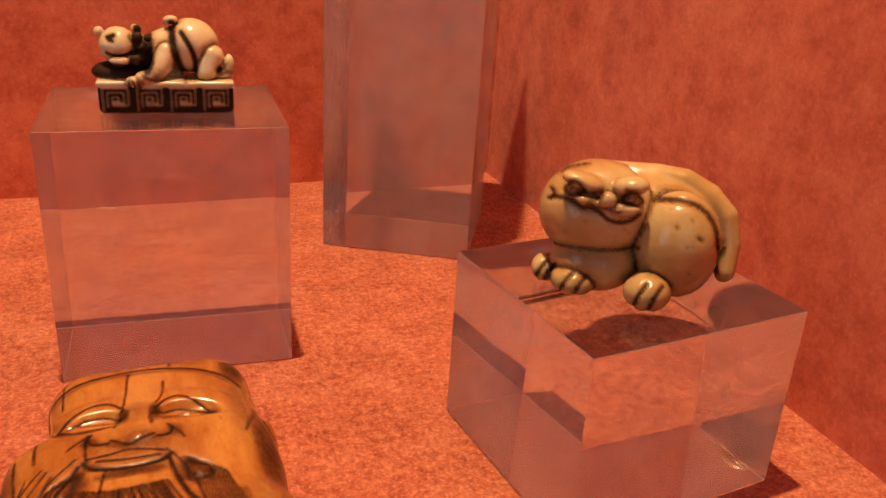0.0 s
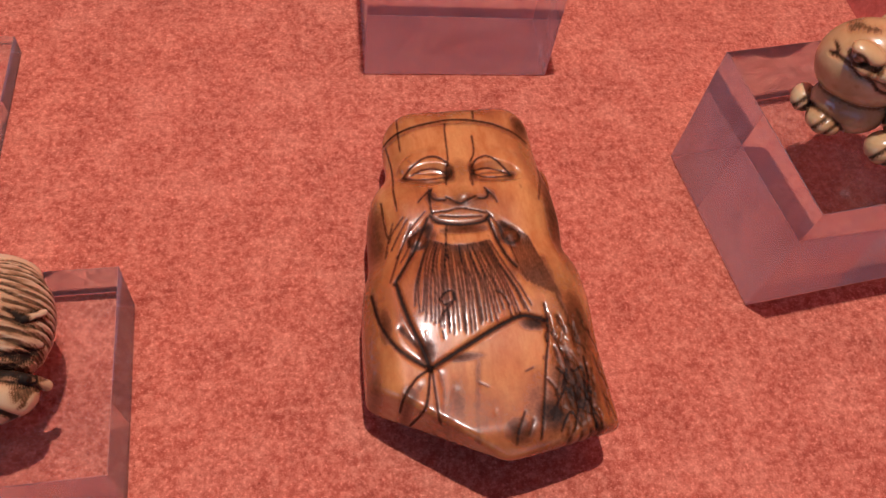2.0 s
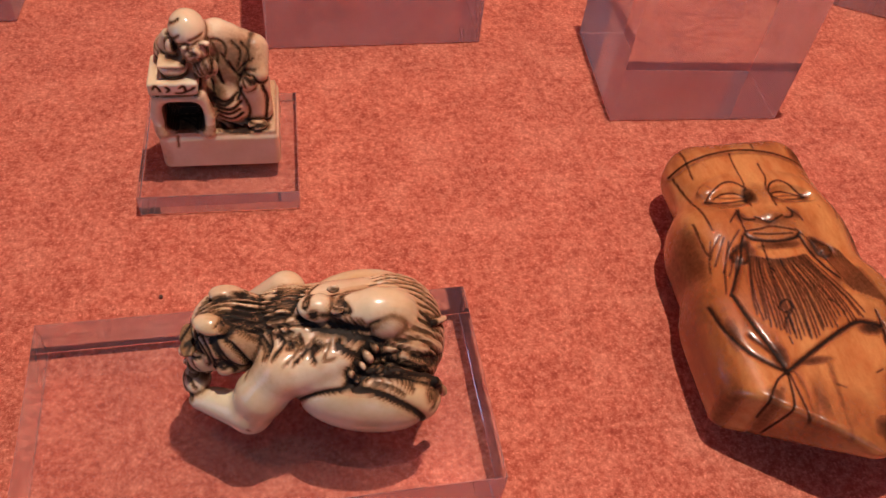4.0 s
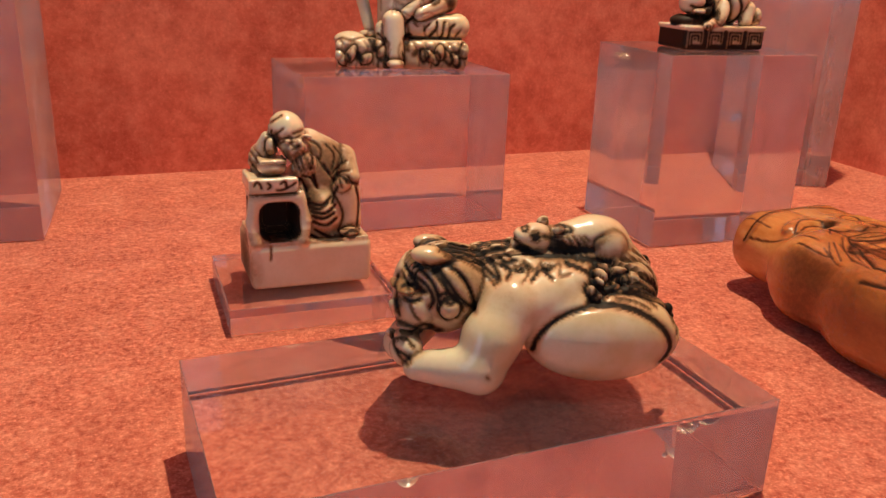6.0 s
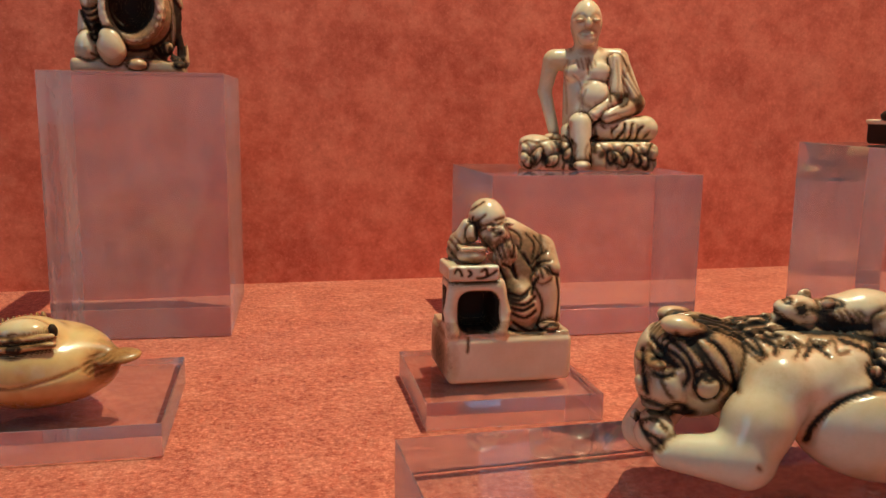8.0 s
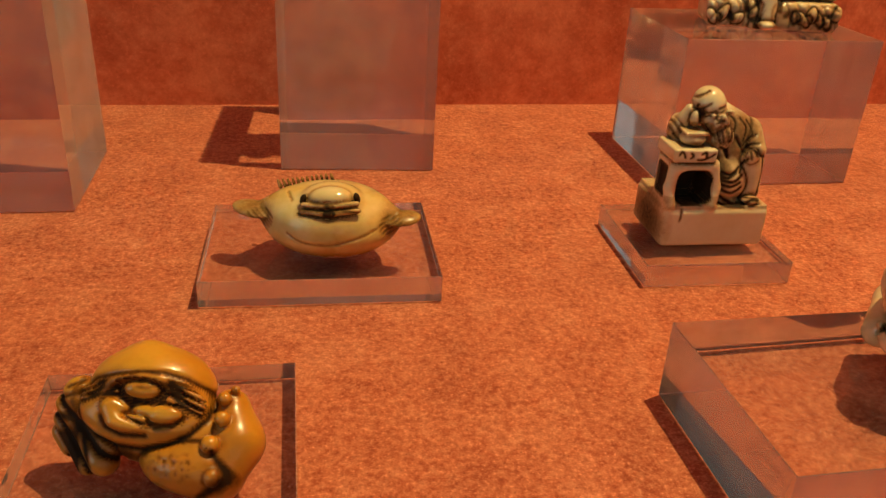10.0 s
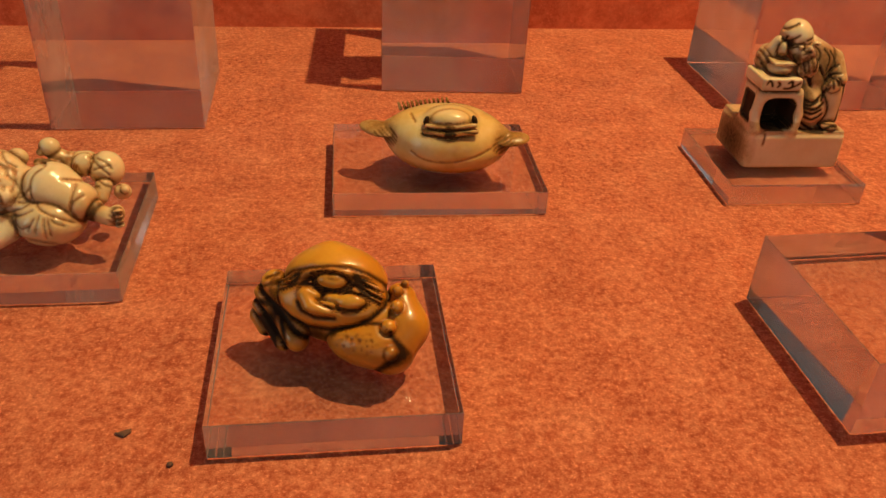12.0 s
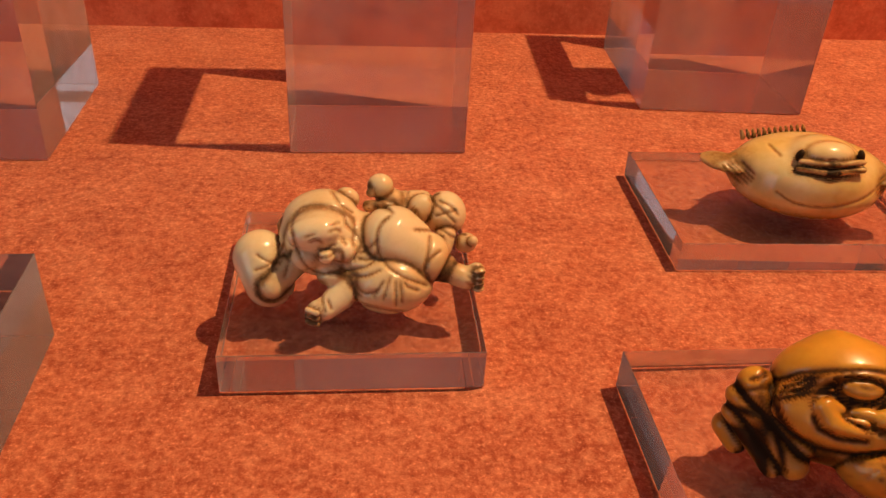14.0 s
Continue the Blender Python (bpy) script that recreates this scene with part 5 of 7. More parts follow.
    c.groove([(2.7, 8.1, 34.7), (4.2, 6.9, 31.9), (6.5, 6.5, 29), (6.9, 5.8, 27.4)], eye, 0.36, 0.38, 0.90)
    c.groove([(5.3, 9.3, 37.9), (7.5, 8.4, 35.1), (6.6, 7.2, 31.2)], eye, 0.36, 0.38, 0.90)
    c.groove([(7.7, 9.6, 37.2), (9.8, 8.4, 33.8), (8.6, 8, 31), (7.1, 6.6, 28.4)], eye, 0.36, 0.38, 0.90)
    c.groove([(10.9, 7.7, 33.3), (8.6, 8.2, 31.6), (6.5, 6.7, 30.1)], eye, 0.36, 0.38, 0.90)
    c.groove([(11.2, 5.7, 31), (9, 7.2, 30.3), (7, 6.2, 27.9)], eye, 0.36, 0.38, 0.90)
    c.groove([(4.3, 7.2, 33), (5.6, 6.5, 30.2)], eye, 0.36, 0.38, 0.90)
    c.groove([(-2.5, 2.7, 31.1), (0.8, 7.4, 29.1), (1.9, 6.7, 26.8)], eye, 0.42, 0.40, 0.95)
    c.groove([(1.3, 7.1, 30.3), (2.4, 6.5, 26.3)], eye, 0.42, 0.40, 0.95)
    c.groove([(-1.8, 8.6, 29), (-0.6, 7.3, 26.2), (-0.5, 6.5, 24.1)], eye, 0.42, 0.40, 0.95)
    c.groove([(7.9, 4.2, 29.4), (8.5, 3, 27)], eye, 0.27, 0.35, 0.95)
    c.groove([(9.6, 6, 29.3), (10, 3.2, 27.8)], eye, 0.27, 0.35, 0.95)
    c.groove([(10.6, 5.4, 29.7), (11.9, 4.7, 27.4)], eye, 0.27, 0.35, 0.95)
    c.groove([(7.4, 3.3, 27.3), (6.8, 5.4, 24.6), (5.8, 3.7, 22.6)], eye, 0.42, 0.45, 0.95)
    c.groove([(-0.3, 4.7, 22.7), (2.8, 3.2, 22.3), (5.8, 5, 24.1)], eye, 0.51, 0.45, 0.95)
    c.groove([(0, 3.5, 20.6), (3.8, 2.6, 20.1), (6.7, 3.5, 22.1)], eye, 0.51, 0.45, 0.95)
    c.groove([(0.5, 3.1, 17.8), (3.9, 2.7, 16.6), (6.8, 2.7, 18.5)], eye, 0.51, 0.45, 0.95)
    c.groove([(0.9, 3.6, 15.4), (4.3, 2, 13.3), (8.2, 1.3, 13.3)], eye, 0.51, 0.45, 0.95)
    c.groove([(-0.2, 4, 21.7), (2.1, 2.8, 21.3), (4.6, 3.5, 22.7)], eye, 0.51, 0.45, 0.95)
    c.groove([(0.2, 3.2, 19.3), (3.2, 2.3, 18.7), (6.2, 2.9, 19.9)], eye, 0.51, 0.45, 0.95)
    c.groove([(8.8, 1.2, 14.1), (10.4, 0.8, 15), (12.6, 1.2, 14.5)], eye, 0.42, 0.40, 0.95)
    c.groove([(-0.2, 4, 13.6), (2.3, 0.7, 13.1), (8, 0.6, 12.6)], eye, 0.42, 0.40, 0.95)
    c.groove([(12.7, 4.4, 26.6), (13.6, 4.6, 21.6), (12.9, 4.1, 15.2)], eye, 0.42, 0.40, 0.95)
    return c.flat(0)


def bowed_spirit():
    c = Clay((-35, -25, -1), (31, 25, 34), 0.36)
    c.limb((-8, 1, 14.5), (12, 0, 14), 9.6, 11.5, k=3)
    c.ball((16, 0, 11.5), (10, 14, 11.0), k=3)
    c.ball((8.5, 12.0, 8.4), (13.0, 6.4, 8.0), (0, 0, 3), k=0.9, seam=0.9)
    c.ball((8.0, -13.0, 8.8), (15.5, 7.8, 8.8), (0, 4, -9), k=0.9, seam=0.95, width=0.8)
    # arms folded under the chin
    c.limb((2.5, -7.4, 16.2), (-9.5, -9.3, 15.4), 6.3, 5.6, k=2.2)
    c.limb((-9.5, -9.3, 15.4), (-14.2, -11.4, 10.4), 5.6, 5.3, k=1.2, seam=0.25)
    c.limb((-14.2, -11.4, 10.4), (-16.6, -12.4, 5.8), 5.3, 4.7, k=1.2)
    c.limb((-17.0, -12.6, 5.2), (-27, -8.0, 5.4), 4.4, 2.7, k=1.2)
    c.limb((-8, 11.5, 15), (-17, 11.5, 7), 4.4, 4.2, k=1.4, seam=0.5)
    c.limb((-17, 11.5, 7), (-26, 3, 5), 4.2, 3.6, k=1.2)
    c.ball((-27.8, -4.2, 7.4), (3.0, 4.4, 3.6), k=0.6, seam=0.7)
    for i in range(4):
        c.limb((-29.6 + 0.5 * i, -1.0 - 1.5 * i, 9.2 - 0.7 * i), (-28.2 + 0.9 * i, -3.0 - 1.8 * i, 6.4 - 0.5 * i), 1.0, 0.9, k=0.2, seam=0.85, width=0.45)
    c.stroke([(-17.4, -17, 6.0), (-17.0, -17, 5.6)], n=(-0.45, -0.86, 0.26), w=0.4, depth=0.2, ink=0.7)
    # head
    c.ball((-19.5, 1, 16.5), (8.8, 9.2, 8.8), k=0.7, seam=0.8)
    c.ball((-25.2, -1.4, 14.2), (4.2, 5.4, 5.2), k=0.8, seam=0.4, ink=0.25)
    c.ball((-29.0, -2.2, 15.2), (1.6, 1.5, 1.6), k=0.5, seam=0.6)
    c.ball((-28.0, -2.0, 18.6), (2.0, 4.4, 1.0), k=0.4, seam=0.7, ink=0.5)
    c.ball((-27.2, -3, 11.6), (2.4, 3.0, 0.9), k=0.4, seam=0.9, ink=0.4)
    c.stain_shade((-24, -3.5, 10.4), (5, 5, 2.6), 0.9)
    c.ball((-20.8, -7.4, 15.6), (2.3, 1.6, 2.3), k=0.3, seam=0.95, ink=0.15)
    # hair: heavy locks combed back from the horns over the shoulders
    c.limb((-14, 0.5, 17.2), (-4, 0, 18.4), 6.6, 5.4, k=2.0)
    # rope belt and straw skirt
    for i in range(7):
        t = i / 6
        c.ball((4.5 + 9 * t, -13.5 + 10.5 * t, 17.2 + 5.2 * t), (1.25, 2.5, 2.3), (0, 0, 40), k=0.2, seam=0.95, ink=0.0)
    c.limb((-1, -11.5, 16.6), (12, -13.0, 17.4), 1.3, 1.6, k=0.5, seam=0.85)
    c.limb((12, -13.0, 17.4), (21.5, -13.5, 12.5), 1.6, 1.6, k=0.5, seam=0.85)
    c.limb((21.5, -13.5, 12.5), (24.0, -12.5, 6.0), 1.6, 1.3, k=0.5, seam=0.85)
    c.stain_shade((2, 0, 21.5), (8, 8, 3), 0.25)
    c.stain_shade((8.5, -8.6, 19.5), (6, 3.5, 3), 0.7)
    c.stain_shade((-4, -6.5, 21), (8.5, 4.5, 3.5), 0.3)
    # leaf collar over the shoulder
    for i, (x, y) in enumerate(((-6.5, -7.0), (-2.0, -8.2), (2.4, -7.2))):
        for a in range(5):
            t = a * 1.256 + i
            c.limb((x, y, 21.6 - 0.25 * abs(y + 5)), (x + 2.9 * math.cos(t), y + 2.9 * math.sin(t), 20.9 - 0.45 * abs(y + 5)), 1.0, 0.35, k=0.25, seam=0.9, width=0.5, ink=0.05)
    c.stain_shade((-18, -2, 18), (13, 12, 11), 0.42)
    c.stain_shade((16, 0, 18), (14, 14, 9), 0.36)
    rng = random.Random(5)
    for j in range(9):
        y, w = -3.4 + 1.45 * j, rng.uniform(-0.6, 0.6)
        c.stroke([(-26.5 + 0.05 * y * y, y * 0.75, 20), (-21, y * 0.95 + w, 20), (-15, y * 1.05 - w, 20), (-9, y + 0.9 * math.sin(j), 20), (-3 + w, y * 0.9 - 0.8, 20)], n=UP, w=0.3, depth=0.75, ink=1.0, reach=8)
    for j in range(14):
        y, w = -11.7 + 1.8 * j, rng.uniform(-0.5, 0.5)
        c.stroke([(10 + 2 * w, y * 0.85, 16), (14.5, y + w, 16), (18.5, y * 1.02 - w, 16), (22.5, y * 0.98 + w, 16), (27, y * 0.8, 14)], n=UP, w=0.3, depth=0.75, ink=1.0, reach=12)
        c.stroke([(13, y * 0.95 + 0.9, 16), (18.5, y + 0.9, 16), (24, y * 0.93 + 0.8, 16)], n=UP, w=0.2, depth=0.25, ink=0.7, reach=12)
    c.ball((-19.6, 5.0, 23.4), (4.0, 2.5, 1.9), (0, 12, 0), k=0.4, seam=0.9, width=0.8, ink=0.0)
    c.ball((-22.2, -2.4, 23.6), (4.4, 2.7, 2.0), (0, 12, -10), k=0.4, seam=0.9, width=0.8, ink=0.0)
    # rat, crouched along the back
    c.limb((3, -1.6, 24.0), (9, -2.0, 24.0), 3.5, 4.3, k=1.0, seam=1.0, width=0.9, ink=0.0)
    c.ball((12.6, -2.2, 23.4), (6.0, 5.0, 5.0), (0, 12, 0), k=2.5, ink=0.0)
    c.ball((-1.2, -1.2, 25.0), (4.6, 3.2, 2.9), (0, 8, 0), k=0.8, seam=0.7, ink=0.0)
    c.ball((-5.0, -1.0, 24.0), (1.6, 1.4, 1.3), k=0.6, ink=0.0)
    c.ball((2.4, -3.8, 27.0), (1.5, 0.8, 1.3), k=0.3, seam=0.9, ink=0.0)
    c.ball((2.0, 1.8, 27.0), (1.5, 0.8, 1.3), k=0.3, seam=0.9, ink=0.0)
    c.ball((12.4, -5.6, 22.6), (4.2, 2.6, 4.2), (0, 20, 0), k=1.2, seam=0.55, ink=0.0)
    c.limb((11.0, -7.6, 20.2), (7.0, -8.2, 19.8), 1.3, 0.9, k=0.3, seam=0.9, ink=0.0)
    c.limb((4.2, -5.0, 22.2), (1.2, -6.4, 21.0), 1.4, 0.9, k=0.3, seam=0.9, ink=0.0)
    c.ball((-2.4, -3.6, 26.0), (0.8, 0.6, 0.8), k=0.2, seam=1.0, ink=0.7)
    c.limb((17.4, -1.4, 21.6), (22.5, -3.6, 19.4), 1.3, 1.0, k=0.3, seam=1.0, ink=0.0)
    c.limb((22.5, -3.6, 19.4), (25.4, -1.0, 17.0), 1.0, 0.8, k=0.3, seam=1.0, ink=0.0)
    c.comb((5.0, -4.8, 23.2), (4.2, 2.8, 3.2), (1, 0.2, 0.6), 1.0, 0.3, 1.0)
    c.stain_shade((4.6, -5.2, 22.6), (4.6, 2.4, 2.4), 0.8)
    c.stain_shade((1.6, -3.0, 25.0), (2.0, 3.0, 2.0), 0.6)
    c.stain_shade((8.2, -7.0, 20.6), (3.6, 1.8, 1.6), 0.95)
    eye = (-0.45, -0.86, 0.26)
    c.groove([(-21.6, -3.6, 25.2), (-17.3, -2.5, 24.1), (-14.1, -3.6, 22.4), (-11.6, -7.3, 19.7)], eye, 0.44, 0.45, 0.95)
    c.groove([(-19, -0.7, 25), (-13.6, 0.3, 23.2), (-11.6, -4.7, 21.9), (-11.2, -7.2, 19.9)], eye, 0.44, 0.45, 0.95)
    c.groove([(-21.5, -4.7, 23.2), (-18.9, -6.3, 21.5), (-16.6, -6.5, 18.2), (-17.1, -9.8, 15.3)], eye, 0.44, 0.45, 0.95)
    c.groove([(-22.6, -4.6, 22.7), (-21.2, -6.9, 20.4), (-19.4, -7.8, 17.7), (-17.9, -9.8, 15.9)], eye, 0.44, 0.45, 0.95)
    c.groove([(-25.3, -1.8, 22.3), (-23.9, -5.8, 20.4), (-22.9, -7, 17.8)], eye, 0.44, 0.45, 0.95)
    c.groove([(-26.8, 0.3, 21.4), (-26.1, -4, 19.6), (-25.1, -6.1, 18.4)], eye, 0.44, 0.45, 0.95)
    c.groove([(-11.9, 1.3, 23.5), (-7.5, 3.9, 23.8), (-6, 0.5, 24.1)], eye, 0.44, 0.45, 0.95)
    c.groove([(-13.7, -1.2, 23.3), (-9, -1.9, 23.4), (-6.5, -1.1, 24.2)], eye, 0.44, 0.45, 0.95)
    c.groove([(-27.6, 1.3, 19.5), (-28.6, -0.9, 16.7), (-28.9, -3.4, 13.5)], eye, 0.44, 0.45, 0.95)
    c.groove([(-26.5, -2.2, 20.8), (-24.9, -5.4, 19.8), (-24.1, -7.3, 17.5), (-24.4, -6.6, 15.6)], eye, 0.44, 0.45, 0.95)
    c.groove([(-21.1, -4.5, 24.5), (-17.3, -3.9, 23.3), (-14.3, -5.4, 21.2), (-12.4, -7.8, 19.2)], eye, 0.32, 0.32, 0.90)
    c.groove([(-23.4, -4.6, 22), (-22, -7, 19.7), (-20.8, -8.2, 17.4)], eye, 0.32, 0.32, 0.90)
    c.groove([(-24.9, -3.8, 23.3), (-22.5, -5.9, 21.4), (-21, -7.5, 18.6)], eye, 0.32, 0.32, 0.90)
    c.groove([(-19.4, -6, 22), (-17.5, -7.1, 19.6), (-17.1, -9.2, 16.8)], eye, 0.32, 0.32, 0.90)
    c.groove([(-27.3, 0.6, 20.5), (-28, -4.7, 19.4), (-28, -6.2, 18.6)], eye, 0.32, 0.32, 0.90)
    c.groove([(-10.5, 0.4, 23.6), (-8.5, -2, 23.4), (-7, -4.2, 22)], eye, 0.32, 0.32, 0.90)
    c.groove([(-12.5, -2.6, 22.9), (-10.4, -4.8, 21.8), (-9.2, -6.1, 21.2)], eye, 0.32, 0.32, 0.90)
    c.groove([(-29, -4.2, 19.3), (-26.5, -3.6, 19.2), (-25.3, -5.1, 18.1)], eye, 0.44, 0.45, 0.95)
    c.groove([(-28, -3.2, 16.7), (-27, -5, 16.6), (-26, -6.1, 17.3)], eye, 0.44, 0.45, 0.95)
    c.groove([(-26.4, -5.8, 12), (-25.1, -6.2, 12.5), (-23.4, -5.5, 11.6)], eye, 0.44, 0.45, 0.95)
    c.groove([(-25.4, -5.4, 10.9), (-22.7, -3.1, 9.3), (-21.8, -5.2, 10.5)], eye, 0.44, 0.45, 0.95)
    c.groove([(-27.6, -5.1, 16.1), (-26.8, -6.2, 14.1), (-26, -6.3, 13.5)], eye, 0.32, 0.32, 0.85)
    c.groove([(-22.8, -7.4, 16.3), (-22.9, -7, 17.8), (-21.6, -7.4, 18.4), (-20.1, -8, 17.6), (-20.9, -8.6, 16.7), (-21.9, -8.2, 16.9)], eye, 0.40, 0.41, 0.95)
    c.groove([(-29.5, -3.3, 9), (-27.8, -4.3, 9.7), (-26.6, -5.8, 8.4)], eye, 0.34, 0.36, 0.95)
    c.groove([(-29.5, -4.9, 7.8), (-28, -6.4, 7), (-27.9, -7.8, 6.4)], eye, 0.34, 0.36, 0.95)
    c.groove([(-29.5, -1.9, 9.1), (-29.4, -5.4, 6.9), (-28.4, -7.5, 5.8)], eye, 0.34, 0.36, 0.95)
    c.groove([(-9.2, -18, 9.2), (-8.5, -18.2, 11.9), (-5.8, -17.4, 14.1), (-1, -15.5, 15.3), (3.5, -16.1, 16.4)], eye, 0.6, 0.5, 0.9)
    c.groove([(3.5, -16.1, 16.4), (8.5, -17.2, 16.2), (13.4, -18.9, 14.2), (16.9, -19.9, 11.2), (18.6, -19.9, 7.6), (17.2, -19.5, 4.7)], eye, 0.72, 0.45, 0.95)
    c.groove([(11.3, -13.9, 18.2), (15.1, -14.3, 16.8), (18.7, -14.2, 15.3)], eye, 0.32, 0.32, 0.90)
    c.groove([(15.1, -11.3, 18.4), (18.9, -12, 15.9), (20.2, -14.2, 14.6)], eye, 0.32, 0.32, 0.90)
    c.groove([(18.1, -9.9, 19), (22.2, -14.7, 12.1), (20.7, -18.8, 9.3)], eye, 0.32, 0.32, 0.90)
    c.groove([(12.4, -14.4, 17.4), (15.1, -15.4, 16), (16.7, -17, 14.8)], eye, 0.32, 0.32, 0.90)
    c.groove([(16.9, -10.7, 18.4), (20.8, -10.4, 15.9)], eye, 0.32, 0.32, 0.90)
    c.groove([(20.4, -9.9, 17.6), (20.3, -18.1, 11.5)], eye, 0.32, 0.32, 0.90)
    c.groove([(8.4, -15.4, 17.1), (12.2, -16.7, 16.3), (14.8, -17.8, 14.9)], eye, 0.32, 0.32, 0.90)
    c.groove([(6.2, -13.2, 19.1), (6.9, -13.7, 17.4)], eye, 0.40, 0.41, 0.95)
    c.groove([(10.1, -10.1, 19.1), (8.7, -14, 17.6)], eye, 0.40, 0.41, 0.95)
    c.groove([(11.9, -10.4, 19.5), (10.7, -14, 18)], eye, 0.40, 0.41, 0.95)
    c.groove([(13.8, -10.6, 19.5), (14.1, -11.6, 18)], eye, 0.40, 0.41, 0.95)
    c.groove([(4.1, -14.1, 17.2), (6.4, -13.4, 18.2), (10.9, -10.5, 18.9), (14.2, -10.5, 19.6)], eye, 0.40, 0.41, 0.95)
    c.groove([(4.4, -15.6, 16.7), (8.7, -14, 17.6), (12.1, -13.7, 18.5)], eye, 0.40, 0.41, 0.95)
    c.groove([(2.4, -6.9, 21.6), (5.3, -8.7, 20.6), (5.7, -12.4, 19.5), (4.7, -14.6, 17.9), (2.9, -15.1, 16.7)], eye, 0.56, 0.45, 0.95)
    c.groove([(-7.7, -9.4, 19.9), (-5.1, -6.7, 20.7), (-5.5, -4.9, 22.1), (-4.1, -7.1, 21), (-2.4, -6.3, 21.9), (-2.9, -9, 21.1), (1.2, -6.8, 21.7), (-1, -11.2, 20.9), (1.2, -11.2, 21)], eye, 0.3, 0.3, 0.8)
    c.groove([(-2.6, -11.3, 20.5), (-3.4, -8.2, 21.2), (-5.6, -8.8, 19.8)], eye, 0.40, 0.41, 0.95)
    c.groove([(-9.8, -4.8, 21.8), (-8.6, -6.3, 20.9), (-9.7, -7.1, 20.1)], eye, 0.40, 0.41, 0.95)
    c.groove([(-9.9, -3.7, 22.7), (-8.8, -5.2, 22.1), (-6.5, -4.4, 22)], eye, 0.40, 0.41, 0.95)
    c.groove([(-5.6, -2.5, 23.9), (-1.8, -5, 22.7), (3.5, -6.1, 22.5), (6, -7.5, 22.1), (9.7, -7.9, 21.6)], eye, 0.80, 0.45, 0.95)
    c.groove([(8.7, -6.7, 22.9), (8.7, -6.5, 25.2), (10.6, -6.6, 26.2)], eye, 0.45, 0.4, 0.85)
    c.groove([(1.5, -3.4, 27.9), (4, -3.5, 27.5), (4.7, -4.7, 26.8), (2.3, -4.3, 26.3)], eye, 0.36, 0.36, 0.95)
    c.groove([(-2.5, 6.8, 24.1), (-5.6, -2.4, 25), (-3.6, -3.6, 23.9)], eye, 0.36, 0.36, 0.95)
    c.groove([(-4.7, -2, 27.5), (-4, -1.7, 27.9), (-3.7, -2.6, 27.7), (-4.2, -3.1, 27.1), (-4.7, -2.6, 27.1)], eye, 0.36, 0.36, 0.95)
    c.groove([(-0.9, -4.3, 26.2), (1.5, -4.7, 25.3), (3.9, -5.2, 23.8)], eye, 0.80, 0.27, 0.81)
    c.groove([(1, -4.5, 24.4), (3.4, -5, 23.8)], eye, 0.80, 0.27, 0.81)
    c.groove([(6.8, -5.7, 26), (7.8, -6.3, 24.9)], eye, 0.32, 0.27, 0.76)
    c.groove([(5.6, -5.7, 24.9), (6.8, -5.9, 23.7)], eye, 0.32, 0.27, 0.76)
    c.groove([(1.5, 1.3, 27.9), (2.4, -1.8, 27.9)], eye, 0.32, 0.27, 0.76)
    return c.flat(0)


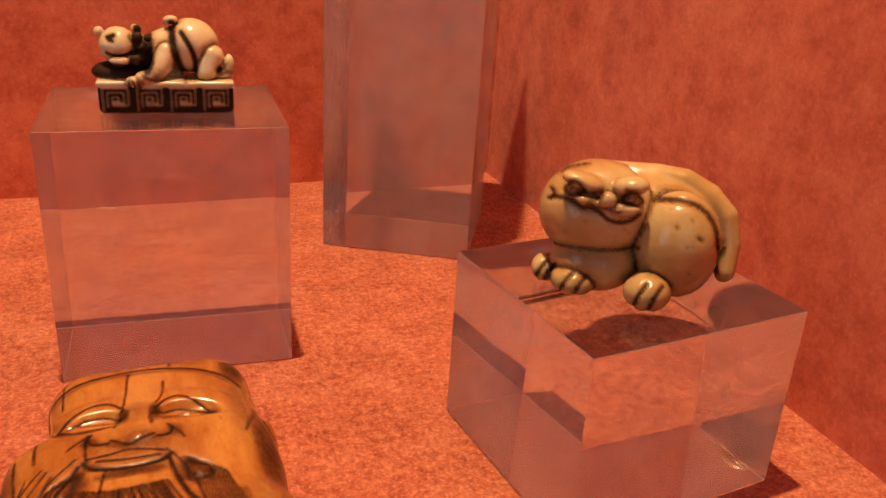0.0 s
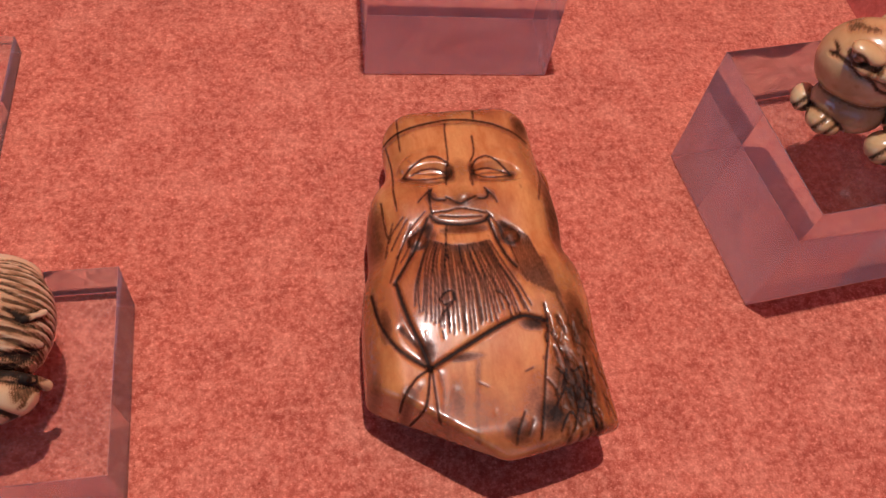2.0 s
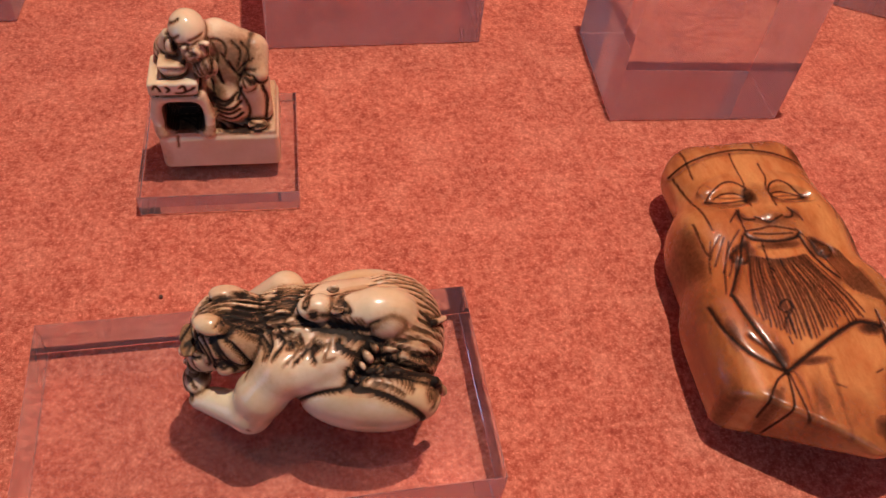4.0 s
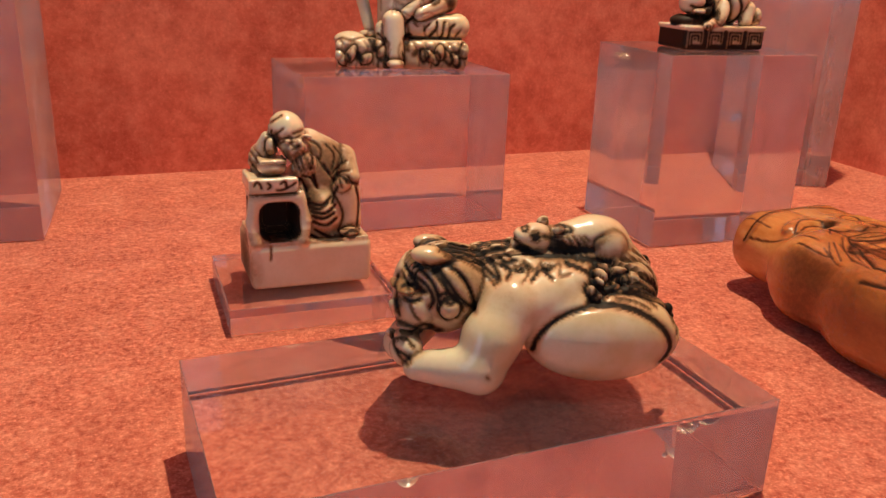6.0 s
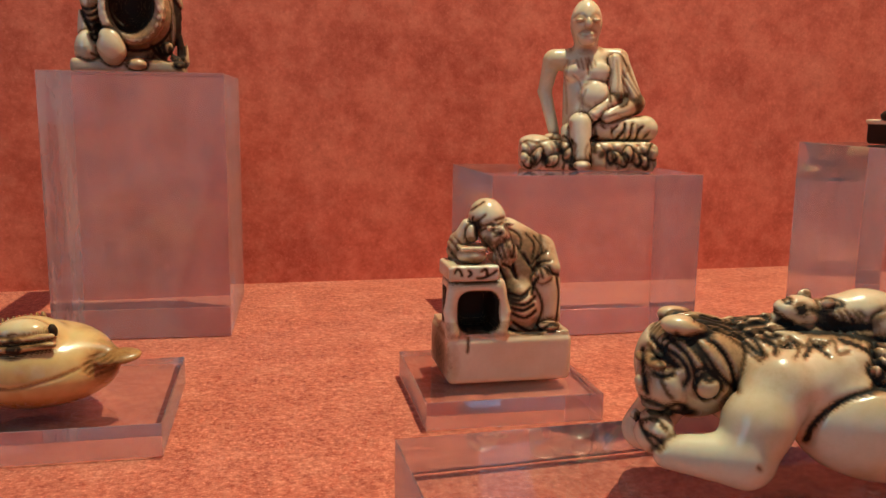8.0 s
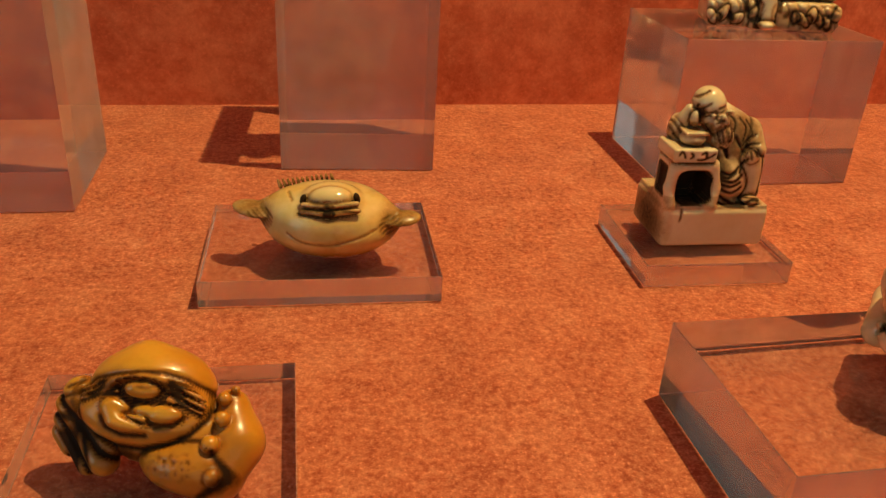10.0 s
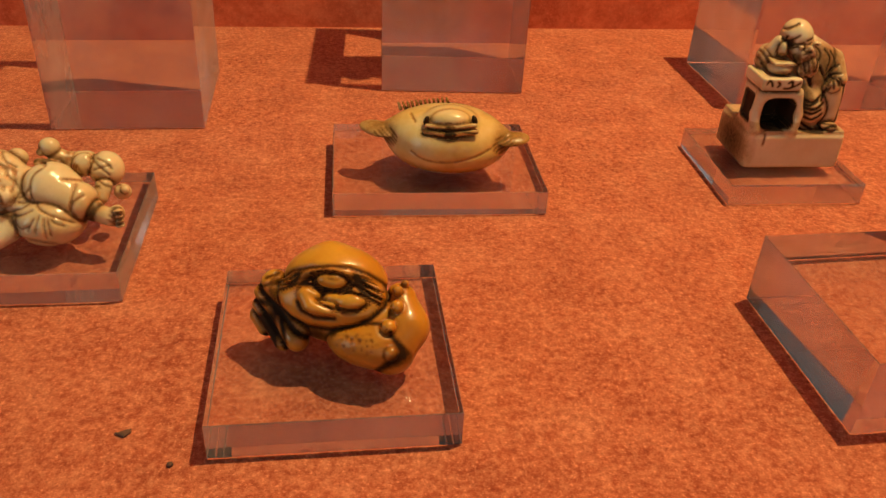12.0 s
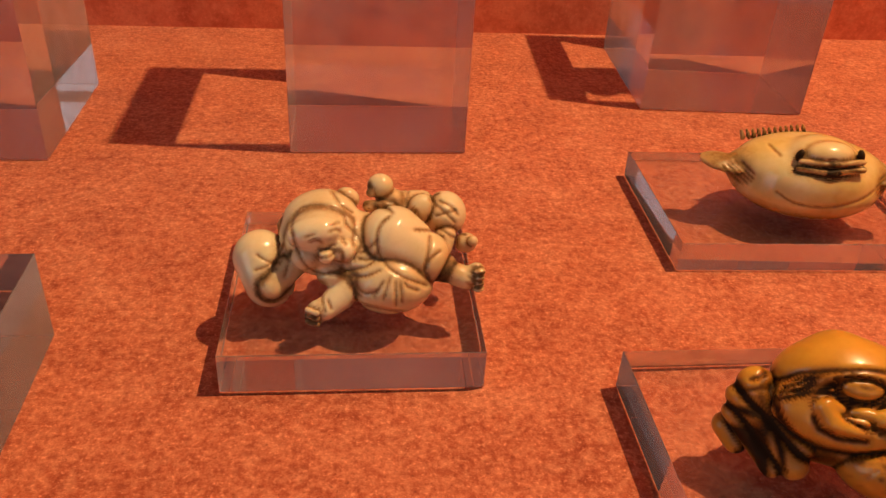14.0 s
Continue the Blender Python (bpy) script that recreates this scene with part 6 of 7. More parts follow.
def puffer_fish():
    c = Clay((-30, -24, -1), (30, 20, 27), 0.36)
    c.ball((2.0, -1, 8.8), (18.8, 15.6, 8.8), k=2)
    c.ball((2.0, -1.5, 12.0), (17.2, 14.4, 7.6), k=1.5)
    c.limb((-11, -2, 11.4), (-20.0, -3.0, 12.2), 5.0, 1.2, k=4)
    c.limb((15, -2.5, 11.4), (23.4, -4.0, 12.4), 5.0, 1.2, k=4)
    c.ball((-19.2, -4.4, 12.4), (6.4, 3.6, 1.3), (14, 4, -18), k=0.8, seam=0.5)
    c.ball((22.0, -5.2, 12.6), (5.8, 3.4, 1.3), (14, -4, 16), k=0.8, seam=0.5)
    c.comb((-15.5, -6.5, 11.0), (6.5, 4.5, 3.0), (0.75, 0.2, 1), 1.1, 0.3, 0.85, bend=0.3)
    c.comb((19.0, -7.0, 11.2), (5.4, 4.5, 3.0), (-0.75, 0.2, 1), 1.1, 0.3, 0.85, bend=0.3)
    c.stain_shade((-18.5, -3, 11), (11, 9, 8), 0.55)
    c.stain_shade((21.5, -4, 11), (10, 9, 8), 0.55)
    # domed head with rolled lips
    c.ball((3.2, -6.2, 16.6), (8.8, 8.2, 5.4), k=1.2)
    c.ball((3.2, -9.4, 19.0), (6.2, 4.2, 3.4), (0, -4, 3), k=0.5, seam=0.35)
    c.limb((-3.6, -12.0, 17.9), (3.2, -13.6, 18.3), 0.9, 1.1, k=0.3, seam=0.7)
    c.limb((3.2, -13.6, 18.3), (10.6, -11.6, 19.0), 1.1, 0.9, k=0.3, seam=0.7)
    c.limb((-4.0, -12.6, 16.2), (3.2, -14.2, 16.5), 0.9, 1.2, k=0.3, seam=1.0, width=0.5)
    c.limb((3.2, -14.2, 16.5), (11.0, -12.2, 17.4), 1.2, 0.9, k=0.3, seam=1.0, width=0.5)
    c.ball((-3.9, -10.6, 19.0), (0.9, 1.2, 1.6), (0, 20, 0), k=0.3, seam=0.6, ink=0.95)
    c.ball((10.4, -10.0, 20.0), (0.9, 1.2, 1.6), (0, -20, 0), k=0.3, seam=0.6, ink=0.95)
    # amber underside; its lower shading is put into the colour too
    c.stain_shade((2, -5, 2.5), (22, 18, 7.5), 0.5)
    # notched dorsal fin
    for i in range(12):
        t = i / 11
        c.limb((-13.5 + 15 * t, 5.4 + 0.6 * t, 15.5 + 2.4 * t), (-14.3 + 15 * t, 5.8 + 0.6 * t, 17.2 + 2.6 * t), 0.8, 0.5, k=0.15, seam=1.0, width=0.5, ink=0.4)
    eye = (-0.07, -0.91, 0.41)
    c.groove([(-8, -14, 10.4), (-3.5, -16.2, 8.8), (3.9, -16.7, 8.7), (11.2, -14.2, 9.9), (15.7, -10.4, 11.2)], eye, 0.28, 0.3, 0.7)
    c.groove([(-9.3, -2.7, 17.5), (-7.4, -7.7, 17.1)], eye, 0.35, 0.3, 0.6)
    return c.flat(0)


def hooded_gourd():
    """Built on the slope of its open face: u across, v up the slope, w out of it."""
    F, face = (52.5, 0, -13.8), (-0.189, -0.77, 0.609)
    c = Clay((-25, -25, -1), (25, 19, 27), 0.36)
    c.tone = 0.85

    def at(u, v, w):
        return (0.971 * u + 0.145 * v - 0.189 * w, -5 - 0.238 * u + 0.591 * v - 0.77 * w, 12 + 0.793 * v + 0.609 * w)

    def line(pts, w=0.5, depth=0.45, ink=1.0):
        c.stroke([at(u, v, 0) for u, v in pts], n=face, w=w, depth=depth, ink=ink, reach=8)

    c.ball((-0.5, 2.0, 7.5), (11, 9, 7.5), k=2)
    c.ball(at(-2.2, 5.2, -4.5), (11.6, 8.6, 8.5), F, k=2)
    c.limb(at(-4.0, 10.6, -4.5), at(-2.6, 6.0, -3), 3.4, 6.0, k=2.5)
    c.ball(at(-2.0, 1.4, -1.2), (12.6, 6.3, 4.4), F, k=1.2)
    # curled gourd lobe with warts
    c.limb(at(12.2, 3.2, -5), at(14.2, -2.6, -4), 3.6, 4.6, k=1.0, seam=0.6)
    c.limb(at(14.2, -2.6, -4), at(11.8, -8.3, -3), 4.6, 4.9, k=2.5)
    c.ball(at(6.8, -7.4, -3), (9.4, 5.0, 6.2), (52.5, 0, -24), k=2.0, seam=0.8)
    c.limb(at(6.9, -0.3, -3), at(9.4, -5.7, -2.5), 3.6, 4.4, k=2.0)
    c.ball(at(11.8, 4.9, -1.4), (1.3, 1.3, 1.3), k=0.5, seam=0.55, width=0.5)
    c.ball(at(12.3, 1.5, 0.4), (1.5, 1.5, 1.5), k=0.5, seam=0.55, width=0.5)
    c.ball(at(11.1, -3.1, 1.7), (1.75, 1.75, 1.75), k=0.5, seam=0.55, width=0.5)
    c.ball(at(12.2, -8.4, 1.6), (1.9, 1.9, 1.9), k=0.5, seam=0.55, width=0.5)
    c.ball(at(13.1, 6.5, -3), (1.0, 1.0, 1.0), k=0.5, seam=0.55, width=0.5)
    # pleated sleeve
    c.ball(at(-12.8, -2.0, -6.5), (4.6, 8.2, 4.6), (52.5, 0, 18), k=1.5, seam=0.6)
    c.limb(at(-15.6, 3.4, -5), at(-8.5, -5.0, -4), 3.6, 3.0, k=0.5, seam=0.8)
    c.limb(at(-17.6, 1.6, -5.5), at(-9.4, -7.6, -4), 2.8, 3.0, k=0.4, seam=1.0, width=0.7)
    c.limb(at(-18.7, -0.9, -6), at(-12.2, -8.8, -4.5), 2.0, 2.0, k=0.3, seam=1.0, width=0.7)
    c.limb(at(-19.3, -3.4, -8), at(-17.4, -6.0, -8), 2.2, 2.0, k=0.5, seam=0.8)
    # the dark gap under the rim: shade between parts put into the colour
    c.stain_shade(at(-4.9, -6.4, -2), (3.2, 3.5, 3.0), 0.85)
    c.stain_shade(at(0.6, -5.0, -1), (8.5, 2.5, 1.8), 0.55)
    # sunk face: three pebbles between wisps
    c.ball(at(-2.1, 2.8, 4.4), (9.6, 4.6, 2.6), F, k=0.6, cut=True, ink=0.9)
    c.stain_shade(at(-2.2, 3.1, 2.5), (9.4, 4.2, 3.2), 0.75, F)
    c.ball(at(-1.5, 5.8, 2.0), (3.9, 2.15, 1.5), (52.5, 0, -9), k=0.2, seam=0.9, width=0.4, ink=0.0)
    c.limb(at(-7.3, 1.9, 2.0), at(-5.8, -0.5, 2.3), 1.6, 1.6, k=0.3, ink=0.0)
    c.limb(at(-5.8, -0.5, 2.3), at(-1.7, -1.3, 2.2), 1.6, 0.9, k=0.4, ink=0.0)
    c.limb(at(-6.8, 2.4, 2.0), at(-4.8, 1.8, 2.2), 1.4, 0.8, k=0.3, ink=0.0)
    c.limb(at(-3.8, 0.7, 2.4), at(-0.6, 0.1, 2.6), 0.5, 0.6, k=0.2, seam=0.8, width=0.4, ink=0.0)
    c.ball(at(2.9, 1.3, 2.2), (3.3, 1.9, 1.5), (52.5, 0, -9), k=0.3, seam=0.9, width=0.4, ink=0.0)
    c.ball(at(-0.8, 1.7, 2.1), (2.2, 0.9, 1.0), (52.5, 0, -20), k=0.3, ink=0.1)
    c.limb(at(-14.0, 4.1, 0.6), at(-6.3, 7.1, 2.0), 0.5, 0.7, k=0.15, seam=1.0, width=0.45, ink=0.2)
    c.limb(at(-13.9, 3.4, 0.6), at(-6.2, 5.9, 2.0), 0.5, 0.7, k=0.15, seam=1.0, width=0.45, ink=0.2)
    c.limb(at(-13.5, 2.7, 0.6), at(-6.3, 4.7, 2.0), 0.5, 0.7, k=0.15, seam=1.0, width=0.45, ink=0.2)
    c.limb(at(2.9, 6.6, 2.2), at(10.0, 4.0, 1.0), 0.7, 0.5, k=0.15, seam=1.0, width=0.45, ink=0.2)
    c.limb(at(2.7, 5.3, 2.2), at(10.0, 2.7, 1.0), 0.7, 0.5, k=0.15, seam=1.0, width=0.45, ink=0.2)
    c.limb(at(3.1, 4.0, 2.2), at(9.2, 1.8, 1.0), 0.7, 0.5, k=0.15, seam=1.0, width=0.45, ink=0.2)
    line([(-14.2, 3.3), (-13.6, 4.9), (-10.7, 6.7), (-6.4, 7.7), (-2.1, 8.4), (1.6, 8.5), (5.4, 7.7), (8.7, 6.0), (10.3, 3.3)], w=0.4)
    line([(-14.4, 4.2), (-13.9, 1.4), (-12.6, -1.3), (-10.2, -3.3), (-6.3, -4.7), (-1.3, -4.9), (3.6, -3.7), (7.1, -1.9), (9.6, 1.0), (10.2, 3.9)], w=0.6, depth=0.5)
    line([(-8.7, 0.3), (-7.6, -1.5), (-4.7, -2.6), (-0.3, -2.5)], w=0.5)
    line([(1.1, -1.0), (4.4, -0.3), (6.2, 0.9)], w=0.35, ink=0.9)
    line([(-17.3, 4.6), (-14.7, 6.1)], w=0.4)
    line([(-19.0, 2.7), (-14.7, 3.5)], w=0.35, ink=0.8)
    line([(-2.6, 6.5), (-0.7, 7.0), (0.3, 6.2), (-0.9, 5.5), (-2.5, 5.7)], w=0.3, depth=0.25, ink=0.6)
    rng = random.Random(7)
    for i in range(75):
        u, v = rng.gauss(4.6, 2.6), rng.gauss(-7.2, 1.4)
        line([(u, v), (u + 0.1, v + 0.1)], rng.uniform(0.14, 0.3), 0.15, rng.uniform(0.5, 0.95))
    c.stain_shade(at(5.1, -6.9, 2), (6, 4, 4), 0.2)
    return c.flat(0)


def reclining_god():
    c = Clay((-30, -26, -1), (29, 12, 27), 0.34)
    c.tone = 0.78
    # robe and belly
    c.ball((0, -7, 9), (9, 8, 8.5), k=2)
    c.ball((5.5, -12.5, 6.8), (9, 8.5, 6.8), k=2.5)
    c.limb((6.0, -8.8, 12.8), (12.0, -11.2, 10.6), 7.3, 5.6, k=0.9, seam=0.7)
    c.limb((13.0, -11.5, 9.6), (16.0, -12.3, 9.0), 4.2, 3.2, k=0.5, seam=0.75)
    c.limb((15.5, -12.5, 9.0), (20.5, -14, 7.8), 2.6, 2.3, k=0.5, seam=0.7)
    c.ball((22.0, -14.0, 8.2), (2.2, 2.0, 3.2), (0, 25, 0), k=0.5)
    for i in range(4):
        c.ball((23.0, -15.2, 6.2 + i * 1.35), (1.4, 1.2, 0.75), k=0.2, seam=0.7, width=0.4)
    # bag under the arm
    c.limb((-20.5, -8.0, 8.4), (-18.5, -12.0, 5.0), 5.6, 5.0, k=0.9, seam=0.8)
    c.limb((-18.0, -14.5, 5.8), (-14.6, -11.5, 8.6), 3.2, 3.0, k=0.5, seam=0.7)
    c.limb((-14.6, -10.5, 9.2), (-14.2, -8.0, 13.6), 2.6, 2.2, k=0.6, seam=0.7)
    # lower arm and fist
    c.limb((-1, -14, 6.6), (-7.2, -18.6, 3.4), 3.4, 2.4, k=0.7, seam=0.7)
    c.ball((-8.8, -19.0, 2.8), (2.1, 2.0, 2.6), k=0.8, seam=0.3)
    for i in range(3):
        c.limb((-10.4, -20.2, 4.2 - 1.3 * i), (-8.6, -21.0, 4.0 - 1.3 * i), 0.75, 0.7, k=0.2, seam=0.7, width=0.4)
    c.ball((0.5, -14, 7.2), (4.6, 4.2, 3.8), k=0.8, seam=0.6)
    # head under a soft cap
    c.ball((-8.8, -5.0, 15.8), (7.8, 6.8, 5.6), (0, -16, 0), k=2.0)
    c.ball((-3.6, -2.0, 18.6), (2.8, 2.4, 2.6), k=0.6, seam=0.7)
    c.ball((-8.0, -8.2, 13.0), (7.6, 7.2, 7.6), (0, -18, 0), k=1.5, seam=0.5)
    c.ball((-15.6, -5.0, 13.4), (1.8, 2.0, 3.0), k=0.5, seam=0.7)
    c.ball((-9.4, -12.6, 17.2), (5.4, 3.4, 3.0), (0, -14, 0), k=1)
    c.ball((-7.0, -15.4, 13.6), (1.7, 1.7, 1.5), k=0.5, seam=0.6)
    c.ball((-11.0, -13.8, 12.0), (2.9, 2.4, 2.4), k=0.8, seam=0.35)
    c.ball((-3.6, -14.0, 13.8), (2.7, 2.4, 2.4), k=0.8, seam=0.35)
    c.ball((-5.8, -14.6, 8.8), (3.2, 2.4, 2.2), (0, -14, 0), k=0.8)
    c.stain_shade((-6.0, -15.2, 11.4), (3, 2, 0.8), 0.55)
    # garment lines
    c.stain_shade((-9, -17, 7.5), (3.0, 3, 2.2), 0.85)
    # child and pack on the back
    c.limb((5, 2, 15.4), (12, 3, 14.6), 2.9, 3.3, k=0.7, seam=0.7)
    c.limb((3.9, 2.0, 18.2), (6.2, 2.0, 16.0), 2.2, 2.8, k=0.6, seam=0.5)
    c.ball((3.4, 2.0, 19.6), (2.8, 2.7, 2.7), k=0.6, seam=0.6)
    c.ball((1.6, 0.4, 19.0), (1.2, 1.2, 1.2), k=0.4, seam=0.5)
    c.stain_shade((1.0, 0.6, 19.8), (1.6, 2.4, 2.0), 0.9)
    c.limb((1.0, -1.0, 16.6), (5.5, 0.0, 16.0), 1.3, 1.6, k=0.4, seam=0.7)
    c.ball((11.8, 0.2, 15.4), (3.0, 2.6, 3.4), (0, 30, 0), k=0.5, seam=0.7)
    c.ball((17.0, 1.5, 13.6), (4.6, 5.0, 4.8), k=0.5, seam=0.75)
    c.limb((17.0, -3, 11), (16.2, -5, 8.6), 2.4, 2.0, k=0.4, seam=0.7)
    c.ball((21.4, -3.0, 9.2), (2.4, 2.0, 2.2), k=0.4, seam=0.8)
    c.ball((22.6, -4.6, 10.6), (1.2, 1.2, 1.2), k=0.3, seam=0.6)
    eye = (0.01, -0.84, 0.54)
    c.groove([(-13.9, -10.4, 18), (-12.7, -9.6, 20.3), (-10.3, -9.5, 21.4), (-6.7, -9.7, 21.2), (-3.8, -9.4, 19.3), (-3.2, -11, 17.9)], eye, 0.34, 0.36, 0.78)
    c.groove([(-6.3, -6.1, 23), (-4.4, -8.4, 21.2), (-2.1, -7.3, 18.5)], eye, 0.34, 0.36, 0.78)
    c.groove([(-13.8, -11.2, 17.8), (-12.9, -15.1, 16.7), (-12.2, -14.7, 13.7), (-10.2, -15.4, 10.6), (-7.3, -15.8, 9.8), (-3.7, -15.1, 10.5)], eye, 0.34, 0.36, 0.78)
    c.groove([(-3.2, -11, 17.9), (-1.4, -11.5, 16.1), (-0.4, -12.8, 14.7), (-1.9, -15, 12.6)], eye, 0.34, 0.36, 0.78)
    c.groove([(-10.8, -15.7, 17.8), (-9.1, -15.6, 18.6)], eye, 0.29, 0.32, 0.78)
    c.groove([(-6.2, -14.2, 19.7), (-4.6, -12, 19.1)], eye, 0.29, 0.32, 0.78)
    c.groove([(-10, -15.9, 17), (-8.5, -15.9, 17.5), (-7.4, -15.5, 16.5)], eye, 0.29, 0.32, 0.78)
    c.groove([(-6.2, -15, 18.7), (-5.1, -14.1, 18.8), (-4.3, -13.1, 17.7)], eye, 0.29, 0.32, 0.78)
    c.groove([(-8.1, -15.1, 15), (-6.9, -15.5, 15), (-6, -14.7, 15.7), (-5.1, -14.4, 15.4)], eye, 0.29, 0.32, 0.78)
    c.groove([(-8, -16.6, 13.9), (-6.2, -16.6, 14.3), (-4.5, -15.6, 15.4)], eye, 0.29, 0.32, 0.78)
    c.groove([(-4, -13.2, 16.4), (-3.2, -14.9, 15.9)], eye, 0.29, 0.32, 0.78)
    c.groove([(-9, -15.1, 14), (-8.2, -16.4, 13.8)], eye, 0.29, 0.32, 0.78)
    c.groove([(-20.5, -12.4, 11.8), (-18.7, -13.2, 10.9), (-16, -13.7, 10.5)], eye, 0.32, 0.36, 0.78)
    c.groove([(-20.8, -14.2, 9.4), (-18.1, -13.6, 10.1), (-15.8, -13.1, 10.8)], eye, 0.32, 0.36, 0.78)
    c.groove([(-19.2, -16.7, 7.1), (-18.6, -15, 8.9), (-16.6, -14.4, 9.9)], eye, 0.32, 0.36, 0.78)
    c.groove([(-20.5, -15.8, 6.5), (-18.1, -17.2, 4.5), (-14.7, -14.9, 3.6)], eye, 0.32, 0.36, 0.78)
    c.groove([(-16.3, -9.9, 12.8), (-15.3, -11.3, 11.9), (-14.3, -13.2, 10.6)], eye, 0.32, 0.36, 0.78)
    c.groove([(-14.5, -13.9, 10.3), (-15.1, -15.4, 8.7)], eye, 0.32, 0.36, 0.78)
    c.groove([(-0.4, -13.9, 13.3), (1.1, -13.2, 14), (2.8, -13.6, 16)], eye, 0.34, 0.36, 0.78)
    c.groove([(-0.7, -14.5, 12.3), (1.7, -14.8, 12.5), (2.9, -14, 13.4)], eye, 0.34, 0.36, 0.78)
    c.groove([(-3.1, -15.2, 10.2), (0.5, -15.9, 11.4), (2.6, -14.9, 12.5)], eye, 0.34, 0.36, 0.78)
    c.groove([(-2.2, -15.3, 8.8), (0.5, -17.5, 10.3), (3.5, -17.7, 11.9)], eye, 0.34, 0.36, 0.78)
    c.groove([(-1.3, -17.2, 8.3), (0.6, -19.5, 7.7), (2.9, -19.9, 8.7)], eye, 0.34, 0.36, 0.78)
    c.groove([(5.2, -9.9, 19.4), (3.4, -11.7, 18.4), (2.7, -13.5, 16), (3.5, -14.8, 13.2), (5.3, -17.6, 12.2), (8.2, -18.8, 10.9), (12.6, -17.4, 8.2)], eye, 0.40, 0.41, 0.78)
    c.groove([(13.1, -11.5, 15.9), (12.8, -14.3, 14.5), (11.9, -16, 10.5)], eye, 0.40, 0.41, 0.78)
    c.groove([(15, -13.5, 13.6), (13.1, -15.4, 13), (12.2, -15.8, 10.7), (13.2, -15.4, 9)], eye, 0.40, 0.41, 0.78)
    c.groove([(10.1, -11.5, 17.3), (14.5, -1.4, 10.8)], eye, 0.40, 0.41, 0.78)
    c.groove([(5.3, -18.9, 11), (4.1, -20.6, 7.1)], eye, 0.34, 0.36, 0.74)
    c.groove([(6.4, -19.3, 10.5), (6.5, -20.5, 5.5)], eye, 0.34, 0.36, 0.74)
    c.groove([(4.1, -19.2, 10.4), (2.3, -20.1, 7.4)], eye, 0.34, 0.36, 0.74)
    c.groove([(8.2, -19.2, 10.1), (8.8, -19.6, 9.3), (10.7, -18.9, 8.1)], eye, 0.34, 0.36, 0.74)
    c.groove([(7.3, -19.2, 10.5), (7.7, -20.4, 6.3)], eye, 0.34, 0.36, 0.74)
    c.groove([(-1.9, -18.1, 4.5), (7.8, -19.4, 3.2)], eye, 0.34, 0.36, 0.74)
    c.groove([(-7.9, -17.2, 5.7), (-7.1, -20.8, 4.2)], eye, 0.30, 0.36, 0.82)
    c.groove([(-6.6, -19.2, 6), (-5.9, -20.3, 4.6)], eye, 0.30, 0.36, 0.82)
    c.groove([(-1.9, -17.2, 7.6), (-0.3, -18.9, 6.6)], eye, 0.30, 0.36, 0.82)
    c.groove([(21.5, -14.5, 10.6), (22.6, -15.8, 10.8)], eye, 0.26, 0.36, 0.82)
    c.groove([(21.2, -15.1, 10), (22.7, -15.7, 9.3)], eye, 0.26, 0.36, 0.82)
    c.groove([(20.8, -15.7, 9.3), (22.5, -15.9, 7.9)], eye, 0.26, 0.36, 0.82)
    c.groove([(20.6, -16.2, 8.1), (22.1, -15.6, 6.5)], eye, 0.26, 0.36, 0.82)
    c.groove([(2.8, -1.9, 16.9), (5.2, -7.7, 19.5)], eye, 0.32, 0.36, 0.78)
    c.groove([(2.8, -0.7, 17.7), (5.8, -9, 19.6)], eye, 0.32, 0.36, 0.78)
    c.groove([(9.2, 2.9, 18), (8.6, -0, 16.7)], eye, 0.32, 0.36, 0.78)
    c.groove([(13.6, -0.4, 18.1), (16.1, -2.2, 16.6), (18.8, -2.7, 13.9)], eye, 0.32, 0.36, 0.78)
    c.groove([(15.6, -0.4, 17.7), (18.1, -1.7, 17), (19.4, -2.2, 15.5)], eye, 0.32, 0.36, 0.78)
    c.groove([(14.9, -2.3, 15.2), (16.8, -2.7, 16.1), (19, -1.9, 16.4)], eye, 0.32, 0.36, 0.78)
    c.groove([(15, -2.9, 13.2), (17.5, -4.9, 12.3), (18.8, -4.4, 11.2)], eye, 0.32, 0.36, 0.78)
    return c.flat(0)


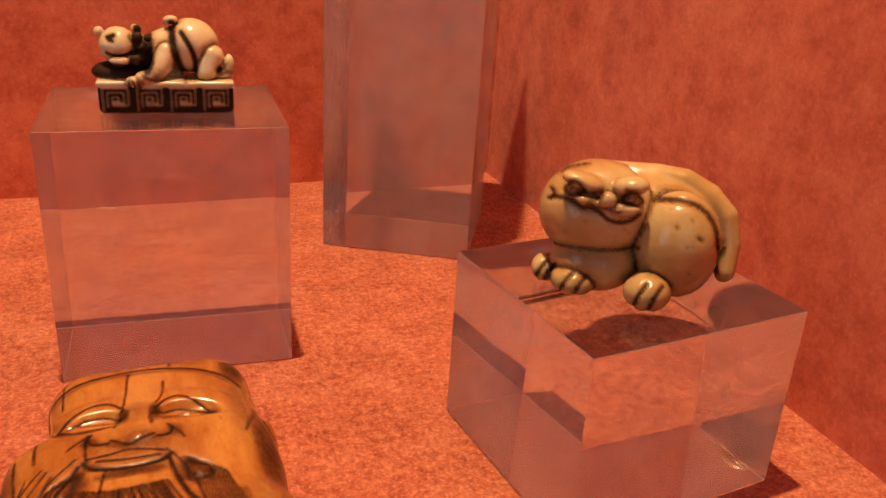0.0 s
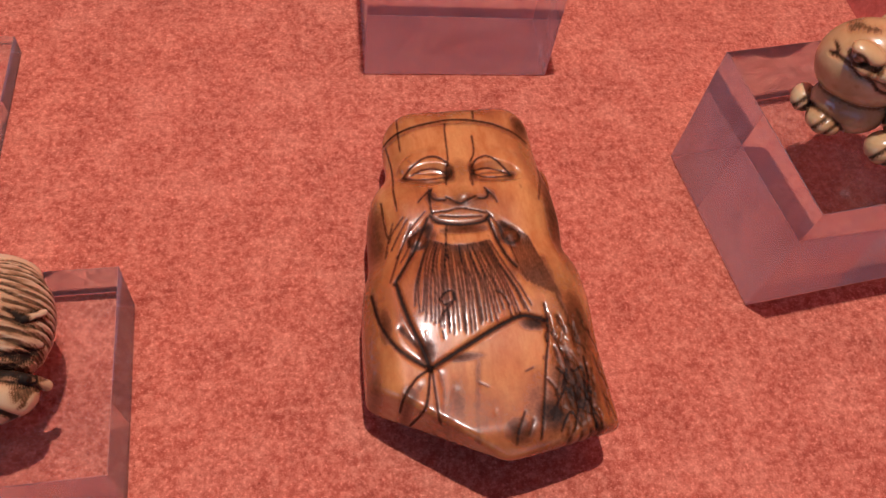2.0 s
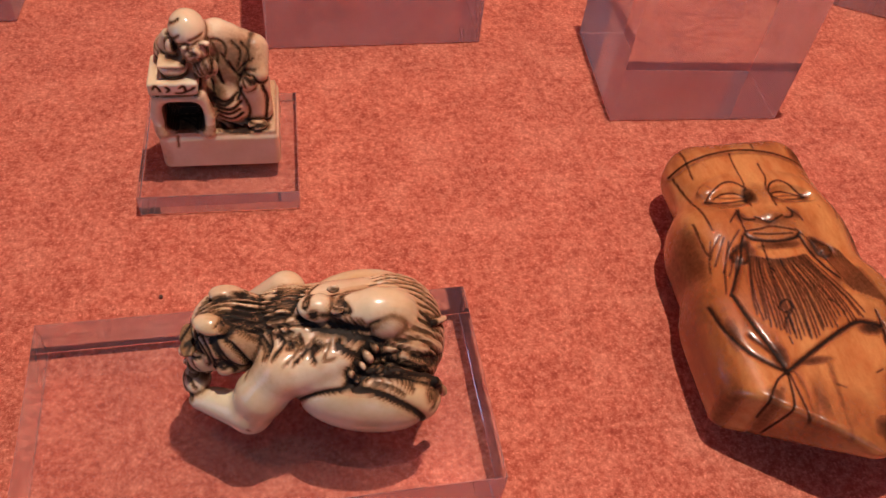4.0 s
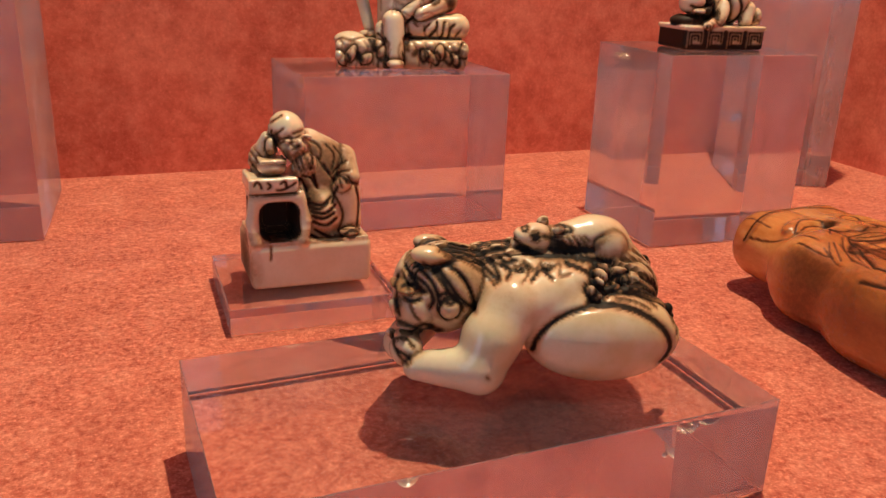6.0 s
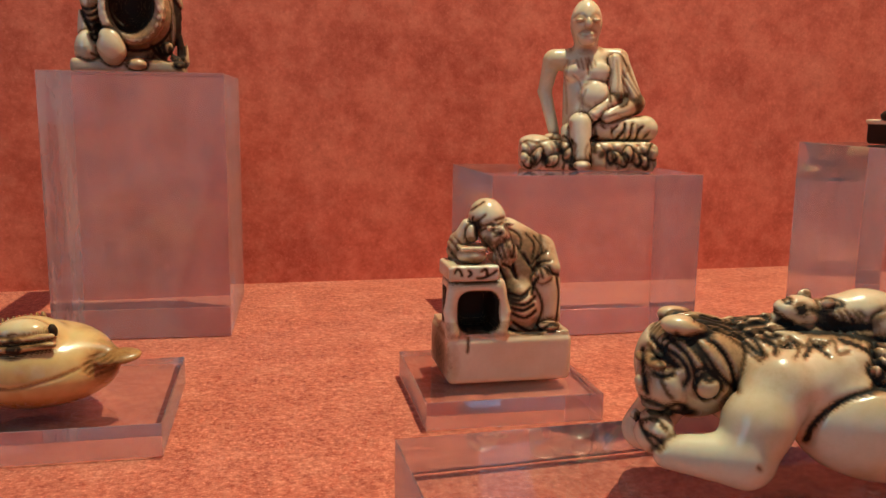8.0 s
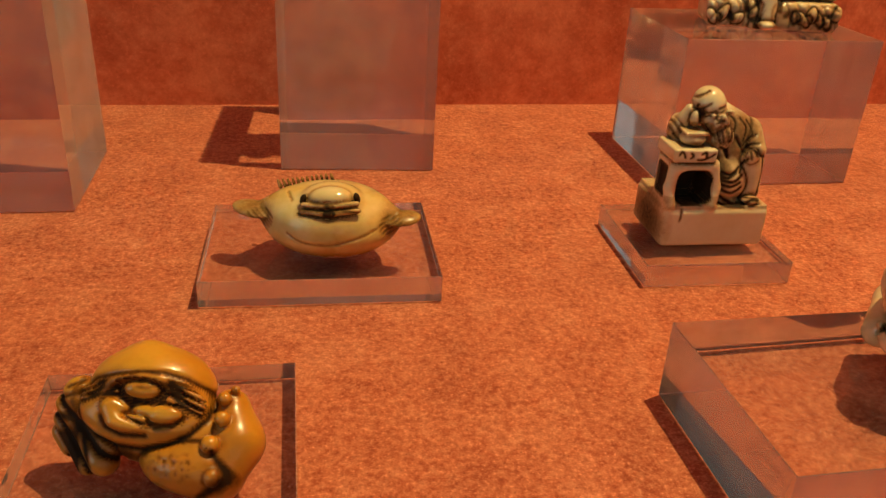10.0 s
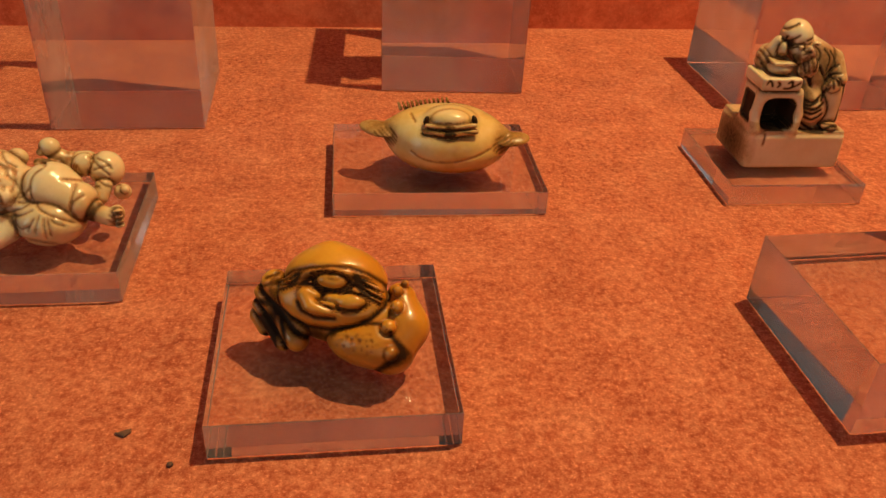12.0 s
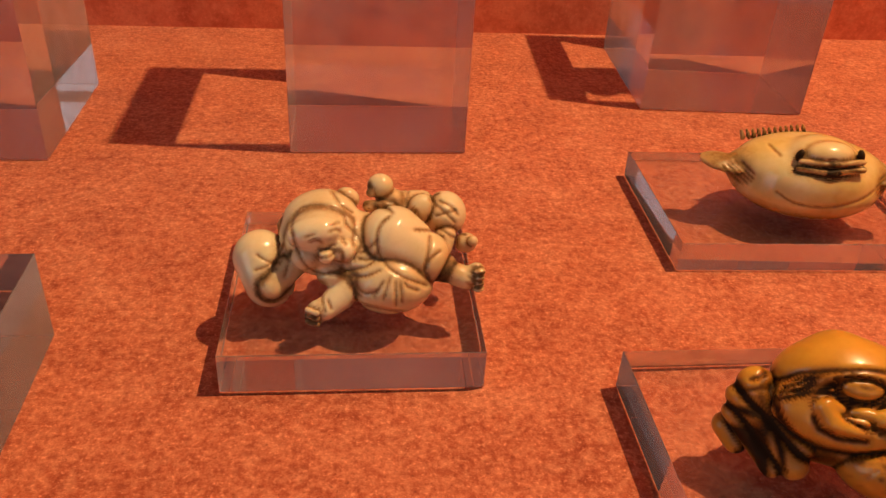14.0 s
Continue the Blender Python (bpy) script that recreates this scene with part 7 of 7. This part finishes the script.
def man_with_jar():
    c = Clay((-24, -18, -1), (22, 14, 38), 0.42)
    c.box((-1, -1, 2), (18, 10.5, 2.4), 1.6, ink=0.3)
    c.ball((2, -1, 17), (14.5, 9.5, 16), k=2, ink=0.5)
    c.ball((1.5, -6, 19), (11.8, 7.5, 12.6), k=0.8, seam=0.9)
    c.ball((0.2, -12.5, 21.5), (7.2, 7.5, 9.2), (0, 10, 0), k=0.9, cut=True, ink=1.0)
    for i in range(24):
        a, b = i / 24 * 2 * math.pi, (i + 1) / 24 * 2 * math.pi
        p = [(0.6 + 8.6 * math.cos(t), -11.6, 20.5 + 10.4 * math.sin(t)) for t in (a, b)]
        c.limb(p[0], p[1], 1.7, 1.7, k=0.7)
    c.ball((-6.0, -11.5, 8.2), (4.6, 4.2, 6.4), (0, -8, 0), k=0.5, seam=0.9)
    c.ball((-13, -6, 7), (5, 6, 7), k=0.8, seam=0.8)
    c.limb((-13, -4, 13), (-11, -4, 27), 4.0, 4.6, k=1.0, seam=0.7)
    c.ball((-4, 2, 31), (7, 6, 5.5), k=1.2, seam=0.6)
    c.limb((13, -5, 27), (15.4, -6, 4), 3.0, 2.6, k=0.8, seam=0.8, ink=0.3)
    c.limb((11, -8, 8), (15.5, -9, 2.5), 2.4, 1.8, k=0.6, seam=0.9)
    c.ball((14.5, -9.5, 2.6), (2.6, 2.4, 1.8), k=0.4, seam=0.9)
    c.ball((1.5, -11.5, 2.6), (3.2, 2.6, 2.0), k=0.4, seam=0.9)
    for i in range(6):
        c.curve((6 + i * 1.9, -10, 9 - i * 0.2), (8.5 + i * 1.5, -10, 5.5), (12 + i * 1.0, -10, 4 + i * 3.2), w=0.7, depth=0.6, ink=1, reach=10)
        c.curve((13.0 + i * 0.6, -8, 26 - i), (14.0 + i * 0.5, -8, 16), (13.0 + i * 0.7, -8, 6), w=0.5, depth=0.4, ink=0.9, reach=10)
        c.curve((-17 + i * 0.9, -8, 24 - i * 2), (-14 + i * 0.5, -9, 20 - i * 2), (-10, -9, 21 - i * 2), w=0.6, depth=0.5, ink=0.95, reach=10)
    c.stain_shade((7, -9, 5), (6, 4, 3.5), 0.9)
    c.stain_shade((-9.5, -9, 14), (3, 4, 5), 0.8)
    return c.flat(0)


figure("bearded_sage", bearded_sage(), IVORY_AMBER, 0.022, 0.150, 0.0, 0, "glossy amber ivory bearded old man lying face up on the paper")
figure("crouching_tiger", tiger(), IVORY_HONEY, 0.133, 0.168, 0.0457, -33, "plump honey ivory tiger crouching on an acrylic block")
figure("sleeping_boy_seal", sleeping_boy_seal(), IVORY, 0.0365, 0.2535, 0.0677, -5, "ivory boy asleep on a dark plinth carved with key fret")
figure("seated_ascetic", ascetic(), IVORY, -0.065, 0.304, 0.0562, -15, "cream ivory ascetic seated on a carved rock")
figure("man_with_jar", man_with_jar(), IVORY, -0.2235, 0.318, 0.0877, 3, "dark stained ivory group of a man beside an open jar")
figure("stove_seal", stove_man(), IVORY, -0.1215, 0.211, 0.0077, -1.5, "ivory seal carved as an old man dozing against a small stove")
figure("bowed_spirit", bowed_spirit(), IVORY_COOL, -0.097, 0.132, 0.0205, 0, "polished ivory long-haired spirit bowed down with a rat on top")
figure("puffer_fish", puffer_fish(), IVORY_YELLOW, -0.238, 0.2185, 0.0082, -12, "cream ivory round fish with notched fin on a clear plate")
figure("hooded_gourd", hooded_gourd(), IVORY_OCHRE, -0.272, 0.130, 0.0094, 0, "ochre stained carving with an open hood, sleeve and warty gourd")
figure("reclining_god", reclining_god(), IVORY, -0.349, 0.188, 0.0094, -2, "cream ivory laughing god reclining on a sack with a child")


# ---------------------------------------------------------------- lint on the paper
def fleck(x, y, length, seed, label):
    rng = random.Random(seed)
    c = Clay((-5, -5, -0.6), (5, 5, 2), 0.3)
    for i in range(7):
        a = rng.uniform(0, 6.28)
        r = rng.uniform(0.2, 1.0) * length
        c.limb((rng.uniform(-1, 1) * length * 0.3, rng.uniform(-1, 1) * length * 0.3, 0.35), (r * math.cos(a), 0.6 * r * math.sin(a), rng.uniform(0.2, 0.6)), 0.45, 0.28, k=0.3)
    me = c.mesh("lint_fleck")
    me.materials.append(LINT)
    ob = new("lint_fleck", me)
    ob.matrix_world = pose(x, y, 0.0001)
    tagged(ob, label, "lint", "lint on the paper")


LINT = plain_material("brown_lint", (0.13, 0.065, 0.045), 0.9)
fleck(-0.3173, 0.1125, 2.4, 1, "small dark tuft of lint on terracotta paper")
fleck(-0.1391, 0.1709, 0.4, 3, "tiny dark speck of lint on terracotta paper")
fleck(-0.3066, 0.1030, 0.6, 4, "tiny dark speck of lint on terracotta paper")
